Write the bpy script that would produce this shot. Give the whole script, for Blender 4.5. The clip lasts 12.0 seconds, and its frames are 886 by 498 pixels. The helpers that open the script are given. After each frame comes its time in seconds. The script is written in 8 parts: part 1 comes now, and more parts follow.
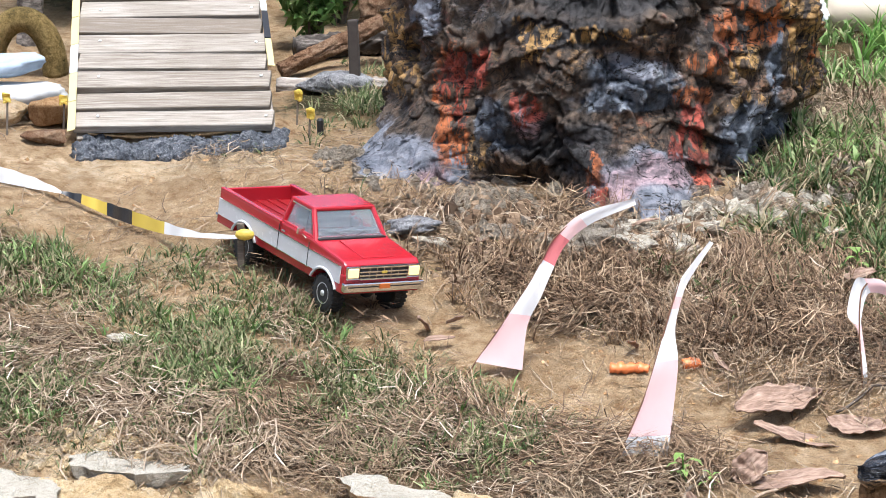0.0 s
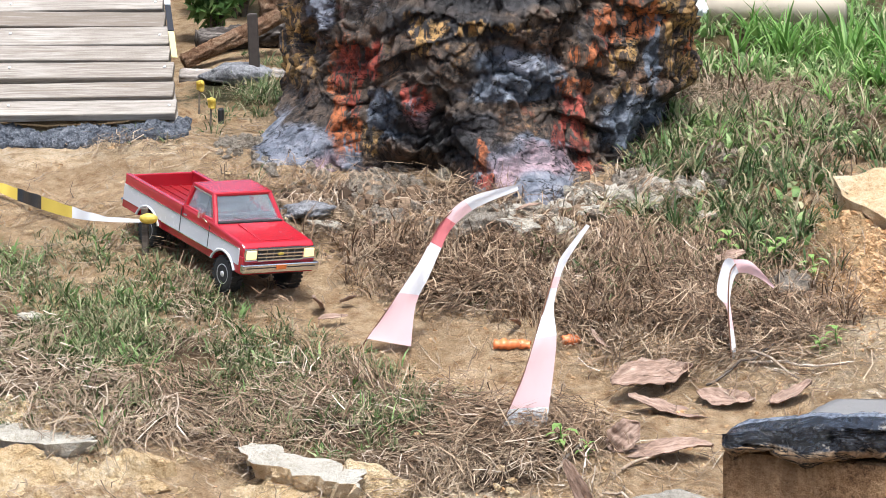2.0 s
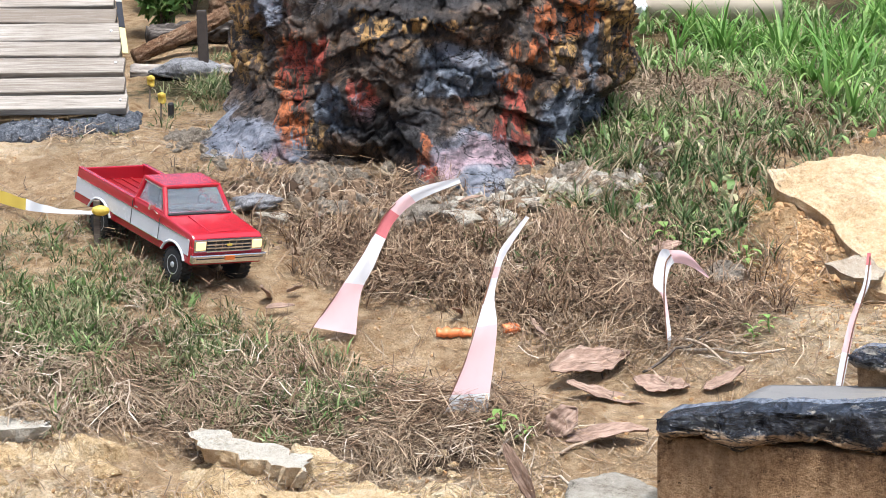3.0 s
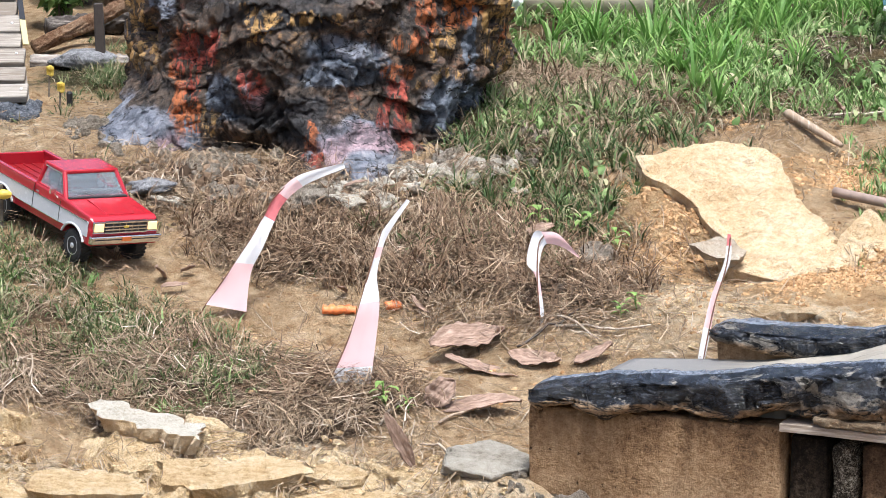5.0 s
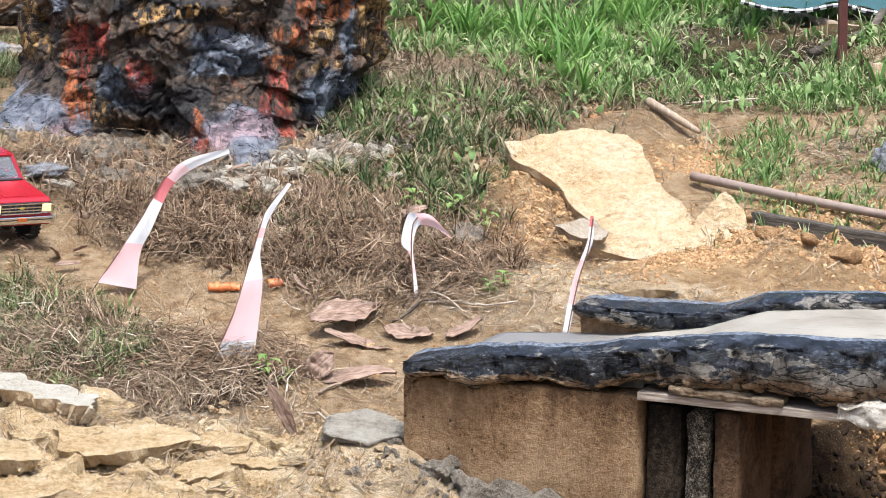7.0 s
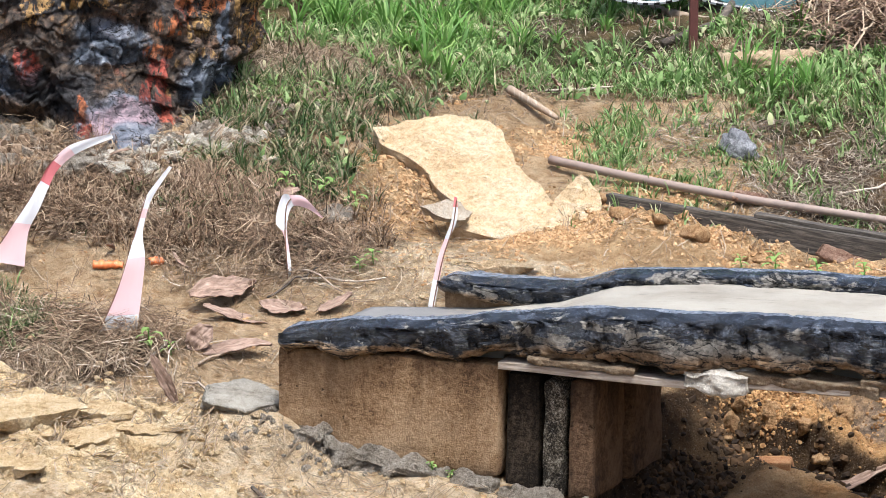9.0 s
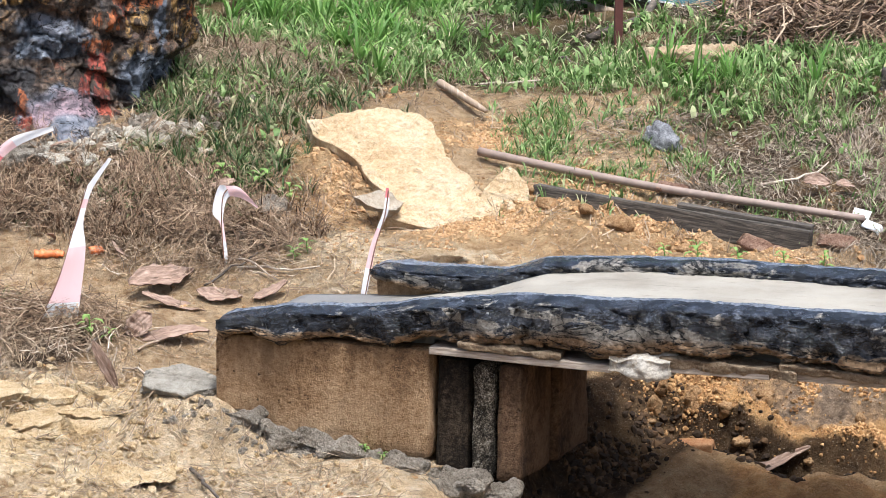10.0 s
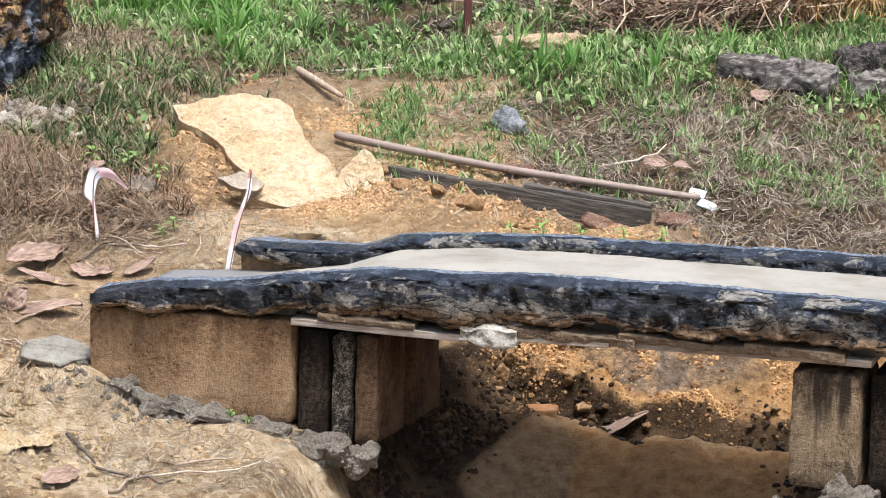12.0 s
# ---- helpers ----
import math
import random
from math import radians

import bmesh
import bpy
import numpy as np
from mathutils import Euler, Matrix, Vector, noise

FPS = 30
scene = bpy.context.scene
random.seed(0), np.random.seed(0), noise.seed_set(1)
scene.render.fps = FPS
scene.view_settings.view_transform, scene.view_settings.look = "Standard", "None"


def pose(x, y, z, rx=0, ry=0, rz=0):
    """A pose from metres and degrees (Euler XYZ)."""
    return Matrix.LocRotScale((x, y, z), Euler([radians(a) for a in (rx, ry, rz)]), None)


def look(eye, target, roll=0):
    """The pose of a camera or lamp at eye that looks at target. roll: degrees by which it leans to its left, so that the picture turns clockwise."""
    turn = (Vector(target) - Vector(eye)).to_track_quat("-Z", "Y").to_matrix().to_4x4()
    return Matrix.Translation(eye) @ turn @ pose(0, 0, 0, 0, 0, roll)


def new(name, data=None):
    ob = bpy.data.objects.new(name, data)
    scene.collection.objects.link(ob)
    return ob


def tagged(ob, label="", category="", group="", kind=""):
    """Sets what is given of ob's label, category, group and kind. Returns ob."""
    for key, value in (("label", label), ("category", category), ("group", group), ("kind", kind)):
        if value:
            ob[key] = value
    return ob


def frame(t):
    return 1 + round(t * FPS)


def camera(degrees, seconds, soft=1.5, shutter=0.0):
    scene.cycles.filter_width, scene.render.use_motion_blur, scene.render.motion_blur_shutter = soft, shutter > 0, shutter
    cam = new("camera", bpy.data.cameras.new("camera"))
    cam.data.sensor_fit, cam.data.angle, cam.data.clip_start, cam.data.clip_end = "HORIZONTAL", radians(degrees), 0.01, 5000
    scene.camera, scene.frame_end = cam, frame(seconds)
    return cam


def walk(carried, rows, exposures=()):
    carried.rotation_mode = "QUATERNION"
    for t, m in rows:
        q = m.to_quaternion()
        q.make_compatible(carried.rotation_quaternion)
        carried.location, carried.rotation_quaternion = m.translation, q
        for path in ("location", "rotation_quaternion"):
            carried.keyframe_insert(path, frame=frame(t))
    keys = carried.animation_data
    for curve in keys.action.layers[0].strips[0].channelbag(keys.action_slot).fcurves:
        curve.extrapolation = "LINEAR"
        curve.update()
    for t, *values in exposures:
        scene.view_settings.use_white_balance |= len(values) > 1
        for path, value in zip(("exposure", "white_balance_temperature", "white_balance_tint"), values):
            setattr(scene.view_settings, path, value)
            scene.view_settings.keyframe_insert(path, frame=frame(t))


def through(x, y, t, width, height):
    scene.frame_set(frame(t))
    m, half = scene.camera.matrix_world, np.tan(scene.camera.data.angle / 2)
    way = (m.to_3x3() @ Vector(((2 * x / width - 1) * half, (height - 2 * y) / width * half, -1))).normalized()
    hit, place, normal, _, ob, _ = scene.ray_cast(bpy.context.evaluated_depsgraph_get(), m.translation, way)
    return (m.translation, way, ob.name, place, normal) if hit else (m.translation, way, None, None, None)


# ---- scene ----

# ---------------------------------------------------------------- camera
cam = camera(12.898, 12.0, soft=0.9)


def rig(x, y, z, tilt, roll, turn):
    return pose(x, y, z, tilt, 0, turn) @ pose(0, 0, 0, 0, 0, roll)


walk(cam, [
    (0, rig(-0.0265, -5.3689, 1.4017, 80.6545, -0.7073, 5.7368)),
    (1, rig(0.0082, -5.5432, 1.4285, 80.5399, -0.6348, 5.0967)),
    (2, rig(0.0374, -5.7239, 1.4564, 80.4258, -0.5397, 4.4015)),
    (3, rig(0.0611, -5.9110, 1.4853, 80.3122, -0.4252, 3.6533)),
    (4, rig(0.0793, -6.1045, 1.5151, 80.1995, -0.2946, 2.8540)),
    (5, rig(0.0920, -6.3044, 1.5460, 80.0877, -0.1511, 2.0058)),
    (6, rig(0.0991, -6.5107, 1.5780, 79.9772, 0.0020, 1.1106)),
    (7, rig(0.1008, -6.7233, 1.6109, 79.8679, 0.1614, 0.1705)),
    (8, rig(0.0969, -6.9424, 1.6448, 79.7603, 0.3238, -0.8126)),
    (9, rig(0.0875, -7.1678, 1.6798, 79.6543, 0.4861, -1.8365)),
    (10, rig(0.0726, -7.3997, 1.7158, 79.5503, 0.6448, -2.8992)),
    (11, rig(0.0522, -7.6379, 1.7528, 79.4484, 0.7969, -3.9988)),
    (12, rig(0.0263, -7.8825, 1.7908, 79.3488, 0.9390, -5.1332)),
], exposures=[(0, 1.84, 5850, 8), (12, 1.72, 5850, 8)])

# ---------------------------------------------------------------- world and sun
world = bpy.data.worlds.new("sky")
scene.world = world
world.use_nodes = True
sky = world.node_tree.nodes.new("ShaderNodeTexSky")
sky.sky_type = "NISHITA"
sky.sun_disc = False
sky.sun_elevation, sky.sun_rotation = radians(72), radians(161)
sky.air_density, sky.dust_density, sky.ozone_density = 1.0, 7.0, 1.0
background = world.node_tree.nodes["Background"]
background.inputs["Strength"].default_value = 0.062
world.node_tree.links.new(sky.outputs[0], background.inputs[0])
sun = new("sun", bpy.data.lights.new("sun", "SUN"))
sun.data.energy, sun.data.angle, sun.data.color = 1.5, radians(12), (1.0, 0.97, 0.93)
sun.matrix_world = look((0.45, -1.3, 4.3), (0, 0, 0))

# ---------------------------------------------------------------- materials


class Nodes:
    """A small builder of node materials."""

    def __init__(self, name):
        self.mat = bpy.data.materials.new(name)
        self.mat.use_nodes = True
        self.tree = self.mat.node_tree
        self.bsdf = self.tree.nodes["Principled BSDF"]
        self.coords = self.tree.nodes.new("ShaderNodeTexCoord").outputs["Object"]

    def node(self, kind, **inputs):
        n = self.tree.nodes.new(kind)
        for key, value in inputs.items():
            self.put(n.inputs[key.replace("_", " ")], value)
        return n

    def put(self, socket, value):
        if hasattr(value, "is_output"):
            self.tree.links.new(value, socket)
        else:
            socket.default_value = value

    def noise(self, scale, detail=4.0, rough=0.6, stretch=None, distort=0.0):
        where = self.coords
        if stretch:
            m = self.node("ShaderNodeMapping", Vector=where, Scale=stretch)
            where = m.outputs[0]
        n = self.node("ShaderNodeTexNoise", Vector=where, Scale=scale, Detail=detail, Roughness=rough, Distortion=distort)
        return n.outputs["Fac"]

    def steps(self, fac, low, high):
        n = self.node("ShaderNodeMapRange", Value=fac)
        n.inputs["From Min"].default_value, n.inputs["From Max"].default_value = low, high
        n.interpolation_type = "SMOOTHSTEP"
        return n.outputs[0]

    def ramp(self, fac, stops):
        n = self.node("ShaderNodeValToRGB", Fac=fac)
        els = n.color_ramp.elements
        while len(els) < len(stops):
            els.new(0.5)
        for e, (pos, col) in zip(els, stops):
            e.position, e.color = pos, (*col, 1)
        return n.outputs[0]

    def mix(self, fac, a, b):
        n = self.tree.nodes.new("ShaderNodeMix")
        n.data_type = "RGBA"
        for key, value in ((0, fac), (6, a), (7, b)):
            self.put(n.inputs[key], (*value, 1) if isinstance(value, tuple) and len(value) == 3 else value)
        return n.outputs[2]

    def math(self, op, a, b=0.0):
        n = self.node("ShaderNodeMath")
        n.operation = op
        self.put(n.inputs[0], a)
        self.put(n.inputs[1], b)
        return n.outputs[0]

    def attribute(self, name):
        n = self.tree.nodes.new("ShaderNodeAttribute")
        n.attribute_name = name
        return n.outputs["Fac"]

    def island(self):
        return self.tree.nodes.new("ShaderNodeNewGeometry").outputs["Random Per Island"]

    def any_one(self):
        return self.tree.nodes.new("ShaderNodeObjectInfo").outputs["Random"]

    def finish(self, color, rough=0.8, bump=None, depth=0.002, metal=0.0, **more):
        self.put(self.bsdf.inputs["Base Color"], (*color, 1) if isinstance(color, tuple) else color)
        self.put(self.bsdf.inputs["Roughness"], rough)
        self.put(self.bsdf.inputs["Metallic"], metal)
        for key, value in more.items():
            self.put(self.bsdf.inputs[key.replace("_", " ")], value)
        if bump is not None:
            b = self.node("ShaderNodeBump", Height=bump, Distance=depth, Strength=1.0)
            self.tree.links.new(b.outputs[0], self.bsdf.inputs["Normal"])
        return self.mat


def ground_material():
    m = Nodes("ground")
    fine, mid, big = m.noise(160, 5, 0.7), m.noise(35, 5, 0.65), m.noise(6, 4, 0.6)
    sand = m.ramp(mid, [(0.3, (0.30, 0.17, 0.08)), (0.48, (0.53, 0.365, 0.205)), (0.7, (0.70, 0.525, 0.335))])
    humus = m.ramp(fine, [(0.3, (0.022, 0.014, 0.009)), (0.55, (0.095, 0.063, 0.038)), (0.75, (0.27, 0.20, 0.13))])
    soil = m.ramp(mid, [(0.3, (0.28, 0.155, 0.07)), (0.5, (0.58, 0.37, 0.185)), (0.72, (0.76, 0.56, 0.325))])
    pale = m.ramp(mid, [(0.28, (0.40, 0.265, 0.145)), (0.46, (0.74, 0.55, 0.335)), (0.7, (0.90, 0.76, 0.55))])
    turf = m.ramp(fine, [(0.3, (0.02, 0.022, 0.008)), (0.6, (0.07, 0.065, 0.025)), (0.8, (0.18, 0.15, 0.075))])
    # Dark damp earth that also carries the painted shade of the ditch.
    damp_shade = m.ramp(mid, [(0.3, (0.020, 0.012, 0.007)), (0.52, (0.072, 0.042, 0.021)), (0.75, (0.17, 0.10, 0.048))])
    mud = m.ramp(mid, [(0.3, (0.07, 0.047, 0.032)), (0.5, (0.28, 0.205, 0.145)), (0.72, (0.52, 0.41, 0.30))])
    # Extra orange here is light bounced under the deck, put into the earth's colour.
    clay = m.ramp(mid, [(0.3, (0.40, 0.19, 0.065)), (0.5, (0.66, 0.37, 0.15)), (0.72, (0.78, 0.50, 0.24))])
    edge = m.math("MULTIPLY", m.math("SUBTRACT", mid, 0.5), 0.9)
    color = sand
    for name, paint in (("straw", humus), ("soil", soil), ("pale", pale), ("turf", turf), ("mud", mud), ("clay", clay), ("damp_shade", damp_shade)):
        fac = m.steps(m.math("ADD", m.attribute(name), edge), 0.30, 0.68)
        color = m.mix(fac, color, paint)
    color = m.mix(m.steps(big, 0.42, 0.66), color, m.mix(0.5, color, (0.30, 0.19, 0.095)))
    grit = m.noise(420, 3, 0.7)
    color = m.mix(m.steps(grit, 0.53, 0.66), color, m.mix(0.5, color, (0.05, 0.033, 0.02)))
    color = m.mix(m.steps(m.noise(300, 3, 0.7), 0.60, 0.70), color, m.mix(0.5, color, (0.80, 0.68, 0.50)))
    relief = m.math("ADD", m.math("ADD", m.math("MULTIPLY", fine, 0.8), mid), m.math("MULTIPLY", grit, 0.4))
    return m.finish(color, 0.95, relief, 0.021, Specular_IOR_Level=0.15)


def strand_material(name, stops, rough=0.7, through=0.0):
    m = Nodes(name)
    color = m.ramp(m.island(), stops)
    color = m.mix(m.steps(m.noise(60), 0.35, 0.7), color, m.mix(0.35, color, stops[0][1]))
    mat = m.finish(color, rough, Specular_IOR_Level=0.25)
    if through:
        glow = m.node("ShaderNodeBsdfTranslucent", Color=color)
        both = m.node("ShaderNodeMixShader", Fac=through)
        m.tree.links.new(m.bsdf.outputs[0], both.inputs[1])
        m.tree.links.new(glow.outputs[0], both.inputs[2])
        m.tree.links.new(both.outputs[0], m.tree.nodes["Material Output"].inputs[0])
    return mat


def stone_material(name, stops, scale=18, depth=0.006, rough=0.9, specks=0.28, flecks=0.0):
    """Mineral surface: clouds, grain and grit, with dark pits and, where asked, light flecks."""
    m = Nodes(name)
    mid, fine, grit = m.noise(scale, 6, 0.65), m.noise(scale * 7, 5, 0.7), m.noise(520, 3, 0.7)
    tone = m.math("ADD", m.math("ADD", m.math("MULTIPLY", mid, 0.36), m.math("MULTIPLY", fine, 0.34)), m.math("MULTIPLY", grit, 0.30))
    tone = m.math("ADD", m.math("MULTIPLY", m.math("SUBTRACT", tone, 0.5), 2.0), 0.54)
    color = m.ramp(tone, stops)
    pits = m.steps(m.noise(210, 4, 0.75), 0.60, 0.70)
    color = m.mix(m.math("MULTIPLY", pits, specks), color, tuple(c * 0.3 for c in stops[0][1]))
    if flecks:
        bright = m.steps(m.noise(170, 4, 0.7, None, 1.0), 0.60, 0.66)
        color = m.mix(m.math("MULTIPLY", bright, flecks), color, tuple(min(1, c * 1.5) for c in stops[-1][1]))
    relief = m.math("ADD", m.math("ADD", mid, m.math("MULTIPLY", fine, 0.8)), m.math("SUBTRACT", m.math("MULTIPLY", grit, 0.35), m.math("MULTIPLY", pits, 0.25)))
    return m.finish(color, rough, relief, depth * 1.9, Specular_IOR_Level=0.15)


def plain_material(name, color, rough=0.5, metal=0.0, wear=0.25, scale=40, **more):
    m = Nodes(name)
    dark = tuple(c * 0.62 for c in color)
    fac = m.math("MULTIPLY", m.steps(m.noise(scale, 6, 0.7), 0.45, 0.75), wear)
    grit = m.math("ADD", rough, m.math("MULTIPLY", m.math("SUBTRACT", m.noise(scale * 2), 0.5), 0.25))
    return m.finish(m.mix(fac, color, dark), grit, m.noise(scale * 5), 0.0004, metal, **more)


def wood_material(name, light, dark, grain=(2, 30, 30), scale=9):
    m = Nodes(name)
    fibre, stain = m.noise(scale, 6, 0.7, grain, 0.4), m.noise(5, 4)
    tone = m.math("ADD", m.math("MULTIPLY", fibre, 0.8), m.math("MULTIPLY", m.math("SUBTRACT", m.any_one(), 0.5), 0.22))
    color = m.mix(m.steps(tone, 0.28, 0.62), dark, light)
    color = m.mix(m.math("MULTIPLY", m.steps(stain, 0.5, 0.75), 0.45), color, dark)
    return m.finish(color, 0.85, fibre, 0.0015)


def lava_material():
    """Painted mortar: brown and charcoal rock with runs of orange, red, ochre, white and slate blue brushed over it."""
    m = Nodes("painted_rock")
    mid, fine, grit = m.noise(15, 6, 0.66, (1, 1, 1.3), 0.8), m.noise(75, 5, 0.7), m.noise(260, 4, 0.75)
    tone = m.math("ADD", m.math("ADD", m.math("MULTIPLY", mid, 0.62), m.math("MULTIPLY", fine, 0.26)), m.math("MULTIPLY", grit, 0.12))
    color = m.ramp(tone, [(0.38, (0.012, 0.009, 0.007)), (0.47, (0.040, 0.028, 0.020)), (0.55, (0.092, 0.064, 0.044)), (0.65, (0.19, 0.14, 0.10))])
    edge = m.math("ADD", m.math("MULTIPLY", m.math("SUBTRACT", fine, 0.5), 0.55), m.math("MULTIPLY", m.math("SUBTRACT", grit, 0.5), 0.25))
    def over(base, mask, paint, low=0.40, high=0.66, much=1.0):
        if isinstance(paint, tuple):
            paint = m.mix(m.steps(tone, 0.42, 0.58), tuple(c * 0.30 for c in paint), tuple(min(1, c * 1.25) for c in paint))
        return m.mix(m.math("MULTIPLY", m.steps(m.math("ADD", mask, edge), low, high), much), base, paint)
    slate = m.ramp(tone, [(0.38, (0.016, 0.019, 0.027)), (0.47, (0.065, 0.078, 0.10)), (0.56, (0.16, 0.18, 0.215)), (0.64, (0.36, 0.38, 0.40))])
    pale = m.ramp(tone, [(0.36, (0.065, 0.072, 0.09)), (0.46, (0.14, 0.152, 0.185)), (0.54, (0.205, 0.215, 0.25)), (0.64, (0.33, 0.32, 0.33))])
    # smears over the whole rock, stretched along the courses
    color = over(color, m.noise(6.5, 5, 0.66, (1, 1, 1.8), 0.9), (0.15, 0.075, 0.038), 0.48, 0.70, 0.85)
    color = over(color, m.noise(8.3, 5, 0.6, (1, 1, 1.5), 1.0), slate, 0.58, 0.74, 0.6)
    color = over(color, m.noise(12.7, 4, 0.6, (1, 1, 0.8), 0.8), (0.32, 0.18, 0.06), 0.62, 0.78, 0.6)
    color = over(color, m.noise(10.4, 4, 0.6, (1, 1, 0.6), 0.8), (0.22, 0.06, 0.045), 0.64, 0.80, 0.6)
    streak = m.noise(30, 5, 0.68, (1.6, 1.6, 0.30), 0.5)
    color = over(color, m.attribute("black_patch"), (0.028, 0.029, 0.033), 0.30, 0.70, 0.85)
    color = over(color, m.attribute("slate"), slate, 0.35, 0.75)
    color = over(color, m.attribute("pale"), pale, 0.25, 0.60)
    color = over(color, m.attribute("rosy"), (0.42, 0.27, 0.29), 0.30, 0.90, 0.7)
    color = over(color, m.math("MULTIPLY", m.attribute("ochre"), m.steps(streak, 0.40, 0.56)), (0.42, 0.25, 0.085), 0.34, 0.76, 0.9)
    color = over(color, m.math("MULTIPLY", m.attribute("orange"), m.steps(streak, 0.38, 0.54)), (0.43, 0.13, 0.04), 0.32, 0.70, 0.93)
    color = over(color, m.math("MULTIPLY", m.attribute("red"), m.steps(streak, 0.38, 0.54)), (0.36, 0.07, 0.045), 0.34, 0.72, 0.92)
    # hairline cracks between plates of mortar
    seam = m.math("ABSOLUTE", m.math("SUBTRACT", m.noise(8.5, 5, 0.62, (1, 1, 1.6), 1.4), 0.5))
    web = m.math("ABSOLUTE", m.math("SUBTRACT", m.noise(21, 4, 0.6, None, 1.2), 0.5))
    crack = m.math("MULTIPLY", m.steps(seam, 0.002, 0.014), m.math("ADD", 0.5, m.math("MULTIPLY", m.steps(web, 0.001, 0.012), 0.5)))
    color = m.mix(crack, (0.008, 0.007, 0.006), color)
    relief = m.math("ADD", m.math("ADD", m.math("MULTIPLY", mid, 0.7), m.math("MULTIPLY", fine, 0.7)), m.math("ADD", m.math("MULTIPLY", crack, 0.35), m.math("MULTIPLY", grit, 0.25)))
    return m.finish(color, m.math("ADD", 0.40, m.math("MULTIPLY", fine, 0.4)), relief, 0.0075, Specular_IOR_Level=0.4)


def tar_material():
    """Black paint over grey mortar, cracked and worn through in places, with sky sheen painted on top."""
    m = Nodes("tarred_mortar")
    mid, fine, grit = m.noise(16, 7, 0.7, (1, 1, 2.2), 0.7), m.noise(110, 5, 0.7), m.noise(360, 4, 0.75)
    mortar = m.ramp(fine, [(0.3, (0.075, 0.066, 0.055)), (0.5, (0.20, 0.18, 0.152)), (0.7, (0.35, 0.32, 0.275))])
    tan = m.ramp(fine, [(0.3, (0.13, 0.08, 0.04)), (0.55, (0.28, 0.18, 0.098)), (0.75, (0.46, 0.34, 0.215))])
    tone = m.math("ADD", m.math("MULTIPLY", mid, 0.62), m.math("ADD", m.math("MULTIPLY", fine, 0.24), m.math("MULTIPLY", grit, 0.14)))
    # The blue in these blacks imitates sky reflected by the paint.
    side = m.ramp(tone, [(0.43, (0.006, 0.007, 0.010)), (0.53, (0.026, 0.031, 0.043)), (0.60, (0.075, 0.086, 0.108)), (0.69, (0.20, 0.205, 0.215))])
    # Upper face coloured lighter blue-grey in place of a sky reflection.
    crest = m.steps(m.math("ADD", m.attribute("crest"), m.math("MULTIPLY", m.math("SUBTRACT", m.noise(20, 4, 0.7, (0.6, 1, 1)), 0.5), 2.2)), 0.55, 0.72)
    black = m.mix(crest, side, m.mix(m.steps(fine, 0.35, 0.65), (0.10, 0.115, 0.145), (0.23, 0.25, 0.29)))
    bare = m.math("ADD", m.attribute("bare"), m.math("MULTIPLY", m.math("SUBTRACT", m.noise(11, 5, 0.6, (1, 1, 2.0), 0.9), 0.5), 2.2))
    bare = m.math("ADD", bare, m.math("MULTIPLY", m.math("SUBTRACT", fine, 0.5), 0.35))
    naked = m.steps(bare, 0.52, 0.64)
    color = m.mix(naked, black, m.mix(m.steps(m.attribute("low"), 0.2, 0.7), mortar, tan))
    chips = m.steps(m.noise(46, 6, 0.75, (0.7, 0.7, 1.6), 0.6), 0.605, 0.65)
    color = m.mix(m.math("MULTIPLY", m.math("MULTIPLY", chips, 0.15), m.math("SUBTRACT", 1.0, crest)), color, mortar)
    gloss = m.mix(naked, (0.22, 0.22, 0.22), (0.9, 0.9, 0.9))
    seam = m.math("ABSOLUTE", m.math("SUBTRACT", m.noise(7.5, 5, 0.62, (1, 1, 3.6), 1.6), 0.5))
    line = m.steps(seam, 0.006, 0.030)
    web = m.steps(m.math("ABSOLUTE", m.math("SUBTRACT", m.noise(24, 4, 0.6, (1, 1, 1.7), 1.2), 0.5)), 0.001, 0.016)
    crack = m.math("MULTIPLY", line, m.math("ADD", 0.45, m.math("MULTIPLY", web, 0.55)))
    crack = m.math("MAXIMUM", crack, m.math("MULTIPLY", crest, 0.8))
    color = m.mix(crack, (0.004, 0.004, 0.004), color)
    height = m.math("ADD", m.math("ADD", mid, m.math("MULTIPLY", fine, 0.55)), m.math("ADD", m.math("MULTIPLY", crack, 0.7), m.math("MULTIPLY", grit, 0.2)))
    return m.finish(color, gloss, height, 0.008, Specular_IOR_Level=0.5)


def tape_material(name, color):
    """Thin plastic tape that lets light through."""
    m = Nodes(name)
    tone = m.mix(m.math("MULTIPLY", m.steps(m.noise(30), 0.45, 0.8), 0.18), color, tuple(c * 0.75 for c in color))
    mat = m.finish(tone, 0.4)
    glow = m.node("ShaderNodeBsdfTranslucent", Color=tone)
    both = m.node("ShaderNodeMixShader", Fac=0.32)
    m.tree.links.new(m.bsdf.outputs[0], both.inputs[1])
    m.tree.links.new(glow.outputs[0], both.inputs[2])
    m.tree.links.new(both.outputs[0], m.tree.nodes["Material Output"].inputs[0])
    return mat


def leaf_material():
    m = Nodes("dead_leaf")
    fibre = m.noise(30, 5, 0.7, (1, 6, 1))
    color = m.ramp(fibre, [(0.3, (0.10, 0.057, 0.036)), (0.5, (0.27, 0.175, 0.125)), (0.75, (0.45, 0.34, 0.265))])
    return m.finish(color, 0.75, fibre, 0.0025)


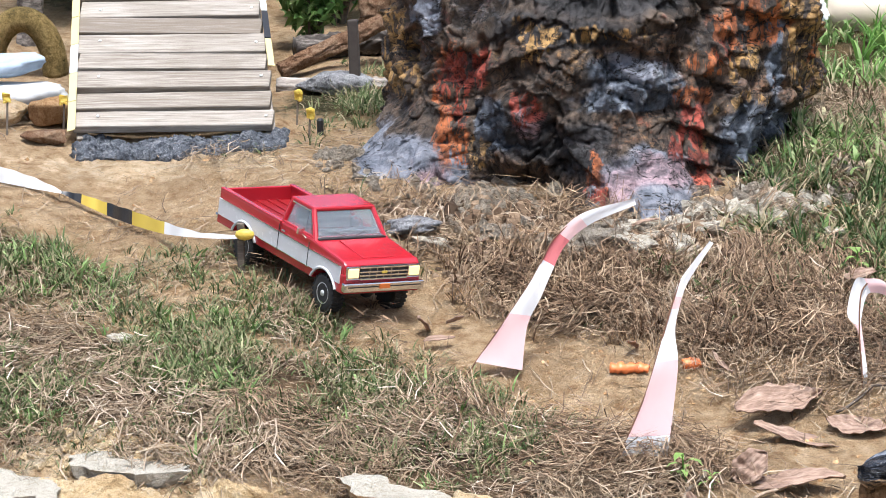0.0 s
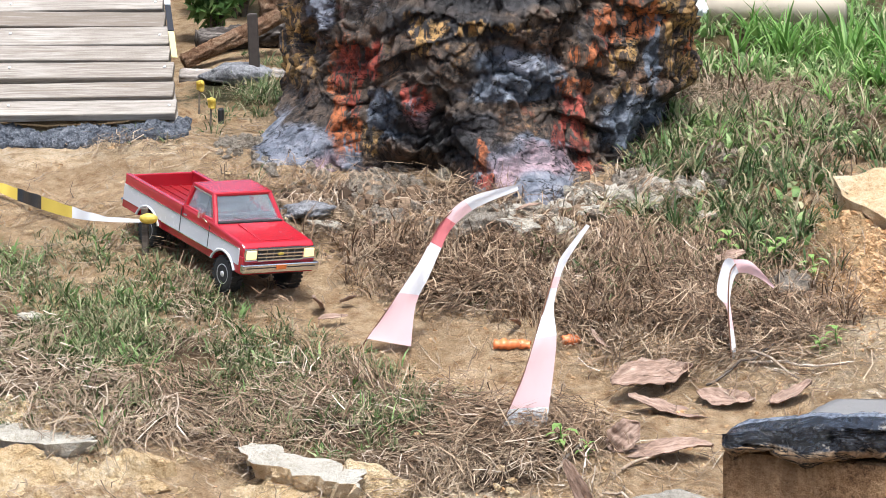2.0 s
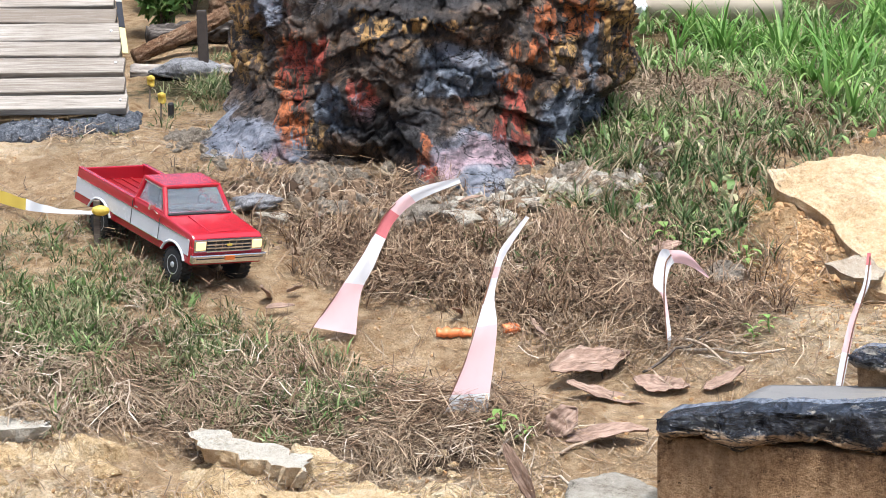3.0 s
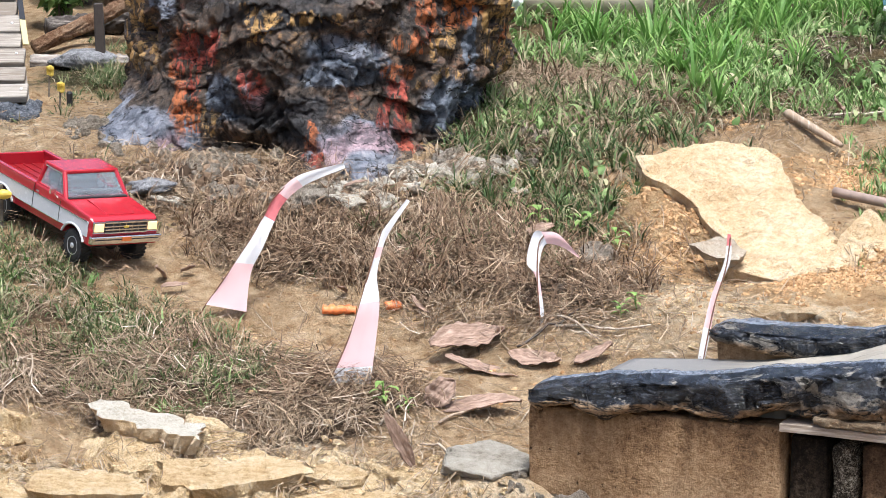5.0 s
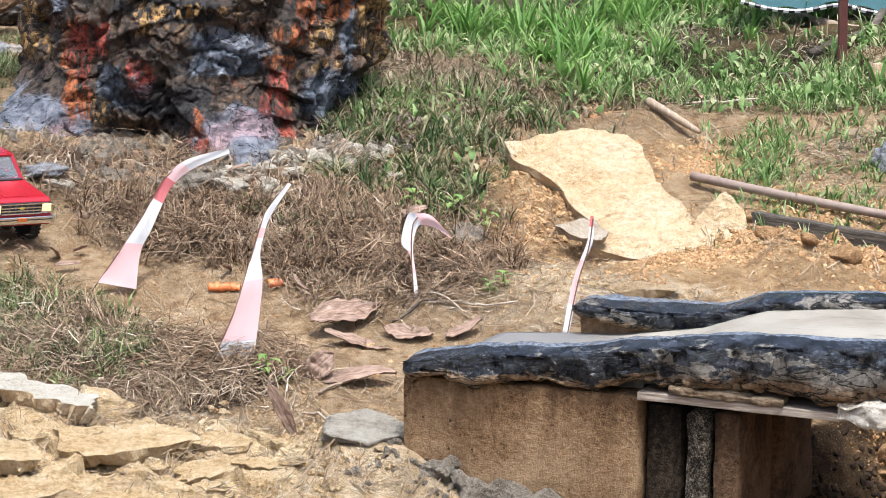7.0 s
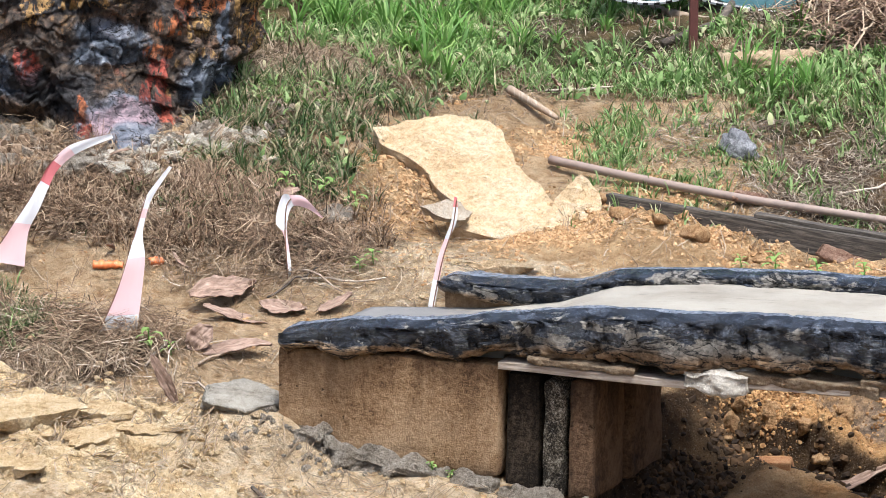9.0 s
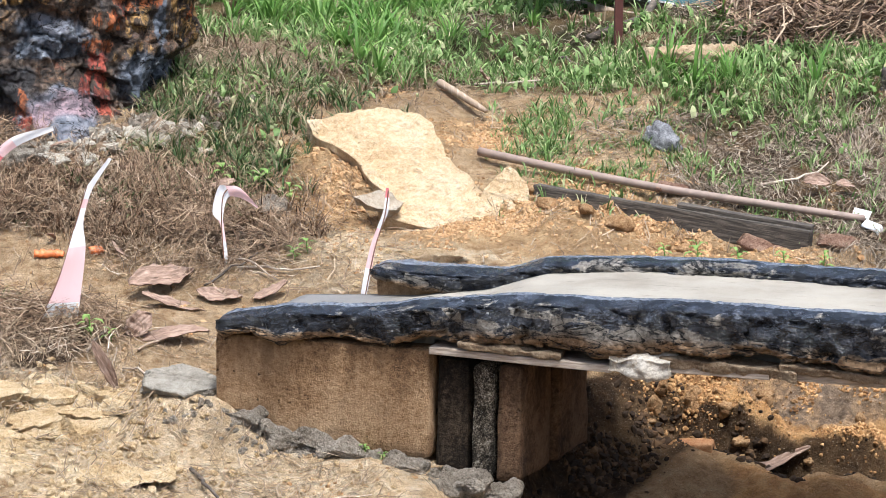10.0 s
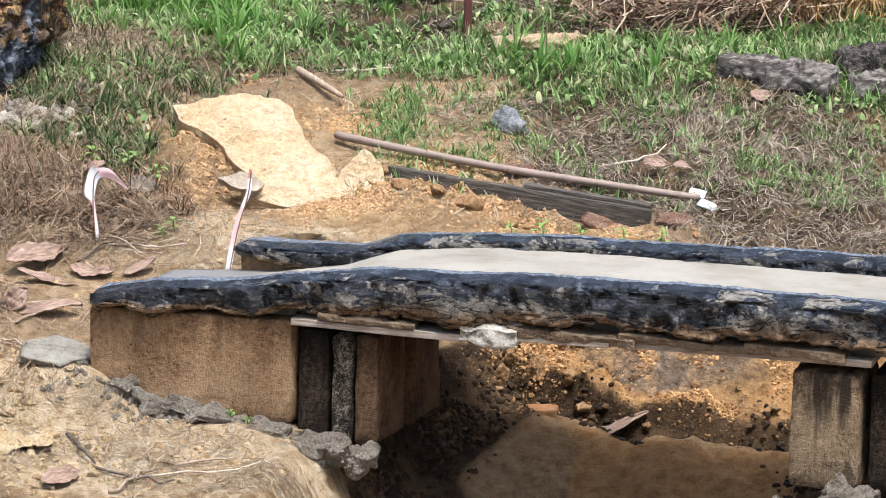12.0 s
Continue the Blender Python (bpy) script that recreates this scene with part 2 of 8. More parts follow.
GROUND = ground_material()
SAND_STONE = stone_material("pale_sandstone", [(0.28, (0.27, 0.145, 0.06)), (0.42, (0.62, 0.41, 0.21)), (0.56, (0.84, 0.62, 0.37)), (0.75, (0.93, 0.78, 0.57))], 17, 0.018)
BED_STONE = stone_material("flaking_sandstone", [(0.26, (0.26, 0.14, 0.058)), (0.42, (0.55, 0.37, 0.185)), (0.56, (0.71, 0.53, 0.305)), (0.76, (0.80, 0.665, 0.46))], 11, 0.010, 0.9, 0.45)
SLAB_STONE = stone_material("ochre_sandstone", [(0.26, (0.36, 0.20, 0.085)), (0.40, (0.62, 0.42, 0.225)), (0.55, (0.76, 0.57, 0.345)), (0.72, (0.85, 0.70, 0.49))], 13, 0.008, 0.9, 0.35)
GREY_STONE = stone_material("grey_mortar_lump", [(0.3, (0.10, 0.078, 0.056)), (0.48, (0.28, 0.235, 0.18)), (0.7, (0.48, 0.42, 0.345))], 22, 0.012)
WHITE_STONE = stone_material("whitish_stone", [(0.28, (0.27, 0.215, 0.145)), (0.42, (0.43, 0.385, 0.305)), (0.62, (0.55, 0.51, 0.43))], 20, 0.005)
SLATE_STONE = stone_material("slate_stone", [(0.3, (0.07, 0.07, 0.075)), (0.5, (0.20, 0.20, 0.21)), (0.7, (0.40, 0.40, 0.41))], 20, 0.005)
CLOD = stone_material("soil_clod", [(0.3, (0.15, 0.075, 0.031)), (0.5, (0.34, 0.195, 0.09)), (0.7, (0.52, 0.345, 0.185))], 40, 0.004)
BRICK = stone_material("burnt_brick", [(0.3, (0.20, 0.085, 0.04)), (0.5, (0.36, 0.17, 0.075)), (0.7, (0.46, 0.27, 0.14))], 40, 0.003)
LAVA = lava_material()
TAR = tar_material()
LEAF = leaf_material()

# ---------------------------------------------------------------- mesh helpers


def hash01(i, j, k, seed):
    h = (i * 374761393 + j * 668265263 + k * 2147483647 + seed * 1274126177) & 0xFFFFFFFF
    h = ((h ^ (h >> 13)) * 1274126177) & 0xFFFFFFFF
    h = h ^ (h >> 16)
    return (h & 0xFFFFFF) / float(0xFFFFFF)


def lattice(x, y, z, seed=0):
    """Smooth value noise, -1 to 1, on arrays."""
    x, y, z = np.broadcast_arrays(*(np.asarray(v, float) for v in (x, y, z)))
    i, j, k = (np.floor(v).astype(np.int64) for v in (x, y, z))
    f, g, h = x - i, y - j, z - k
    f, g, h = (v * v * (3 - 2 * v) for v in (f, g, h))
    total = 0.0
    for a in (0, 1):
        for b in (0, 1):
            for c in (0, 1):
                w = (f if a else 1 - f) * (g if b else 1 - g) * (h if c else 1 - h)
                total = total + w * hash01(i + a, j + b, k + c, seed)
    return total * 2 - 1


def fbm(x, y, z, octaves=4, seed=0, gain=0.5):
    total, amp = 0.0, 1.0
    for o in range(octaves):
        total = total + amp * lattice(np.asarray(x) * 2.03 ** o, np.asarray(y) * 2.03 ** o, np.asarray(z) * 2.03 ** o, seed + 17 * o)
        amp *= gain
    return total


def mesh(name, verts, faces, material, smooth_faces=True):
    me = bpy.data.meshes.new(name)
    me.from_pydata([tuple(v) for v in verts], [], [tuple(int(i) for i in f) for f in faces])
    me.materials.append(material)
    if smooth_faces:
        me.polygons.foreach_set("use_smooth", [True] * len(me.polygons))
    me.update()
    return me


def fast_mesh(name, verts, tris_or_quads, material, smooth_faces=True):
    """A mesh from numpy arrays: verts (n, 3), faces (m, 3 or 4)."""
    me = bpy.data.meshes.new(name)
    faces = np.asarray(tris_or_quads, np.int32)
    k = faces.shape[1]
    me.vertices.add(len(verts))
    me.vertices.foreach_set("co", np.asarray(verts, np.float32).ravel())
    me.loops.add(faces.size)
    me.loops.foreach_set("vertex_index", faces.ravel())
    me.polygons.add(len(faces))
    me.polygons.foreach_set("loop_start", np.arange(0, faces.size, k, dtype=np.int32))
    me.polygons.foreach_set("use_smooth", np.full(len(faces), smooth_faces))
    me.materials.append(material)
    me.update(calc_edges=True)
    me.validate()
    return me


def attach(ob, parent, label=""):
    if parent is not None:
        ob.parent = parent
    if label:
        tagged(ob, label)
    return ob


def part(name, bm, material, parent, label="", smooth_faces=False):
    """Links a bmesh as one mesh object under a thing or a part."""
    me = bpy.data.meshes.new(name)
    bm.to_mesh(me)
    bm.free()
    me.materials.append(material)
    if smooth_faces:
        me.polygons.foreach_set("use_smooth", [True] * len(me.polygons))
    return attach(new(name, me), parent, label)


def thing(name, label, category, m=None, group="", kind=""):
    ob = new(name)
    ob.empty_display_size = 0.05
    if m is not None:
        ob.matrix_world = m
    return tagged(ob, label, category, group, kind)


def box(size, at=(0, 0, 0), bevel=0.0, segments=2, turn=None):
    bm = bmesh.new()
    bmesh.ops.create_cube(bm, size=1)
    bmesh.ops.scale(bm, vec=size, verts=bm.verts)
    if bevel:
        bmesh.ops.bevel(bm, geom=bm.edges, offset=bevel, segments=segments, affect="EDGES", profile=0.6)
    if turn is not None:
        bmesh.ops.transform(bm, matrix=turn, verts=bm.verts)
    bmesh.ops.translate(bm, vec=at, verts=bm.verts)
    return bm


def rough_box(size, cuts, amount, scale, seed, bevel=0.01):
    """A worn block: a bevelled box with its faces cut up and pushed about."""
    bm = bmesh.new()
    bmesh.ops.create_cube(bm, size=1)
    bmesh.ops.scale(bm, vec=size, verts=bm.verts)
    bmesh.ops.bevel(bm, geom=bm.edges, offset=bevel, segments=2, affect="EDGES", profile=0.6)
    bmesh.ops.subdivide_edges(bm, edges=bm.edges, cuts=cuts, use_grid_fill=True)
    bm.normal_update()
    for v in bm.verts:
        n = noise.fractal(v.co * scale + Vector((seed, seed * 1.7, 0)), 1.0, 2.0, 4)
        v.co += v.normal * (n * amount)
    return bm


def prism(outline, low, high, bevel=0.0, axis="y"):
    """A flat outline (a, b) given thickness along an axis."""
    bm = bmesh.new()
    def at(a, b, c):
        return {"y": (a, c, b), "z": (a, b, c), "x": (c, a, b)}[axis]
    f = bm.faces.new([bm.verts.new(at(a, b, low)) for a, b in outline])
    out = bmesh.ops.extrude_face_region(bm, geom=[f])
    shift = Vector(at(0, 0, high - low))
    bmesh.ops.translate(bm, vec=shift, verts=[g for g in out["geom"] if isinstance(g, bmesh.types.BMVert)])
    bmesh.ops.recalc_face_normals(bm, faces=bm.faces)
    if bevel:
        bmesh.ops.bevel(bm, geom=bm.edges, offset=bevel, segments=2, affect="EDGES", profile=0.6)
    return bm


def lathe(profile, segments=32, axis="z"):
    """A turned shape: (radius, height) pairs round an axis."""
    bm = bmesh.new()
    rings = []
    for r, h in profile:
        ring = []
        for i in range(segments):
            a = 2 * math.pi * i / segments
            c, s = r * math.cos(a), r * math.sin(a)
            ring.append(bm.verts.new((c, s, h) if axis == "z" else (c, h, s) if axis == "y" else (h, c, s)))
        rings.append(ring)
    for p, q in zip(rings, rings[1:]):
        for i in range(segments):
            bm.faces.new((p[i], p[(i + 1) % segments], q[(i + 1) % segments], q[i]))
    for ring in (rings[0], rings[-1]):
        bm.faces.new(ring)
    bmesh.ops.recalc_face_normals(bm, faces=bm.faces)
    return bm


def tube(points, radius, sides=8, taper=None):
    """A round bar along points."""
    pts = [Vector(p) for p in points]
    bm = bmesh.new()
    rings = []
    for i, p in enumerate(pts):
        d = (pts[min(i + 1, len(pts) - 1)] - pts[max(i - 1, 0)]).normalized()
        side = d.cross(Vector((0.13, 0.21, 1.0))).normalized()
        up = side.cross(d)
        r = radius * (taper[i] if taper else 1.0)
        rings.append([bm.verts.new(p + (side * math.cos(a) + up * math.sin(a)) * r) for a in (2 * math.pi * k / sides for k in range(sides))])
    for p, q in zip(rings, rings[1:]):
        for k in range(sides):
            bm.faces.new((p[k], p[(k + 1) % sides], q[(k + 1) % sides], q[k]))
    bm.faces.new(rings[0])
    bm.faces.new(rings[-1])
    bmesh.ops.recalc_face_normals(bm, faces=bm.faces)
    return bm


def curve_through(keys, count):
    """Points spread evenly over a smooth line through key points of any size."""
    k = np.asarray(keys, float)
    s = np.linspace(0, len(k) - 1, count)
    i = np.clip(np.floor(s).astype(int), 0, len(k) - 2)
    f = (s - i)[:, None]
    p0, p1, p2, p3 = k[np.maximum(i - 1, 0)], k[i], k[i + 1], k[np.minimum(i + 2, len(k) - 1)]
    return 0.5 * (2 * p1 + (p2 - p0) * f + (2 * p0 - 5 * p1 + 4 * p2 - p3) * f ** 2 + (3 * p1 - p0 - 3 * p2 + p3) * f ** 3)


def boulder(name, size, seed, material, roughness=0.22, detail=3, flat=0.0, facets=5):
    """One broken stone: a ball cut by planes, with an uneven skin."""
    bm = bmesh.new()
    bmesh.ops.create_icosphere(bm, subdivisions=detail, radius=1)
    rnd = random.Random(seed)
    planes = [(Vector((rnd.gauss(0, 1), rnd.gauss(0, 1), rnd.gauss(0, 1))).normalized(), rnd.uniform(0.55, 0.85)) for _ in range(facets)]
    for v in bm.verts:
        for n, d in planes:
            over = v.co.dot(n) - d
            if over > 0:
                v.co -= n * over * 0.9
        if flat and v.co.z > 1 - flat:
            v.co.z = 1 - flat + (v.co.z - 1 + flat) * 0.15
        v.co *= 1 + roughness * 0.5 * noise.fractal(v.co * 1.9 + Vector((seed * 3.1, seed, 0)), 1.0, 2.1, 5)
        v.co.x, v.co.y, v.co.z = v.co.x * size[0], v.co.y * size[1], v.co.z * size[2]
    me = bpy.data.meshes.new(name)
    bm.to_mesh(me)
    bm.free()
    me.materials.append(material)
    me.polygons.foreach_set("use_smooth", [True] * len(me.polygons))
    return me

# ---------------------------------------------------------------- the lie of the land
def smooth(a, b, v):
    s = np.clip((np.asarray(v, float) - a) / (b - a), 0.0, 1.0)
    return s * s * (3 - 2 * s)


def bump(x, y, cx, cy, rx, ry):
    return np.exp(-(((x - cx) / rx) ** 2 + ((y - cy) / ry) ** 2))


def ditch_rim(u):
    """How far back the crumbling step in the ditch runs, at a place along the bridge."""
    return 0.655 - 0.035 * np.exp(-((u - 0.98) / 0.14) ** 2) + 0.012 * np.sin(u * 23) + 0.006 * np.sin(u * 61)


def ground_height(x, y):
    """Height of the bare ground: a bank that rises away from the camera, cut by the ditch under the bridge."""
    x, y = np.asarray(x, float), np.asarray(y, float)
    # slope: gentle in front, steeper behind the bridge, then levelling out
    z = 0.17 * np.minimum(y, 0) + 0.27 * np.clip(y, 0, 1.55) + 0.10 * np.clip(y - 1.55, 0, 2.5)
    z = z + 0.03 * np.clip(y - 4.05, 0, 400)
    z = z + 0.13 * smooth(0.5, 2.2, x) * np.clip(y - 1.2, 0, 2.2)
    z = z - 0.05 * smooth(-0.2, 1.2, x) * smooth(-1.0, 0.0, y) * (1 - smooth(0.2, 0.7, y))
    # soft grassy bank in front of the track
    z = z + 0.05 * bump(x, y, -1.15, 0.35, 0.5, 0.28) - 0.03 * bump(x, y, -0.35, 0.62, 0.35, 0.16)
    # earth banked up round the left end of the block
    z = z + 0.058 * bump(x, y, -0.05, 0.02, 0.15, 0.13) + 0.03 * bump(x, y, 0.02, -0.03, 0.07, 0.06)
    # ditch: its line runs back and to the right
    c, s = math.cos(radians(22)), math.sin(radians(22))
    u = x * c - y * s
    v = x * s + y * c
    left = 0.53 + 0.20 * smooth(0.30, 0.80, v)
    wall = smooth(left - 0.04, left + 0.10, u) * (1 - smooth(1.46, 1.62, u))
    # smooth floor, a crumbling undercut step at the foot of the far bank, and the bank above it
    rim = ditch_rim(u)
    step = smooth(-0.010, 0.008, v - rim)
    below = 0.168 - 0.058 * smooth(0.30, 0.56, v) + 0.036 * bump(0, v - rim, 0, -0.020, 1, 0.026)
    above = 0.020 * (1 - smooth(0.84, 1.02, v)) + 0.065 * (1 - smooth(0.62, 0.84, v)) - 0.016 * bump(0, v - rim, 0, 0.022, 1, 0.022)
    z = z - wall * smooth(-0.9, -0.3, v) * (below * (1 - step) + above * step)
    z = z + 0.022 * wall * bump(u, v, 1.18, 0.42, 0.20, 0.16)
    z = z + 0.010 * wall * fbm(u * 16, v * 16, 0, 4, 57) + 0.014 * wall * step * (1 - smooth(0.9, 1.0, v)) * fbm(u * 9, v * 13, 0, 4, 58)
    z = z - 0.035 * bump(x, y, 0.43, 0.96, 0.16, 0.08)
    # soil heaped against the slab
    z = z + 0.035 * bump(x, y, 0.24, 1.13, 0.10, 0.09) + 0.035 * bump(x, y, 0.42, 1.26, 0.16, 0.06)
    # hollow under the half-buried beam
    z = z - 0.04 * bump(x, y, 0.98, 0.83, 0.07, 0.04) - 0.05 * bump(x, y, 1.10, 0.79, 0.09, 0.04)
    return z

TRUCK = pose(-0.882, 1.033, 0.281, -3.25, 9.66, -51.46)   # where the truck stands, nose down the slope
TRACK = [(-1.75, 1.62), (-1.3, 1.5), (-1.02, 1.32), (-0.8, 1.05), (-0.6, 0.86), (-0.36, 0.66), (-0.1, 0.52), (0.16, 0.42)]


def near_track(x, y):
    """How far a place lies from the middle of the track."""
    best = np.full(np.shape(x), 9.0)
    for (ax, ay), (bx, by) in zip(TRACK, TRACK[1:]):
        dx, dy = bx - ax, by - ay
        s = np.clip(((x - ax) * dx + (y - ay) * dy) / (dx * dx + dy * dy), 0, 1)
        best = np.minimum(best, np.hypot(x - ax - s * dx, y - ay - s * dy))
    return best


def spots(x, y, ellipses):
    total = 0.0
    for cx, cy, rx, ry, *much in ellipses:
        total = total + (much[0] if much else 1.0) * bump(x, y, cx, cy, rx, ry)
    return total


def zones(x, y):
    """How much of each cover lies on the ground at a place, 0 to 1."""
    x, y = np.asarray(x, float), np.asarray(y, float)
    ragged = 0.30 * fbm(x * 5, y * 5, 0, 3, 5)
    bare = smooth(0.17, 0.06, near_track(x, y) + 0.05 * fbm(x * 6, y * 6, 0, 3, 9))
    turf = spots(x, y, [(-1.45, 1.08, 0.3, 0.16, 0.8), (-1.5, 0.42, 0.17, 0.15, 0.8), (-0.95, 0.86, 0.2, 0.09, 0.5), (-1.05, 0.66, 0.3, 0.10, 0.4),
                        (-0.95, 1.95, 0.16, 0.2), (-0.04, 1.46, 0.17, 0.33), (0.03, 1.15, 0.1, 0.18, 0.6), (-0.2, 1.02, 0.14, 0.09, 0.5)])
    turf = turf + smooth(1.45, 1.75, y + 0.25 * smooth(0.9, 1.5, x)) * smooth(-0.22, -0.05, x) * (1 - 0.45 * smooth(1.3, 2.0, x))
    turf = turf + 0.8 * smooth(0.95, 1.25, x) * smooth(1.1, 1.45, y) * (1 - smooth(1.5, 2.2, x) * 0.5)
    turf = turf + smooth(2.6, 3.4, y)
    soil = spots(x, y, [(0.30, 1.14, 0.16, 0.18, 1.2), (0.56, 1.36, 0.12, 0.09, 1.0), (0.82, 0.98, 0.2, 0.16, 1.3), (0.5, 0.86, 0.3, 0.12, 0.8), (1.1, 0.72, 0.3, 0.1, 0.9),
                        (-0.95, 1.3, 0.3, 0.10, 0.5), (0.15, -0.32, 0.35, 0.16, 0.45), (0.23, 1.03, 0.10, 0.15, 1.2), (2.05, 2.0, 0.25, 0.16, 1.3), (-0.02, 1.35, 0.10, 0.05, 0.5), (0.34, 1.62, 0.10, 0.10, 0.7)])
    pale = spots(x, y, [(-0.75, -0.02, 0.55, 0.2, 1.2), (-0.25, 0.0, 0.3, 0.14, 0.8), (-1.12, 0.32, 0.13, 0.06, 1.2), (0.08, -0.30, 0.5, 0.2, 1.1), (-0.42, 1.16, 0.22, 0.05, 0.8),
                        (-0.72, 1.22, 0.1, 0.06, 0.6), (-1.25, 1.55, 0.4, 0.08, 0.7), (-1.0, 1.36, 0.2, 0.08, 0.4), (0.42, 0.72, 0.2, 0.06, 0.7), (0.30, 0.80, 0.16, 0.12, 0.8), (0.24, 0.62, 0.12, 0.08, 0.6)])
    straw = spots(x, y, [(-0.74, 1.24, 0.16, 0.08, 1.0), (-0.5, 1.33, 0.22, 0.07, 1.0), (-0.2, 1.28, 0.2, 0.08, 0.7), (-0.35, 1.0, 0.34, 0.16, 1.1), (-0.85, 0.5, 0.55, 0.2, 1.0), (-0.4, 0.33, 0.3, 0.13, 1.0), (0.05, 0.80, 0.16, 0.12, 0.6), (1.6, 1.0, 0.5, 0.25, 1.3), (1.75, 0.75, 0.4, 0.15, 1.2), (-1.3, 0.75, 0.4, 0.2, 0.9),
                         (1.7, 2.1, 0.6, 0.2, 1.0), (0.15, -0.32, 0.4, 0.14, 0.42), (0.08, 1.85, 0.2, 0.32, 0.9), (0.45, 2.3, 0.2, 0.15, 0.6), (1.45, 1.35, 0.3, 0.12, 0.8), (1.35, 1.12, 0.35, 0.2, 0.9)])
    c, s = math.cos(radians(22)), math.sin(radians(22))
    u, v = x * c - y * s, x * s + y * c
    rim = ditch_rim(u)
    left = 0.53 + 0.20 * smooth(0.30, 0.80, v)
    inside = smooth(0.0, 0.06, u - left) * (1 - smooth(1.5, 1.6, u))
    # Shade on the flanks, below the rim and under the deck, painted dark.
    damp_shade = 1.2 * smooth(-0.05, 0.02, u - left) * (1 - smooth(0.10, 0.24, u - left)) * smooth(0.0, 0.08, v) * (1 - smooth(0.60, 0.68, v))
    damp_shade = damp_shade + 1.8 * inside * bump(0, v - rim, 0, -0.020, 1, 0.024)
    damp_shade = damp_shade + 1.0 * smooth(1.36, 1.42, u) * (1 - smooth(1.6, 1.7, u)) * smooth(0.0, 0.1, v) * (1 - smooth(0.5, 0.6, v))
    damp_shade = damp_shade + 0.7 * inside * smooth(0.0, 0.05, v) * (1 - smooth(0.18, 0.34, v))
    soil = soil + 1.3 * smooth(0.56, 0.66, u) * (1 - smooth(1.6, 1.75, u)) * smooth(-0.3, -0.1, v) * (1 - smooth(0.85, 1.0, v))
    mud = 0.95 * smooth(0.78, 0.92, u) * (1 - smooth(1.5, 1.65, u)) * smooth(0.045, 0.085, v - rim) * (1 - smooth(0.98, 1.06, v))
    keep = 1 - bare
    hump = smooth(0.84, 1.0, u) * (1 - smooth(1.36, 1.42, u)) * smooth(0.22, 0.34, v) * (1 - smooth(0.54, 0.58, v))
    soil, pale, damp_shade = soil + 1.0 * hump, pale - 0.6 * hump, damp_shade * (1 - 0.95 * hump) - 0.8 * hump
    # Glow of bounced and direct light on hump, rim and bank, painted in.
    clay = 1.1 * hump + inside * (0.9 * bump(0, v - rim, 0, 0.035, 1, 0.035) + 0.75 * smooth(1.25, 1.42, u) * smooth(0.0, 0.05, v - rim) + 0.35 * smooth(0.05, 0.1, v - rim)) * (1 - smooth(0.9, 1.0, v))
    clip = lambda a: np.clip(a, 0, 1)
    return {"straw": clip((straw - 0.7 * np.clip(soil, 0, 1) + ragged) * keep), "soil": clip((soil + ragged) * (1 - 0.5 * bare)), "pale": clip(pale + ragged * 0.8),
            "turf": clip((turf + ragged) * keep), "damp_shade": clip(damp_shade + ragged * 0.3), "clay": clip(clay + 1.3 * ragged * (clay > 0.05)), "mud": clip(mud + 1.6 * ragged * (mud > 0.05))}


def truck_plane(x, y):
    """The plane on which the truck's four wheels rest."""
    up = TRUCK.to_3x3() @ Vector((0, 0, 1))
    o = TRUCK.translation
    return o.z - (up.x * (x - o.x) + up.y * (y - o.y)) / up.z


def ground(x, y):
    """Height of the ground with its lumps."""
    x, y = np.asarray(x, float), np.asarray(y, float)
    near = 1 - smooth(2.5, 5.0, np.hypot(x, y - 0.8))
    z = ground_height(x, y)
    z = z + near * (0.016 * fbm(x * 3.1, y * 3.1, 0, 2, 3) + 0.007 * fbm(x * 13, y * 13, 0, 3, 4))
    lumps = np.clip(spots(x, y, [(0.30, 1.14, 0.14, 0.16), (0.82, 0.95, 0.22, 0.12), (1.05, 0.55, 0.4, 0.16), (-0.9, 1.3, 0.25, 0.12, 0.8), (-0.4, 1.15, 0.4, 0.06, 0.8), (-0.7, 0.0, 0.5, 0.2, 0.8)]), 0, 1)
    z = z + 0.010 * np.clip(spots(x, y, [(-0.4, 1.0, 0.4, 0.16), (-0.7, 0.5, 0.6, 0.2)]), 0, 1) * fbm(x * 9, y * 9, 0, 2, 71) * near
    z = z + lumps * (0.015 * fbm(x * 22, y * 22, 0, 3, 8) + 0.008 * np.abs(fbm(x * 55, y * 55, 0, 2, 11)))
    c, s = math.cos(radians(22)), math.sin(radians(22))
    u, v = x * c - y * s, x * s + y * c
    bank = smooth(0.58, 0.64, u) * (1 - smooth(1.5, 1.6, u)) * smooth(0.60, 0.66, v) * (1 - smooth(0.92, 1.05, v))
    z = z + bank * (0.012 * fbm(x * 16, y * 16, 0, 3, 84) + 0.012 * np.abs(fbm(x * 40, y * 40, 0, 2, 85)))
    z = z - 0.008 * smooth(0.10, 0.04, near_track(x, y)) * near
    # the level patch on which the truck stands
    pad = smooth(1.35, 0.8, np.hypot((x + 0.875) * 0.62 - (y - 1.045) * 0.78, ((x + 0.875) * 0.78 + (y - 1.045) * 0.62) * 1.4) / 0.17)
    z = z * (1 - pad) + pad * truck_plane(x, y)
    return z


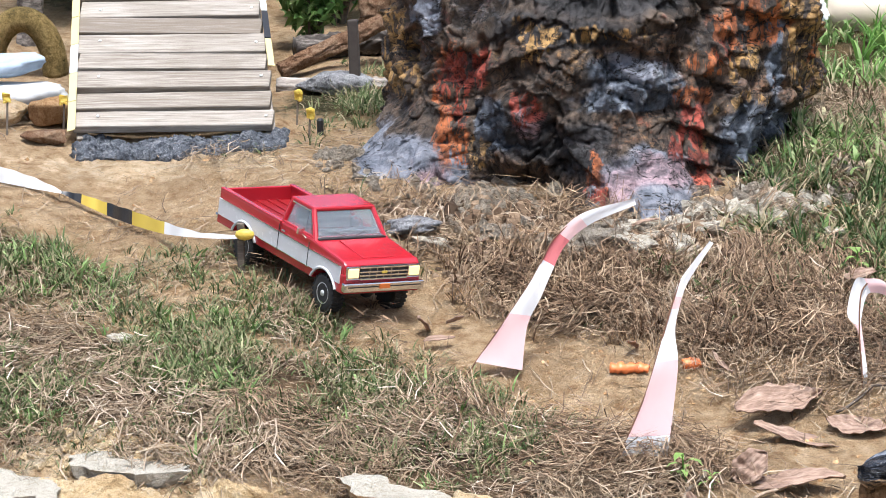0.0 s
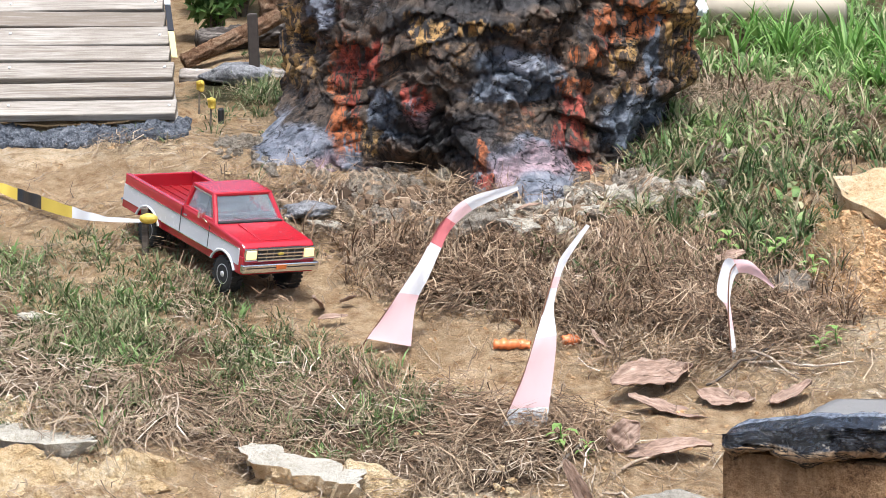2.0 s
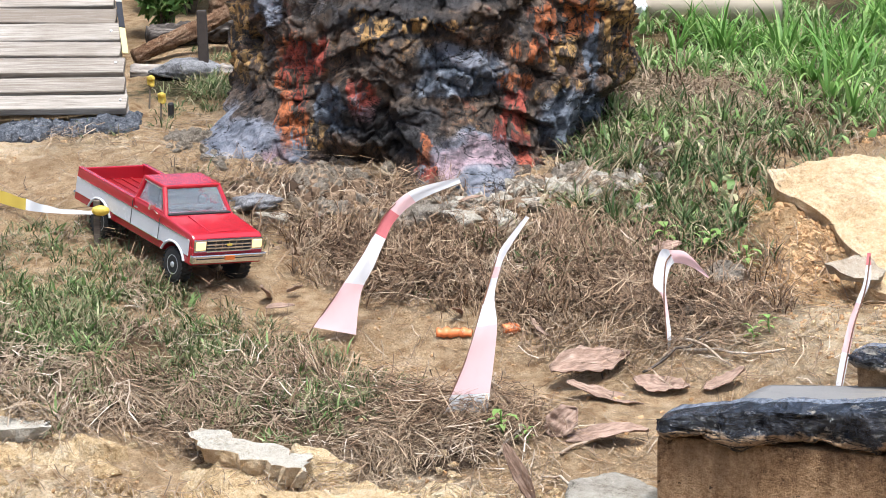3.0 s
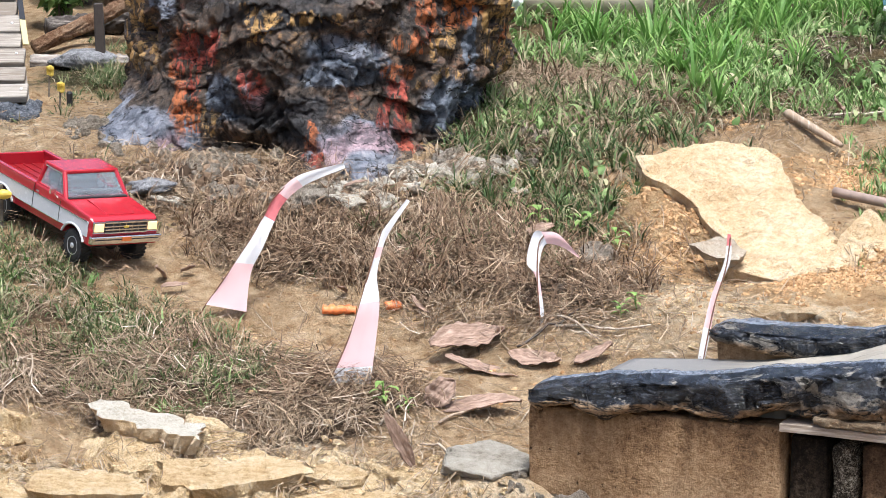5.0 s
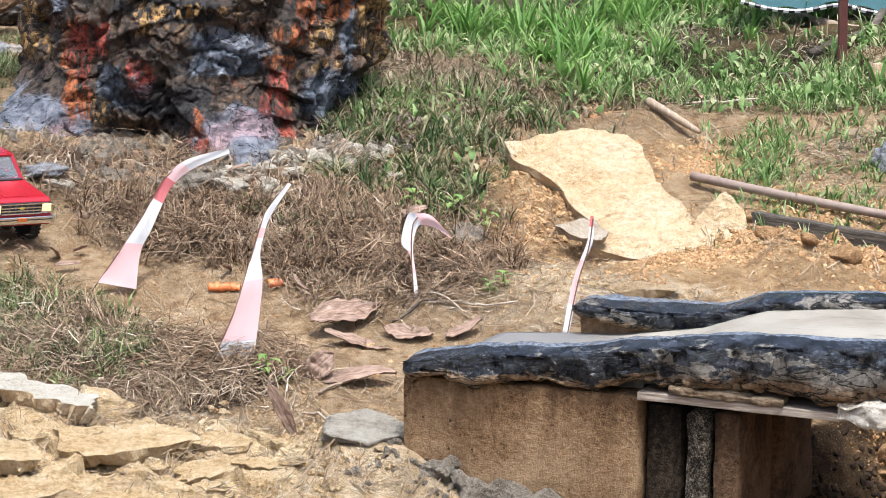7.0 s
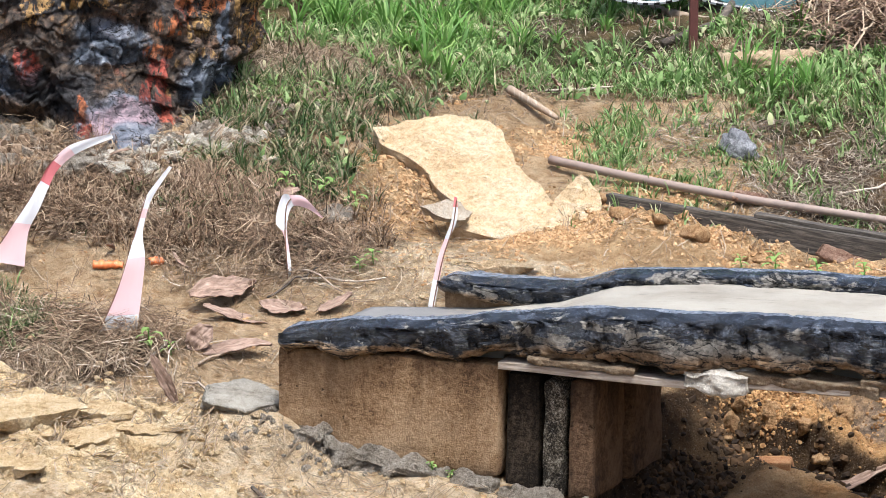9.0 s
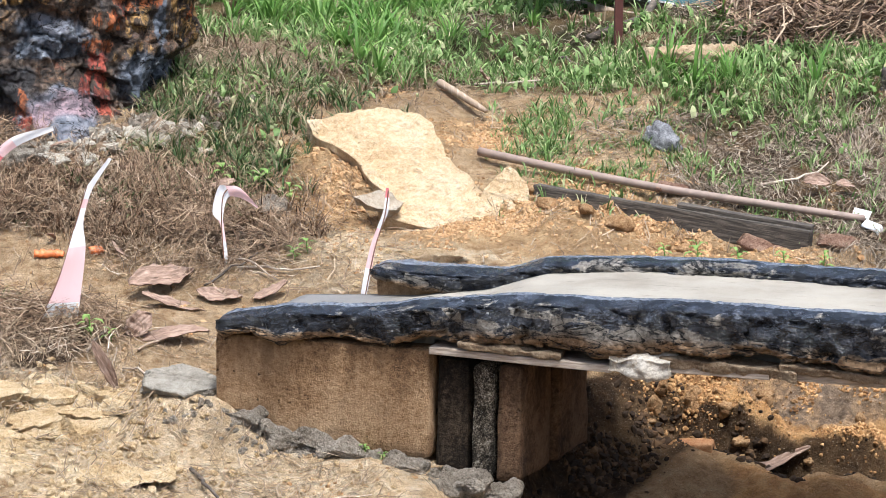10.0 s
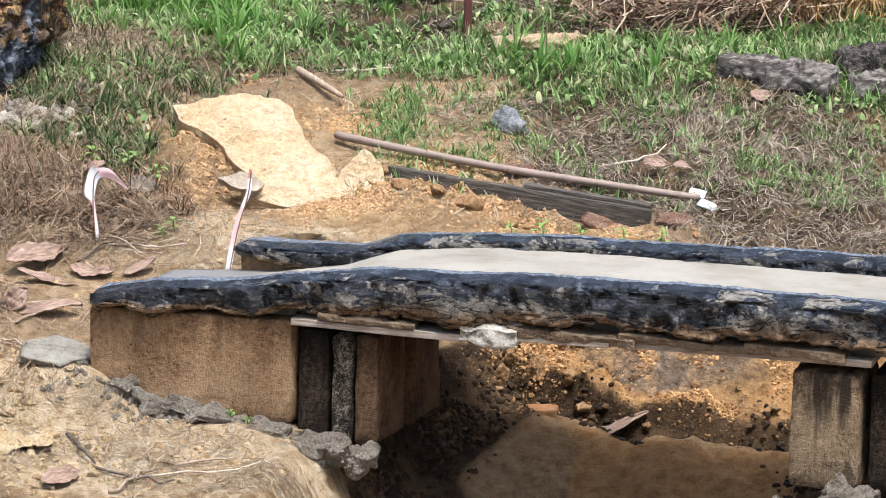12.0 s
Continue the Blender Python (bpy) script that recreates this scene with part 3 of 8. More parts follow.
def build_ground():
    def axis(low, high, step, far, growth):
        mid = np.arange(low, high, step)
        out, d = [], step
        while not out or out[-1] < far:
            d *= growth
            out.append((out[-1] if out else 0) + d)
        out = np.array(out)
        return np.concatenate([low - out[::-1], mid, mid[-1] + out])
    xs, ys = axis(-1.95, 2.35, 0.0068, 600, 1.16), axis(-0.6, 2.3, 0.0068, 600, 1.16)
    gx, gy = np.meshgrid(xs, ys)
    gz = ground(gx, gy)
    n, k = gx.shape
    idx = np.arange(n * k).reshape(n, k)
    faces = np.stack([idx[:-1, :-1], idx[:-1, 1:], idx[1:, 1:], idx[1:, :-1]], -1).reshape(-1, 4)
    me = fast_mesh("ground", np.stack([gx, gy, gz], -1).reshape(-1, 3), faces, GROUND)
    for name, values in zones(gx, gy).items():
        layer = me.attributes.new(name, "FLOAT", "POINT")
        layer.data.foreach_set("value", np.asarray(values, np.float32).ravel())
    return tagged(new("ground", me), "sandy earth bank with dry straw, loose soil and turf", "ground", kind="structure")


build_ground()

# ---------------------------------------------------------------- grass, straw, clods
rng = np.random.RandomState(7)


def scatter(count, low, high, density):
    """Places drawn so that they crowd where density(x, y) is high."""
    xs, ys = [], []
    got = 0
    while got < count:
        x, y = rng.uniform(low[0], high[0], 60000), rng.uniform(low[1], high[1], 60000)
        keep = rng.uniform(0, 1, 60000) < density(x, y)
        xs.append(x[keep]); ys.append(y[keep])
        got += int(keep.sum())
    return np.concatenate(xs)[:count], np.concatenate(ys)[:count]


def clear_of_things(x, y):
    """0 where the bridge, the stump or the ramp stands."""
    c, s = math.cos(radians(22)), math.sin(radians(22))
    u, v = (x - 0.009) * c - y * s, (x - 0.009) * s + y * c
    bridge = (u > -0.03) & (u < 2.6) & (v > -0.05) & (v < 0.5)
    stump = ((x + 0.45) / 0.35) ** 2 + ((y - 1.74) / 0.35) ** 2 < 1
    ditch = (u > 0.52) & (u < 1.66) & (v > -0.06) & (v < 1.0)
    ramp = (x > -1.52) & (x < -1.0) & (y > 1.64) & (y < 2.6)
    return np.where(bridge | stump | ramp | ditch, 0.0, 1.0)


def blades(name, x, y, length, width, lean, material, label, levels=4, lift=0.0, bend=1.0, turn=None):
    """Many curved blades as one mesh: each rises from (x, y), leans out and droops."""
    n = len(x)
    z0 = ground(x, y) - 0.004 + lift
    turn = rng.uniform(0, 2 * math.pi, n) if turn is None else turn
    lean = np.clip(lean * rng.uniform(0.4, 1.5, n), 0.02, 1.45)
    length = length * rng.uniform(0.45, 1.25, n)
    width = width * rng.uniform(0.6, 1.3, n)
    face = turn + math.pi / 2 + rng.normal(0, 0.5, n)
    verts = np.zeros((n, levels * 2, 3))
    px, pz = np.zeros(n), np.zeros(n)
    angle = lean * 0.35
    for k in range(levels):
        s = k / (levels - 1)
        w = width * (1 - s) ** 0.7 * (0.7 + 0.6 * min(s * 3, 1)) * 0.5 + 0.0003
        cx, cy, cz = x + np.cos(turn) * px, y + np.sin(turn) * px, z0 + pz
        for side, sign in ((0, 1), (1, -1)):
            verts[:, 2 * k + side] = np.stack([cx + sign * w * np.cos(face), cy + sign * w * np.sin(face), cz], -1)
        step = length / (levels - 1)
        px = px + np.sin(angle) * step
        pz = pz + np.cos(angle) * step
        angle = np.minimum(angle + bend * lean * 1.0 / (levels - 1) * 1.6, 2.5)
    base = (np.arange(n) * levels * 2)[:, None]
    quads = np.concatenate([base + np.array([[2 * k, 2 * k + 1, 2 * k + 3, 2 * k + 2]]) for k in range(levels - 1)])
    return tagged(new(name, fast_mesh(name, verts.reshape(-1, 3), quads, material)), label, "grass", kind="stuff")


def tufts(name, x, y, count, spread, length, width, lean, material, label, levels=4):
    """Clumps of grass: in each, the blades fan out from one root, longer in some clumps than in others."""
    n = len(x)
    size = np.repeat(rng.uniform(0.45, 1.35, n), count)
    turn = rng.uniform(0, 2 * math.pi, n * count)
    away = np.abs(rng.normal(0, 1, n * count))
    px = np.repeat(x, count) + np.cos(turn) * away * spread * size
    py = np.repeat(y, count) + np.sin(turn) * away * spread * size
    comb = np.repeat(rng.uniform(0, 2 * math.pi, n), count)
    turn = np.where(rng.uniform(0, 1, n * count) < 0.35, comb + rng.normal(0, 0.4, n * count), turn)
    return blades(name, px, py, length * size, width * (0.6 + 0.4 * size), lean * (0.55 + 0.45 * away), material, label, levels, turn=turn)


def litter(name, x, y, length, width, material, label, lift=0.004, tilt=0.25, category="dry straw"):
    """Thin dry stalks lying on the ground in all directions, some of them sticking up."""
    n = len(x)
    comb = 2.2 * math.pi * fbm(x * 4.5, y * 4.5, 0, 2, 130)
    turn = np.where(rng.uniform(0, 1, n) < 0.6, comb + rng.normal(0, 0.45, n), rng.uniform(0, 2 * math.pi, n))
    length = length * rng.uniform(0.3, 1.4, n)
    width = width * rng.uniform(0.5, 1.4, n)
    bow = rng.normal(0, 0.22, n) * length
    rise = np.abs(rng.normal(0, tilt, n)) * length
    verts = np.zeros((n, 6, 3))
    up = np.abs(rng.normal(0, lift, n)) + 0.001
    for k, s in enumerate((-0.5, 0.0, 0.5)):
        off = bow * (0.25 - s * s) * 2
        cx = x + np.cos(turn) * s * length - np.sin(turn) * off
        cy = y + np.sin(turn) * s * length + np.cos(turn) * off
        cz = ground(cx, cy) + up + (s + 0.5) * rise
        roll = rng.uniform(-0.7, 0.7, n)
        for side, sign in ((0, 1), (1, -1)):
            verts[:, 2 * k + side] = np.stack([cx - sign * width * 0.5 * np.sin(turn), cy + sign * width * 0.5 * np.cos(turn), cz + sign * width * 0.5 * roll], -1)
    base = (np.arange(n) * 6)[:, None]
    quads = np.concatenate([base + np.array([[0, 1, 3, 2]]), base + np.array([[2, 3, 5, 4]])])
    return tagged(new(name, fast_mesh(name, verts.reshape(-1, 3), quads, material)), label, category, kind="stuff")


def crumbs(name, x, y, size, material, label, category="soil"):
    """Small lumps of earth or stone as one mesh."""
    n = len(x)
    g = (1 + 5 ** 0.5) / 2
    corner = np.array([[-1, g, 0], [1, g, 0], [-1, -g, 0], [1, -g, 0], [0, -1, g], [0, 1, g], [0, -1, -g], [0, 1, -g], [g, 0, -1], [g, 0, 1], [-g, 0, -1], [-g, 0, 1]]) / 1.9
    hull = np.array([[0, 11, 5], [0, 5, 1], [0, 1, 7], [0, 7, 10], [0, 10, 11], [1, 5, 9], [5, 11, 4], [11, 10, 2], [10, 7, 6], [7, 1, 8],
                     [3, 9, 4], [3, 4, 2], [3, 2, 6], [3, 6, 8], [3, 8, 9], [4, 9, 5], [2, 4, 11], [6, 2, 10], [8, 6, 7], [9, 8, 1]])
    r = size * rng.uniform(0.25, 1.0, n) ** 3 * 1.25 + size * 0.16
    turn = rng.uniform(0, 6.28, n)
    jit = rng.uniform(0.6, 1.25, (n, 12, 1)) * rng.uniform(0.6, 1.2, (n, 1, 3))
    c = corner[None] * jit * r[:, None, None]
    rot = np.stack([c[..., 0] * np.cos(turn)[:, None] - c[..., 1] * np.sin(turn)[:, None], c[..., 0] * np.sin(turn)[:, None] + c[..., 1] * np.cos(turn)[:, None], c[..., 2]], -1)
    rot = rot + np.stack([x, y, ground(x, y) - r * (0.22 if category == "soil" else -0.12)], -1)[:, None, :]
    faces = (np.arange(n) * 12)[:, None, None] + hull[None]
    return tagged(new(name, fast_mesh(name, rot.reshape(-1, 3), faces.reshape(-1, 3), material, False)), label, category, kind="stuff")


CRUMB = strand_material("earth_crumb", [(0.0, (0.27, 0.15, 0.066)), (0.5, (0.43, 0.265, 0.13)), (1.0, (0.56, 0.38, 0.205))], 0.95)
TAR_GRIT = stone_material("tarred_grit", [(0.35, (0.035, 0.04, 0.05)), (0.55, (0.12, 0.13, 0.15)), (0.75, (0.34, 0.35, 0.37))], 40, 0.004)
GREEN = strand_material("green_blade", [(0.0, (0.07, 0.13, 0.03)), (0.3, (0.16, 0.26, 0.075)), (0.6, (0.26, 0.39, 0.13)), (0.82, (0.38, 0.48, 0.21)), (1.0, (0.56, 0.50, 0.31))], 0.55, 0.3)
WEED = strand_material("dark_weed", [(0.0, (0.04, 0.07, 0.022)), (0.4, (0.09, 0.15, 0.05)), (0.6, (0.19, 0.22, 0.095)), (0.78, (0.34, 0.29, 0.17)), (1.0, (0.52, 0.43, 0.29))], 0.65, 0.25)
FRESH = strand_material("fresh_blade", [(0.0, (0.09, 0.19, 0.035)), (0.5, (0.17, 0.33, 0.07)), (1.0, (0.30, 0.44, 0.13))], 0.5, 0.35)
OLIVE = strand_material("faded_turf", [(0.0, (0.055, 0.085, 0.026)), (0.35, (0.12, 0.16, 0.062)), (0.6, (0.21, 0.235, 0.105)), (0.8, (0.31, 0.275, 0.16)), (1.0, (0.45, 0.37, 0.245))], 0.7, 0.25)
STRAW = strand_material("dry_straw", [(0.0, (0.09, 0.058, 0.034)), (0.4, (0.22, 0.155, 0.095)), (0.8, (0.33, 0.245, 0.16)), (1.0, (0.47, 0.38, 0.275))], 0.75)
BROWN_STRAW = strand_material("brown_straw", [(0.0, (0.05, 0.030, 0.018)), (0.4, (0.165, 0.10, 0.056)), (0.75, (0.31, 0.21, 0.13)), (1.0, (0.50, 0.385, 0.26))], 0.75)

# Darker copy of the ditch earth, coloured for clods lying in shade.
SHADED_DAMP = strand_material("shaded_clod", [(0.0, (0.014, 0.009, 0.006)), (0.6, (0.05, 0.03, 0.016)), (1.0, (0.14, 0.08, 0.038))], 0.9)
DITCH_EARTH = strand_material("ditch_earth", [(0.0, (0.16, 0.078, 0.03)), (0.5, (0.42, 0.235, 0.10)), (1.0, (0.62, 0.40, 0.19))], 0.95)
HUMUS = strand_material("humus_clod", [(0.0, (0.05, 0.032, 0.02)), (0.5, (0.16, 0.105, 0.065)), (1.0, (0.31, 0.225, 0.15))], 0.95)
GREY_STRAW = strand_material("grey_stalks", [(0.0, (0.05, 0.036, 0.024)), (0.35, (0.16, 0.118, 0.08)), (0.75, (0.31, 0.245, 0.175)), (1.0, (0.50, 0.425, 0.335))], 0.8)
BLEACHED = strand_material("bleached_straw", [(0.0, (0.20, 0.14, 0.09)), (0.4, (0.34, 0.26, 0.18)), (0.8, (0.46, 0.38, 0.29)), (1.0, (0.60, 0.52, 0.42))], 0.75)

off = clear_of_things
hill = lambda x, y: smooth(1.35, 1.6, y + 0.2 * smooth(0.9, 1.4, x)) * smooth(-0.2, -0.04, x) * np.clip(zones(x, y)["turf"] - 0.6 * zones(x, y)["soil"], 0, 1) * np.clip(0.55 + 0.9 * fbm(x * 5, y * 5, 0, 3, 61), 0.06, 1) * (1 - 0.72 * bump(x, y, 0.12, 1.72, 0.28, 0.34)) * off(x, y)
weeds = lambda x, y: np.clip(0.8 * spots(x, y, [(-0.1, 1.48, 0.12, 0.2), (0.03, 1.5, 0.15, 0.3), (0.05, 1.15, 0.09, 0.15, 0.9), (-0.2, 1.03, 0.13, 0.07, 0.6), (0.25, 1.5, 0.12, 0.12, 0.8)]) * (0.6 + 0.7 * fbm(x * 9, y * 9, 0, 2, 31)), 0, 1) * off(x, y)
left_turf = lambda x, y: np.clip(spots(x, y, [(-1.45, 1.08, 0.3, 0.14), (-1.5, 0.42, 0.17, 0.15), (-0.97, 0.86, 0.22, 0.09, 0.6), (-1.1, 0.60, 0.45, 0.18, 0.8), (-0.72, 0.62, 0.16, 0.12, 0.7), (-0.7, 0.45, 0.3, 0.10, 0.35), (-0.95, 1.98, 0.16, 0.22)]) * (0.5 + 0.9 * fbm(x * 8, y * 8, 0, 2, 33)), 0, 1) * smooth(0.04, 0.12, near_track(x, y)) * off(x, y)

x, y = scatter(2300, (-0.2, 1.3), (2.4, 3.4), hill)
tufts("hill_grass", x, y, 13, 0.011, 0.052, 0.0038, 1.0, GREEN, "bright green grass in clumps on the bank")
x, y = scatter(190, (0.02, 1.5), (2.3, 2.9), lambda x, y: hill(x, y) * smooth(0.0, 0.4, fbm(x * 3, y * 3, 0, 2, 40) + 0.2) * (1 - 0.9 * smooth(0.9, 1.3, x)) * smooth(1.75, 2.0, y + 0.5 * smooth(0.3, 0.7, x)))
tufts("tall_grass", x, y, 14, 0.011, 0.11, 0.0065, 1.0, FRESH, "tall broad-bladed green grass", 5)
x, y = scatter(420, (-0.5, 0.8), (0.6, 2.3), weeds)
tufts("weed_tufts", x, y, 16, 0.012, 0.052, 0.0036, 1.35, WEED, "dark green weeds beside the painted rock")
x, y = scatter(1900, (-2.0, 0.1), (-0.4, 2.4), left_turf)
tufts("bank_turf", x, y, 15, 0.017, 0.034, 0.0022, 1.55, OLIVE, "faded short turf in clumps among straw")
x, y = scatter(330, (-2.0, 0.1), (-0.5, 1.3), left_turf)
tufts("fresh_turf", x, y, 8, 0.012, 0.036, 0.0040, 1.3, GREEN, "fresh green tufts in the faded turf")
x, y = scatter(2300, (0.5, 0.7), (2.4, 1.8), lambda x, y: np.clip(smooth(0.55, 0.85, x) * np.clip(0.34 + 0.9 * fbm(x * 7, y * 7, 0, 3, 35), 0.10, 1) * smooth(0.85, 1.30, y + 0.15 * smooth(0.8, 1.3, x)), 0, 1) * off(x, y))
tufts("thin_grass", x, y, 7, 0.012, 0.036, 0.0034, 1.1, GREEN, "thin green grass over dry stalks")
x, y = scatter(4200, (-0.1, 1.0), (2.4, 2.6), lambda x, y: np.clip(hill(x, y) + 0.5 * weeds(x, y), 0, 1) * np.clip(0.5 + fbm(x * 5, y * 5, 0, 2, 43), 0, 1))
blades("leafy_weeds", x, y, 0.034, 0.013, 1.3, GREEN, "small broad-leaved green weeds", 4, 0.012)
x, y = scatter(1000, (-0.3, 0.9), (2.3, 2.6), lambda x, y: np.clip(weeds(x, y) + 1.0 * bump(x, y, 0.12, 1.72, 0.26, 0.32) * off(x, y) + 0.35 * hill(x, y) + 0.8 * zones(x, y)["straw"] * (y > 1.5) * off(x, y), 0, 1))
tufts("dry_blades", x, y, 11, 0.014, 0.050, 0.0022, 1.45, STRAW, "dry pale blades among the green")
x, y = scatter(30000, (0.5, 0.5), (2.4, 2.4), lambda x, y: zones(x, y)["straw"] * off(x, y) * np.clip(0.6 + 0.9 * fbm(x * 9, y * 9, 0, 3, 76), 0.3, 1))
litter("grey_litter", x, y, 0.032, 0.0014, GREY_STRAW, "short grey stalks and leaf shreds on the bank", 0.006, 0.14)
x, y = scatter(30000, (-2.0, -0.9), (0.6, 2.4), lambda x, y: zones(x, y)["straw"] * off(x, y) * (1 - 0.85 * np.clip(1.3 * bump(x, y, -0.45, 1.28, 0.45, 0.12), 0, 1)) * np.clip(0.5 + 1.3 * fbm(x * 7, y * 7, 0, 3, 77), 0.06, 1))
litter("straw", x, y, 0.046, 0.0012, STRAW, "pale dry straw strewn on the bank", 0.009, 0.14)
x, y = scatter(2200, (-2.0, 0.1), (0.4, 1.3), lambda x, y: zones(x, y)["straw"] * off(x, y) * smooth(0.0, 0.35, fbm(x * 8, y * 8, 0, 2, 79)))
litter("bleached_straw", x, y, 0.046, 0.0017, BLEACHED, "broad bleached stalks on top of the straw", 0.014, 0.20)
x, y = scatter(20000, (-1.0, 0.2), (0.4, 1.5), lambda x, y: np.clip(spots(x, y, [(-0.35, 1.02, 0.33, 0.15), (-0.5, 0.5, 0.35, 0.16, 0.6), (0.02, 0.82, 0.15, 0.12, 0.7), (-0.5, 1.28, 0.35, 0.08, 0.5)]), 0, 1) * smooth(0.05, 0.12, near_track(x, y)) * np.clip(0.45 + 1.4 * fbm(x * 8, y * 8, 0, 3, 78), 0.08, 1) * off(x, y))
litter("brown_straw", x, y, 0.050, 0.0013, BROWN_STRAW, "brown dead grass matted on the slope", 0.014, 0.22)
x, y = scatter(420, (-0.8, 0.8), (0.25, 1.3), lambda x, y: np.clip(spots(x, y, [(-0.35, 1.02, 0.33, 0.13), (0.02, 0.85, 0.15, 0.12, 0.8), (-0.15, 0.9, 0.15, 0.08)]), 0, 1) * smooth(0.05, 0.12, near_track(x, y)) * off(x, y))
tufts("dead_tufts", x, y, 14, 0.014, 0.060, 0.0015, 1.4, BROWN_STRAW, "drooping tufts of brown dead grass")
x, y = scatter(900, (-1.1, -0.3), (-0.1, 0.2), lambda x, y: np.clip(spots(x, y, [(-0.3, 0.0, 0.2, 0.15), (-0.6, 0.1, 0.4, 0.1, 0.5)]), 0, 1))
litter("stalk_bits", x, y, 0.04, 0.0018, STRAW, "broken dry stalks on the sandstone", 0.004, 0.1).location.z = 0.012
x, y = scatter(13000, (-2.0, -0.9), (2.4, 1.8), lambda x, y: off(x, y) * (0.25 + 0.4 * (near_track(x, y) > 0.1)) * np.clip(0.5 + fbm(x * 5, y * 5, 0, 2, 81), 0.1, 1))
litter("loose_stalks", x, y, 0.05, 0.0014, STRAW, "thin scattered dry stalks", 0.003, 0.1)
x, y = scatter(20000, (-2.0, -0.9), (2.4, 1.7), lambda x, y: np.clip(zones(x, y)["soil"] ** 2 + 0.01, 0, 1) * np.clip(0.35 + 1.4 * fbm(x * 9, y * 9, 0, 3, 141), 0.03, 1) * off(x, y) * (1 - 0.8 * (x < -0.5)) * (1 - 0.9 * (y < 0.1)))
crumbs("soil_crumbs", x, y, 0.0046, CRUMB, "loose orange crumbs of earth")
x, y = scatter(1700, (0.2, 0.4), (1.6, 1.45), lambda x, y: np.clip(spots(x, y, [(0.82, 0.95, 0.16, 0.09), (1.0, 0.80, 0.1, 0.06), (1.1, 0.62, 0.3, 0.1, 0.5), (0.28, 1.10, 0.10, 0.12, 0.7), (0.55, 1.36, 0.12, 0.08, 0.6)]), 0, 1))
crumbs("soil_clods", x, y, 0.0075, CRUMB, "lumps of dug orange earth")
x, y = scatter(4200, (-1.6, -0.6), (0.4, 1.4), lambda x, y: zones(x, y)["pale"] * off(x, y) * (1 - 0.85 * smooth(-0.15, 0.05, x)) * (1 - 0.7 * (y > 0.35)))
crumbs("stone_chips", x, y, 0.009, BED_STONE, "small pale chips of broken stone", "stone chips")
along = lambda x, y: ((x - 0.009) * 0.927 - y * 0.375, (x - 0.009) * 0.375 + y * 0.927)
def ditch_ridge(x, y):
    """Crumbling crest of the step in the ditch, and patches on the bank above it."""
    u, v = along(x, y)
    crest = bump(0, v - ditch_rim(u), 0, 0.02, 1, 0.022) * np.clip(0.5 + 1.2 * fbm(x * 14, y * 14, 0, 2, 88), 0.05, 1)
    patches = smooth(0.05, 0.09, v - ditch_rim(u)) * (1 - smooth(0.95, 1.05, v)) * np.clip(-0.2 + 1.7 * fbm(x * 9, y * 9, 0, 3, 90), 0.01, 1)
    corner = 1.2 * bump(u, v, 0.74, 0.74, 0.08, 0.10)
    return np.clip((crest + patches + corner) * smooth(0.56, 0.62, u) * (1 - smooth(1.6, 1.7, u)), 0, 1)
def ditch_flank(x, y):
    """The damp, shaded flank under the blocks, the foot of the step and the far flank."""
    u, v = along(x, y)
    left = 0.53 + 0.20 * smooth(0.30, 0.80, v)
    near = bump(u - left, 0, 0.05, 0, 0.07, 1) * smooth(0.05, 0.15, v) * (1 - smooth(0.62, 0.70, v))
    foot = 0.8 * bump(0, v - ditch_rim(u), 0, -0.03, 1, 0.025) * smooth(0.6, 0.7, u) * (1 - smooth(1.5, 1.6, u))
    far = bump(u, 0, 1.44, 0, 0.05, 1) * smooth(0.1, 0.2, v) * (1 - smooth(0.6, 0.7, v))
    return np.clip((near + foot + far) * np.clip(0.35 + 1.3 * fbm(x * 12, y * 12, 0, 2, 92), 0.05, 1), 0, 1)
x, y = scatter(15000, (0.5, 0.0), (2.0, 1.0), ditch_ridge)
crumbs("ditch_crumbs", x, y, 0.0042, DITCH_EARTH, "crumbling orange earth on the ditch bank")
# Clods coloured dark to match the painted shade around them.
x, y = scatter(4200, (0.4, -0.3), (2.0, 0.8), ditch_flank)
crumbs("shaded_clods", x, y, 0.0095, SHADED_DAMP, "damp dark lumps of ditch earth with shade painted in")
x, y = scatter(110, (-0.1, -0.12), (0.75, 0.06), lambda x, y: smooth(0.07, 0.02, np.abs(x * 0.375 + y * 0.927 + 0.045)) * smooth(-0.12, -0.05, x * 0.927 - y * 0.375))
crumbs("mortar_crumbs", x, y, 0.008, GREY_STONE, "grey mortar crumbs at the foot of the blocks", "rubble")
x, y = scatter(1900, (-0.95, 1.1), (0.1, 1.6), lambda x, y: np.clip(bump(np.hypot((x + 0.45) / 1.0, (y - 1.74) / 0.92), 0, 0.47, 0, 0.075, 1) * np.clip(0.25 + 1.3 * fbm(x * 8, y * 8, 0, 2, 95), 0.05, 1), 0, 1))
crumbs("rock_rubble", x, y, 0.012, GREY_STONE, "grey crumbled mortar round the painted rock", "rubble")
x, y = scatter(420, (-0.5, 1.1), (0.0, 1.5), lambda x, y: np.clip(spots(x, y, [(-0.22, 1.30, 0.10, 0.035), (-0.38, 1.24, 0.06, 0.03, 0.7), (-0.12, 1.36, 0.06, 0.04, 0.6)]), 0, 1) * off(x, y))
crumbs("mortar_rubble", x, y, 0.014, WHITE_STONE, "whitish crumbled mortar at the foot of the painted rock", "rubble")
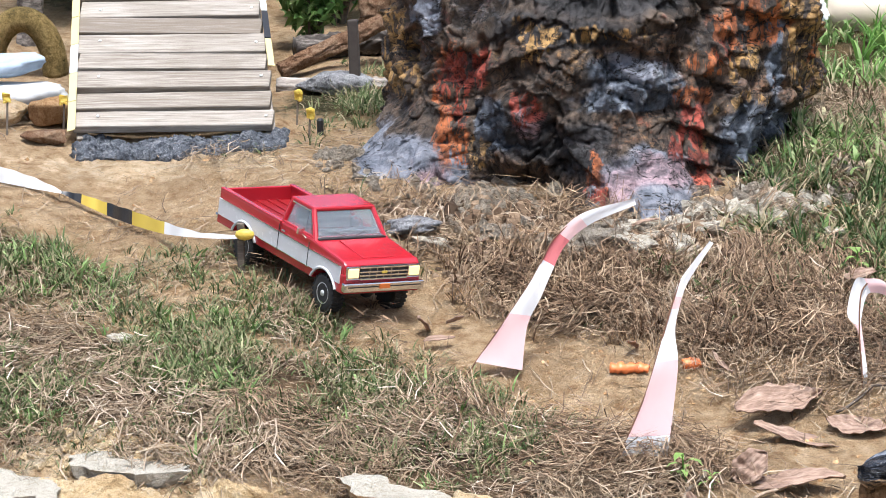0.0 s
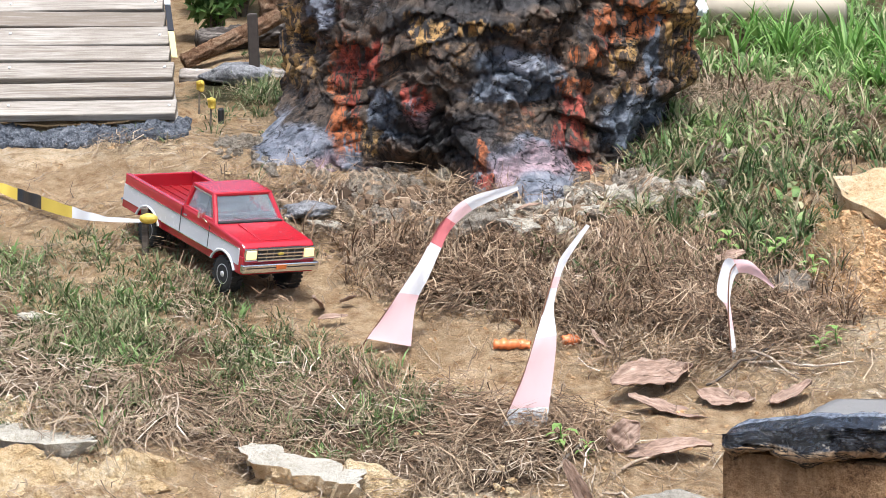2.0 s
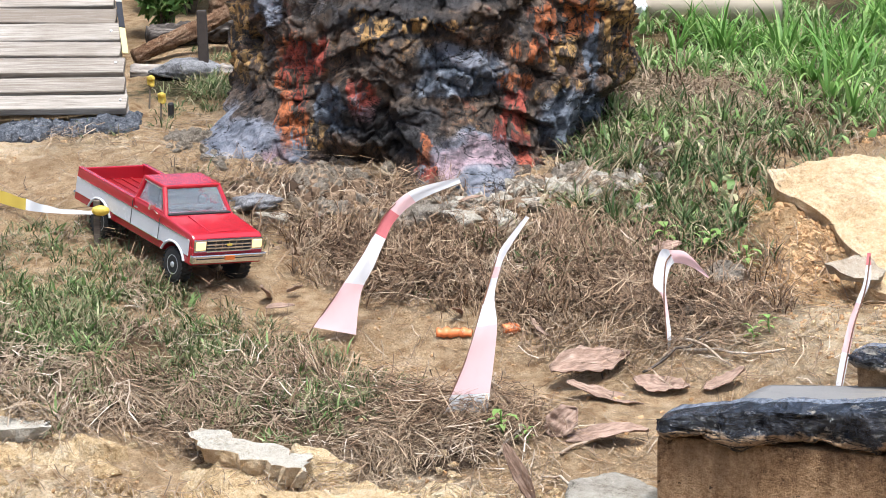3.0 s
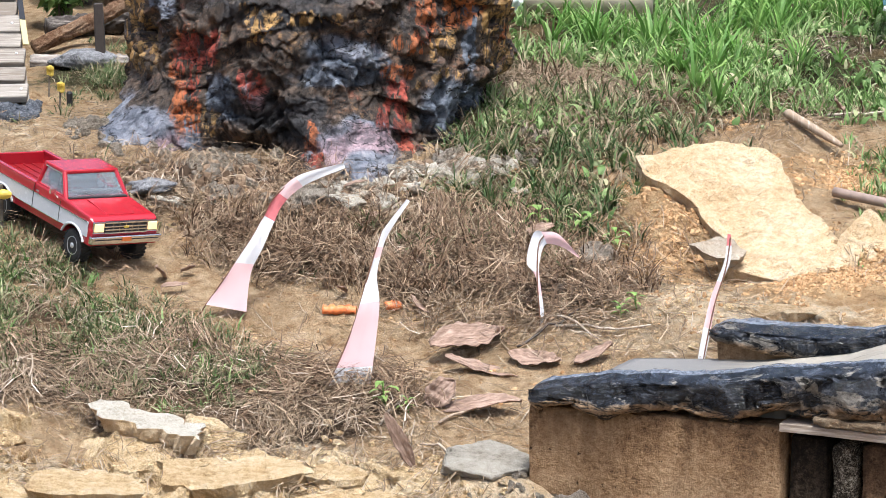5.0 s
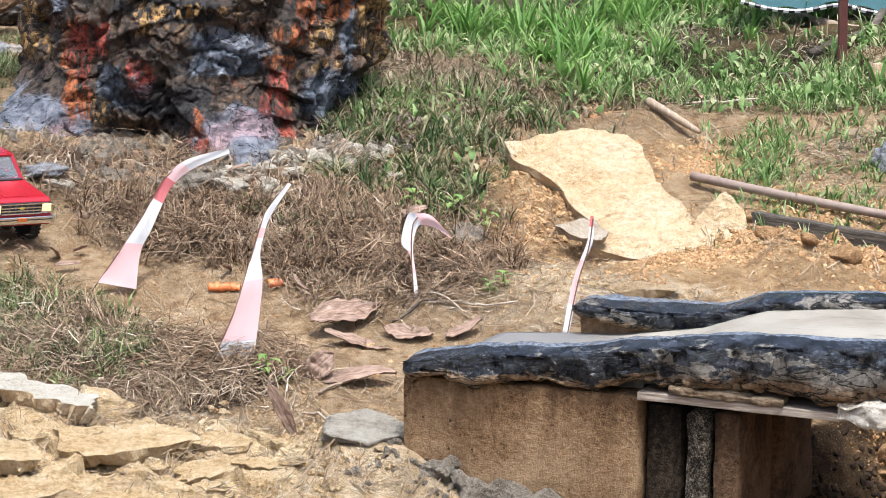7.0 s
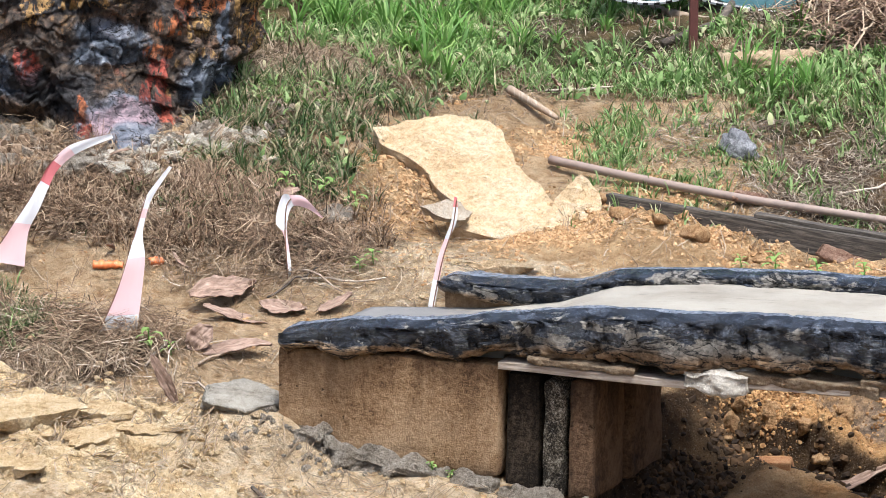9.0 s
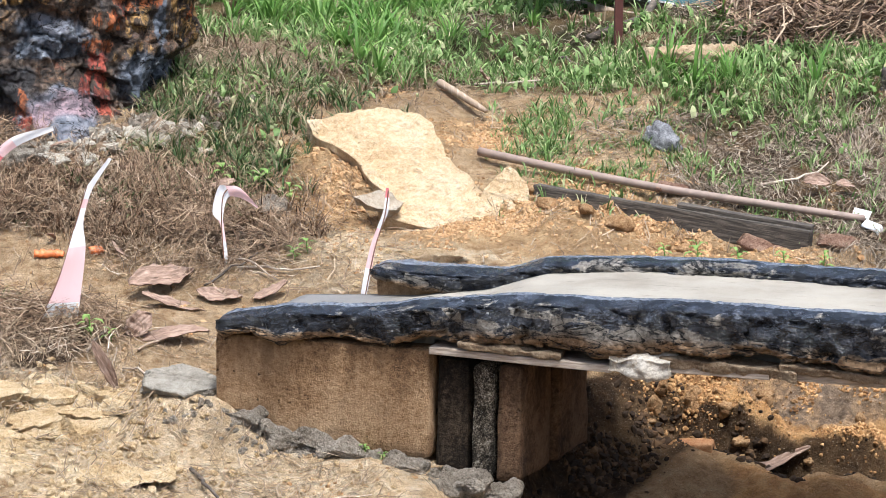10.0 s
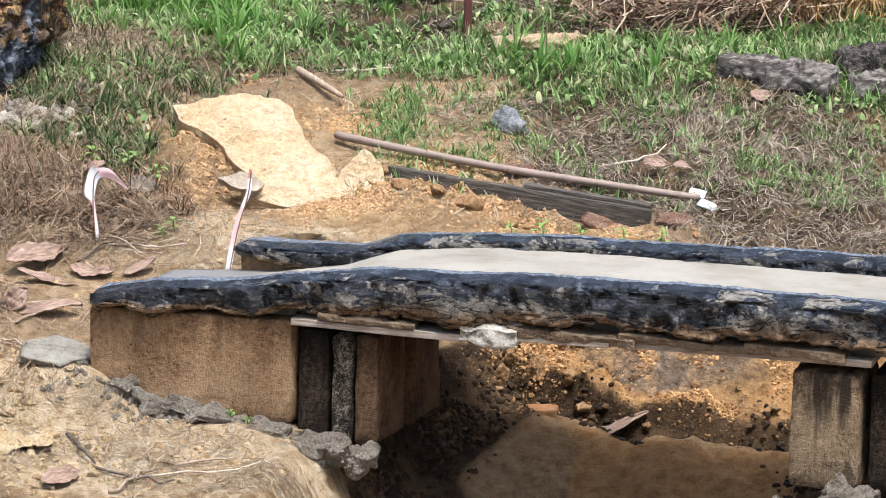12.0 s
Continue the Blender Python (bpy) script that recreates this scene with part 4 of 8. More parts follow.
x, y = scatter(2400, (-1.0, 1.05), (0.0, 1.42), lambda x, y: np.clip(spots(x, y, [(-0.74, 1.24, 0.14, 0.07), (-0.45, 1.28, 0.3, 0.06, 0.7), (-0.6, 1.12, 0.12, 0.06, 0.5)]), 0, 1) * np.clip(0.3 + 1.4 * fbm(x * 10, y * 10, 0, 2, 97), 0.05, 1) * off(x, y))
crumbs("humus_clods", x, y, 0.013, HUMUS, "crumbly dark brown earth below the painted rock")
x, y = scatter(1700, (-1.42, 1.58), (-1.0, 1.72), lambda x, y: smooth(0.06, 0.035, np.abs(y - 1.655 - 0.04 * (x + 1.2))) * smooth(0.195, 0.18, np.abs(x + 1.212)))
crumbs("tarred_grit", x, y, 0.012, TAR_GRIT, "strip of black tarred grit at the ramp foot", "gravel")

# ---------------------------------------------------------------- the miniature bridge
TURN = -22.0
BRIDGE = pose(0.009, 0, 0, 0, 0, TURN)   # local x runs along the bridge, local y across it, away from the camera

def block_material(name, light, mid_tone, dark, stained=0.5, pits=0.5):
    """Cast concrete: mottled, gritty, pitted, with dark runs that hang from its upper edge."""
    m = Nodes(name)
    cloud, grain, sand = m.noise(7, 5, 0.6), m.noise(90, 4, 0.65), m.noise(330, 3, 0.7)
    tone = m.math("ADD", m.math("ADD", m.math("MULTIPLY", cloud, 0.45), m.math("MULTIPLY", grain, 0.30)), m.math("MULTIPLY", sand, 0.25))
    color = m.ramp(tone, [(0.38, dark), (0.48, mid_tone), (0.57, light), (0.68, tuple(min(1, c * 1.3) for c in light))])
    height = m.node("ShaderNodeSeparateXYZ", Vector=m.coords).outputs[2]
    runs = m.noise(30, 4, 0.6, (1.0, 1.0, 0.10), 0.3)
    upper = m.steps(m.math("ADD", height, m.math("MULTIPLY", m.math("SUBTRACT", runs, 0.5), 0.30)), 0.12, 0.23)
    color = m.mix(m.math("MULTIPLY", m.math("MULTIPLY", upper, m.steps(runs, 0.44, 0.58)), stained), color, dark)
    blot = m.steps(m.noise(13, 5, 0.65, None, 0.8), 0.54, 0.68)
    color = m.mix(m.math("MULTIPLY", blot, stained * 0.8), color, dark)
    hole = m.steps(m.noise(62, 3, 0.55), 0.66, 0.72)
    color = m.mix(m.math("MULTIPLY", hole, pits), color, tuple(c * 0.35 for c in dark))
    relief = m.math("SUBTRACT", m.math("ADD", m.math("ADD", cloud, m.math("MULTIPLY", grain, 0.6)), m.math("MULTIPLY", sand, 0.35)), m.math("MULTIPLY", hole, 0.6))
    return m.finish(color, 0.92, relief, 0.010, Specular_IOR_Level=0.15)


CONCRETE = block_material("brown_concrete", (0.40, 0.27, 0.155), (0.27, 0.165, 0.085), (0.085, 0.048, 0.025), 0.38, 0.8)
DARK_CONCRETE = block_material("blackish_concrete", (0.085, 0.062, 0.04), (0.022, 0.016, 0.011), (0.006, 0.005, 0.004), 0.6, 0.5)
PILLAR = block_material("grey_stained_concrete", (0.37, 0.275, 0.175), (0.24, 0.17, 0.10), (0.035, 0.026, 0.018), 0.95, 0.5)
PLASTER = stone_material("flaking_plaster", [(0.30, (0.20, 0.155, 0.11)), (0.46, (0.42, 0.37, 0.30)), (0.7, (0.60, 0.555, 0.48))], 10, 0.004, 0.9, 0.2)
def cement_material():
    """Trowelled cement with faint drag lines along the deck."""
    m = Nodes("trowelled_cement")
    cloud, drag, grain = m.noise(6, 5, 0.6), m.noise(11, 5, 0.7, (0.5, 7, 1), 0.6), m.noise(240, 4, 0.7)
    color = m.ramp(cloud, [(0.3, (0.21, 0.182, 0.142)), (0.5, (0.29, 0.262, 0.215)), (0.7, (0.345, 0.315, 0.262))])
    along = m.node("ShaderNodeSeparateXYZ", Vector=m.coords).outputs[0]
    worn = m.steps(m.math("ADD", along, m.math("MULTIPLY", m.math("SUBTRACT", drag, 0.5), 0.35)), 0.34, 0.18)
    color = m.mix(m.math("MULTIPLY", worn, 0.75), color, (0.135, 0.135, 0.14))
    color = m.mix(m.steps(drag, 0.60, 0.70), color, (0.17, 0.15, 0.13))
    color = m.mix(m.math("MULTIPLY", m.steps(grain, 0.55, 0.7), 0.6), color, (0.22, 0.20, 0.17))
    return m.finish(color, 0.8, m.math("SUBTRACT", m.math("ADD", m.math("MULTIPLY", grain, 0.3), cloud), m.math("MULTIPLY", m.steps(drag, 0.6, 0.72), 0.6)), 0.004)


CEMENT = cement_material()
TAN_MORTAR = stone_material("tan_mortar", [(0.3, (0.13, 0.085, 0.05)), (0.5, (0.30, 0.21, 0.13)), (0.7, (0.44, 0.34, 0.23))], 24, 0.01)
LINING = block_material("dark_brown_block", (0.17, 0.105, 0.06), (0.095, 0.056, 0.031), (0.022, 0.013, 0.008), 0.5, 0.4)
BOARD = wood_material("cement_stained_board", (0.50, 0.43, 0.35), (0.20, 0.15, 0.11), (2, 25, 25))


def concrete_block(name, label, size, m, material, seed, worn=0.004, bevel=0.012):
    bm = rough_box(size, 10, worn, 14.0, seed, bevel)
    bmesh.ops.translate(bm, vec=(size[0] / 2, size[1] / 2, size[2] / 2), verts=bm.verts)
    ob = part(name, bm, material, None, smooth_faces=True)
    ob.matrix_world = BRIDGE @ m
    return tagged(ob, label, "concrete block")


MOTTLED = stone_material("lichen_mottled_concrete", [(0.36, (0.006, 0.005, 0.004)), (0.50, (0.03, 0.024, 0.017)), (0.62, (0.20, 0.165, 0.12)), (0.72, (0.46, 0.42, 0.35))], 34, 0.006, 0.9, 0.5, 0.4)
concrete_block("concrete_block", "weathered brown concrete block under the bridge end", (0.440, 0.11, 0.215), pose(0.0, 0.0, -0.028), CONCRETE, 2, 0.003)
concrete_block("concrete_block", "black-stained hollow block on end", (0.066, 0.19, 0.225), pose(0.447, 0.018, -0.055), DARK_CONCRETE, 3, 0.005)
concrete_block("concrete_block", "stained block on end with a worn corner", (0.046, 0.17, 0.225), pose(0.520, 0.004, -0.062), MOTTLED, 4, 0.006, 0.016)
concrete_block("concrete_block", "dark brown concrete block lining the ditch", (0.05, 0.19, 0.225), pose(0.570, 0.012, -0.06), LINING, 5, 0.004)
concrete_block("concrete_block", "dark brown concrete block lining the ditch", (0.05, 0.19, 0.225), pose(0.584, 0.207, -0.06), LINING, 6, 0.004)
concrete_block("concrete_block", "brown concrete block under the far curb", (0.30, 0.10, 0.20), pose(0.185, 0.395, 0.045), CONCRETE, 7)
concrete_block("concrete_block", "grey concrete block standing as a pillar", (0.140, 0.19, 0.235), pose(1.460, 0.01, -0.07), PILLAR, 8, 0.004, 0.016)
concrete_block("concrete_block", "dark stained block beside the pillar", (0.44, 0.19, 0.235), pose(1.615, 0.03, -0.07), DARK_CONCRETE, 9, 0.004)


def line_at(keys, u):
    k = np.asarray(keys, float)
    return np.interp(u, k[:, 0], k[:, 1])


def curb(name, start, end, inner, outer, top_keys, low_keys, seed, parent, label, bare_at):
    """A rounded hand-laid mortar edge along the bridge."""
    us = np.arange(start, end, 0.0045)
    ring = 44
    a = np.linspace(0, 2 * math.pi, ring, endpoint=False)
    top, low = line_at(top_keys, us), line_at(low_keys, us)
    top = top + 0.003 * fbm(us * 5, 0, seed, 2, seed)
    low = low + 0.008 * fbm(us * 14, 3, seed, 3, seed + 2)
    fade = np.minimum(1, np.minimum((us - start), (end - us)) / 0.03 + 0.15)
    mid, half = (top + low) / 2, (top - low) / 2 * fade ** 0.5
    cs, sn = np.cos(a), np.sin(a)
    sq = lambda c: np.sign(c) * np.abs(c) ** 0.38
    v = (inner + outer) / 2 + (inner - outer) / 2 * sq(cs)[None] * fade[:, None] ** 0.5
    z = mid[:, None] + half[:, None] * sq(sn)[None]
    u = np.repeat(us[:, None], ring, 1)
    z = z - 0.22 * np.clip(inner - v, 0, 1) * np.clip(sn, 0, 1)[None] * (1 if outer < 0.2 else 0.5)
    push = 0.009 * fbm(u * 14, v * 14, z * 22, 4, seed + 4, 0.55) - 0.011 * smooth(0.10, 0.0, np.abs(fbm(u * 7, v * 9, z * 26, 3, seed + 6))) + 0.0055 * fbm(u * 55, v * 55, z * 60, 3, seed + 5)
    push = push - 0.010 * smooth(0.09, 0.0, np.abs(fbm(u * 3.2, v * 4, z * 34, 3, seed + 21))) + 0.008 * fbm(u * 7, v * 7, z * 20, 2, seed + 23)
    push = push * (1 - 0.75 * smooth(0.55, 0.9, sn))[None]
    v = v + push * cs[None]
    z = z + push * sn[None] * 0.7
    u = u + 0.004 * fbm(u * 20, v * 20, z * 20, 2, seed + 9)
    n = len(us)
    idx = np.arange(n * ring).reshape(n, ring)
    faces = np.stack([idx[:-1], np.roll(idx[:-1], -1, 1), np.roll(idx[1:], -1, 1), idx[1:]], -1).reshape(-1, 4)
    verts = np.stack([u, v, z], -1).reshape(-1, 3)
    caps = []
    for edge in (idx[0], idx[-1]):
        verts = np.concatenate([verts, verts[edge].mean(0)[None]])
        c = len(verts) - 1
        nxt = np.roll(edge, -1)
        caps += [(edge[i], nxt[i], c) for i in range(ring)]
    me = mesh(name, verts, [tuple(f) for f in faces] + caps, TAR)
    height = (verts[:, 2] - np.interp(verts[:, 0], us, low)) / np.maximum(np.interp(verts[:, 0], us, top - low), 0.01)
    lowness = np.clip(1 - height * 2.2, 0, 1)
    bare = 0.16 + 0.75 * np.clip(1 - height * 2.6, 0, 1)
    for c, w, much in bare_at:
        bare = bare + much * np.exp(-((verts[:, 0] - c) / w) ** 2) * np.clip(1.15 - height, 0, 1)
    # Mask of the upper face that gets the painted sky sheen.
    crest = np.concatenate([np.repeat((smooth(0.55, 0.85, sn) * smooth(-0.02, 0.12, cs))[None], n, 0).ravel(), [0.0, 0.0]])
    bare = bare * (1 - 0.7 * crest) + 0.28 * fbm(verts[:, 0] * 4, verts[:, 2] * 6, seed, 3, seed + 12) * (1 - crest)
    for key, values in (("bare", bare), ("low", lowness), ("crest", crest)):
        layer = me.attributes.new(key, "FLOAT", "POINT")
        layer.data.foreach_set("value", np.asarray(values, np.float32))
    return attach(new(name, me), parent, label)


NEAR_TOP = [(0.0, 0.226), (0.14, 0.247), (0.3, 0.258), (0.43, 0.277), (0.6, 0.304), (0.9, 0.315), (1.24, 0.317), (1.65, 0.312), (2.4, 0.30)]
NEAR_LOW = [(0.0, 0.194), (0.19, 0.190), (0.36, 0.182), (0.44, 0.204), (0.55, 0.205), (0.78, 0.203), (1.0, 0.217), (1.25, 0.214), (1.5, 0.219), (2.4, 0.20)]
FAR_TOP = [(0.17, 0.262), (0.35, 0.268), (0.45, 0.275), (0.53, 0.298), (0.75, 0.315), (1.05, 0.322), (1.6, 0.322), (2.4, 0.312)]
FAR_LOW = [(0.17, 0.225), (0.45, 0.20), (2.4, 0.20)]
DECK_TOP = [(0.02, 0.188), (0.28, 0.206), (0.43, 0.232), (0.55, 0.272), (0.72, 0.290), (0.95, 0.294), (1.3, 0.294), (1.65, 0.288), (2.4, 0.275)]


def build_bridge():
    bridge = thing("miniature_bridge", "hand-built cement bridge with black-painted curbs", "bridge", BRIDGE)
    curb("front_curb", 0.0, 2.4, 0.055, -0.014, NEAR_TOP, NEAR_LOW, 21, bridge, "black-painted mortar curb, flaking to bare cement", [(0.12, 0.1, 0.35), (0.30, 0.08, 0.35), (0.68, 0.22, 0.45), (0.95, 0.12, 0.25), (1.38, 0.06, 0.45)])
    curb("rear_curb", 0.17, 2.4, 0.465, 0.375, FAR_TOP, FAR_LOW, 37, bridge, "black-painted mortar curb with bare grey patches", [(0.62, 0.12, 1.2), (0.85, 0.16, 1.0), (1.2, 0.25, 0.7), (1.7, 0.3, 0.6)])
    us, vs = np.arange(0.03, 2.4, 0.02), np.linspace(0.05, 0.41, 24)
    gu, gv = np.meshgrid(us, vs)
    top = line_at(DECK_TOP, gu) + 0.0022 * fbm(gu * 7, gv * 7, 0, 3, 3) + 0.0012 * fbm(gu * 6, gv * 45, 0, 2, 4)
    low = np.where(gu < 0.42, 0.0, 0.196)
    n, k = gu.shape
    up = np.stack([gu, gv, top], -1).reshape(-1, 3)
    dn = np.stack([gu, gv, low], -1).reshape(-1, 3)
    idx = np.arange(n * k).reshape(n, k)
    quad = lambda a, b, c, d: np.stack([a, b, c, d], -1).reshape(-1, 4)
    f = [quad(idx[:-1, :-1], idx[:-1, 1:], idx[1:, 1:], idx[1:, :-1]), quad(idx[:-1, :-1], idx[1:, :-1], idx[1:, 1:], idx[:-1, 1:]) + n * k]
    for edge in (idx[0], idx[-1][::-1], idx[:, 0][::-1], idx[:, -1]):
        f.append(np.stack([edge[:-1], edge[:-1] + n * k, edge[1:] + n * k, edge[1:]], -1))
    attach(new("deck", fast_mesh("deck", np.concatenate([up, dn]), np.concatenate(f), CEMENT)), bridge, "pale trowelled cement deck")
    # formwork boards left under the deck
    for k, (u0, u1, z, v, tilt) in enumerate(((0.440, 0.80, 0.183, 0.045, 1.2), (0.83, 1.10, 0.188, 0.05, -0.4), (1.06, 1.62, 0.190, 0.06, 0.2))):
        bm = rough_box((u1 - u0, 0.11, 0.014), 4, 0.0012, 20, k + 50, 0.002)
        bmesh.ops.transform(bm, matrix=pose((u0 + u1) / 2, v + 0.0, z, 0, tilt, 0), verts=bm.verts)
        part("formwork_board", bm, BOARD, bridge, "cement-spattered wooden board")
    bm = rough_box((0.98, 0.30, 0.012), 3, 0.001, 20, 61, 0.002)
    bmesh.ops.translate(bm, vec=(1.02, 0.27, 0.190), verts=bm.verts)
    part("formwork_board", bm, BOARD, bridge, "cement-spattered wooden board")
    # squeezed-out mortar below the curb
    for k, (u, z, sx, sz, back, mat_) in enumerate(((0.60, 0.201, 0.20, 0.010, 0.006, TAN_MORTAR), (0.855, 0.193, 0.12, 0.032, 0.0, PLASTER), (1.02, 0.200, 0.26, 0.018, 0.014, TAN_MORTAR),
                                                    (1.26, 0.204, 0.28, 0.014, 0.016, TAN_MORTAR), (1.47, 0.205, 0.20, 0.018, 0.014, TAN_MORTAR))):
        bm = rough_box((sx, 0.05, sz), 26, 0.016 if mat_ is PLASTER else 0.006, 15 if mat_ is PLASTER else 30, 70 + k, 0.002)
        ob = part("mortar_spill", bm, mat_, bridge, "rough squeezed-out mortar")
        ob.matrix_local = pose(u, 0.004 + back, z, 8, 2, 0)
    return bridge


build_bridge()
for k, (u, v, z, sx, sy, sz, worn) in enumerate(((0.06, -0.012, 0.045, 0.09, 0.05, 0.045, 0.014), (0.22, -0.005, 0.002, 0.24, 0.06, 0.055, 0.018), (0.40, -0.02, -0.020, 0.080, 0.05, 0.040, 0.010), (0.51, -0.025, -0.040, 0.12, 0.07, 0.055, 0.016), (0.59, -0.01, -0.060, 0.06, 0.06, 0.045, 0.014),
                                                 (1.50, -0.05, -0.10, 0.12, 0.07, 0.06, 0.016), (1.60, -0.045, -0.06, 0.10, 0.07, 0.08, 0.018))):
    bm = rough_box((sx, sy, sz), 18, worn * 1.5, 26, 90 + k * 3.3, 0.014)
    ob = tagged(part("mortar_footing", bm, GREY_STONE, None), "rough grey mortar at the foot of the blocks", "mortar", "mortar footings")
    ob.matrix_world = BRIDGE @ pose(u, v, z - 0.026, 12, 10 if k < 2 else 2, 0)

# ---------------------------------------------------------------- painted rock, ramp, sandstone slab


def build_rock():
    """The painted artificial rock: an upright drum of hand-laid mortar with ledges, hollows and two smooth skirts at its foot."""
    cx, cy = -0.45, 1.74
    zs = np.linspace(0.22, 0.98, 270)
    angles = np.linspace(math.radians(160), math.radians(380), 600)
    a, z = np.meshgrid(angles, zs)
    deg = np.degrees(a)
    px, py = np.cos(a), np.sin(a)
    r = 0.375 + 0.015 * fbm(px * 2.4, py * 2.4, z * 4.0, 3, 51)
    # broad forms: the bulge high on one flank over a hollow, the hollow between the skirts, a recess near the top
    r = r + 0.022 * smooth(318, 334, deg) * smooth(0.50, 0.53, z + 0.02 * fbm(px * 8, py * 8, z * 8, 2, 40)) - 0.030 * smooth(318, 334, deg) * smooth(0.52, 0.48, z)
    r = r - 0.055 * np.exp(-((deg - 250) / 15) ** 2) * smooth(0.44, 0.37, z)
    r = r - 0.035 * smooth(0.66, 0.72, z) * np.exp(-((deg - 270) / 28) ** 2)
    r = r + 0.030 * np.exp(-((deg - 253) / 9) ** 2 - ((z - 0.485) / 0.055) ** 2)
    r = r - 0.012 * smooth(232, 205, deg) * smooth(0.45, 0.6, z)
    # ledges: each course swells upwards and breaks off over a crevice
    for rate, deep, seed_ in ((6.0, 0.026, 61), (14.0, 0.012, 64)):
        course = z * rate + 1.1 * fbm(px * 3.0, py * 3.0, z * 2.0, 3, seed_) + 0.25 * fbm(px * 11, py * 11, z * 9, 2, seed_ + 1)
        swell = course - np.floor(course)
        swell = swell ** 1.5 * smooth(1.0, 0.90, swell)
        r = r + deep * swell * np.clip(0.15 + 1.5 * fbm(px * 3.4, py * 3.4, z * 5, 2, seed_ + 2), 0, 1)
    ridge = 1 - np.abs(fbm(px * 7, py * 7, z * 8, 4, 52))
    upright = np.abs(fbm(px * 15, py * 15, z * 3.5, 3, 55))
    r = r + 0.016 * (ridge - 0.8) - 0.012 * smooth(0.08, 0.0, upright) * np.clip(fbm(px * 3, py * 3, z * 3, 2, 56) + 0.3, 0, 1)
    chips = fbm(px * 16, py * 16, z * 22, 4, 53)
    knobs = np.abs(fbm(px * 22, py * 22, z * 28, 3, 54))
    rough = np.ones_like(r)
    # broken plates of mortar, each with its own tilt, with crevices between them
    for count, seed_, tilt, lift, deep, wide in ((90, 3, 0.13, 0.006, 0.007, 0.006), (520, 5, 0.24, 0.003, 0.005, 0.003)):
        r_ = np.random.RandomState(seed_)
        t_ = r_.uniform(angles[0], angles[-1], count)
        site = np.stack([t_ * 0.38, r_.uniform(0.22, 0.98, count)], -1)
        flat = np.stack([a * 0.38, z], -1).reshape(-1, 2) + 0.020 * np.stack([fbm(px * 8, py * 8, z * 8, 3, seed_ + k) for k in range(2)], -1).reshape(-1, 2)
        lean, up = r_.normal(0, tilt, (count, 2)), r_.uniform(-lift, lift, count)
        out, gap = np.zeros(len(flat)), np.zeros(len(flat))
        for i in range(0, len(flat), 20000):
            d = np.hypot(flat[i:i + 20000, None, 0] - site[:, 0], (flat[i:i + 20000, None, 1] - site[:, 1]) * 1.5)
            near = np.argpartition(d, 1, axis=1)[:, :2]
            dd = np.take_along_axis(d, near, 1)
            first = np.where(dd[:, 0] <= dd[:, 1], near[:, 0], near[:, 1])
            out[i:i + 20000] = up[first] + ((flat[i:i + 20000] - site[first]) * lean[first]).sum(-1)
            gap[i:i + 20000] = np.abs(dd[:, 0] - dd[:, 1])
        calm = 1 - 0.8 * np.clip(np.exp(-((deg - 215) / 20) ** 2) + np.exp(-((deg - 281) / 14) ** 2), 0, 1) * smooth(0.52, 0.45, z)
        r = r + (out.reshape(r.shape) - deep * smooth(wide, 0.0, gap).reshape(r.shape)) * calm
    # the two skirts, trowelled smooth
    skirt = np.clip(1 - (z - 0.36) / 0.17, 0, 1.6) ** 1.4
    for c, w, out in ((213, 22, 0.185), (281, 15, 0.13)):
        lobe = np.exp(-np.abs((deg - c) / w) ** 2.6)
        r = r + out * skirt * lobe
        rough = rough * (1 - 0.8 * lobe * smooth(0.54, 0.46, z))
    r = r + rough * (0.006 * chips - 0.004 * knobs + 0.0032 * fbm(px * 50, py * 50, z * 60, 3, 59))
    x, y = cx + px * r, cy + py * r * 0.92
    n, k = a.shape
    idx = np.arange(n * k).reshape(n, k)
    faces = np.stack([idx[:-1, :-1], idx[:-1, 1:], idx[1:, 1:], idx[1:, :-1]], -1).reshape(-1, 4)
    verts = np.stack([x, y, z], -1).reshape(-1, 3)
    back = len(verts)
    # plain back and lid close the drum
    top = list(idx[-1])
    tail = [(cx + 0.36 * math.cos(t), cy + 0.33 * math.sin(t)) for t in np.linspace(math.radians(20), math.radians(160), 24)]
    extra = [(px_, py_, zz) for px_, py_ in tail for zz in (0.22, 0.98)]
    verts = np.concatenate([verts, np.array(extra)])
    quads = [tuple(f) for f in faces]
    col = [(idx[0, -1], idx[-1, -1])] + [(back + 2 * i, back + 2 * i + 1) for i in range(24)] + [(idx[0, 0], idx[-1, 0])]
    quads += [(p[0], q[0], q[1], p[1]) for p, q in zip(col, col[1:])]
    quads.append(tuple(top + [back + 2 * i + 1 for i in range(24)]))
    me = mesh("painted_rock", verts, quads, LAVA)
    vx, vy, vz = verts[:, 0], verts[:, 1], verts[:, 2]
    wob_x = 0.022 * fbm(vx * 14, vz * 14, vy * 14, 3, 60) + 0.012 * fbm(vx * 40, vz * 9, vy * 40, 2, 62)
    wob_z = 0.022 * fbm(vx * 12, vz * 14, vy * 12, 3, 63)
    def patch(spots_xz):
        total = 0
        for c, d, w, t in spots_xz:
            total = total + np.exp(-(np.abs((vx + wob_x - c) / w) ** 3 + np.abs((vz + wob_z - d) / t) ** 3))
        return np.clip(total, 0, 1)
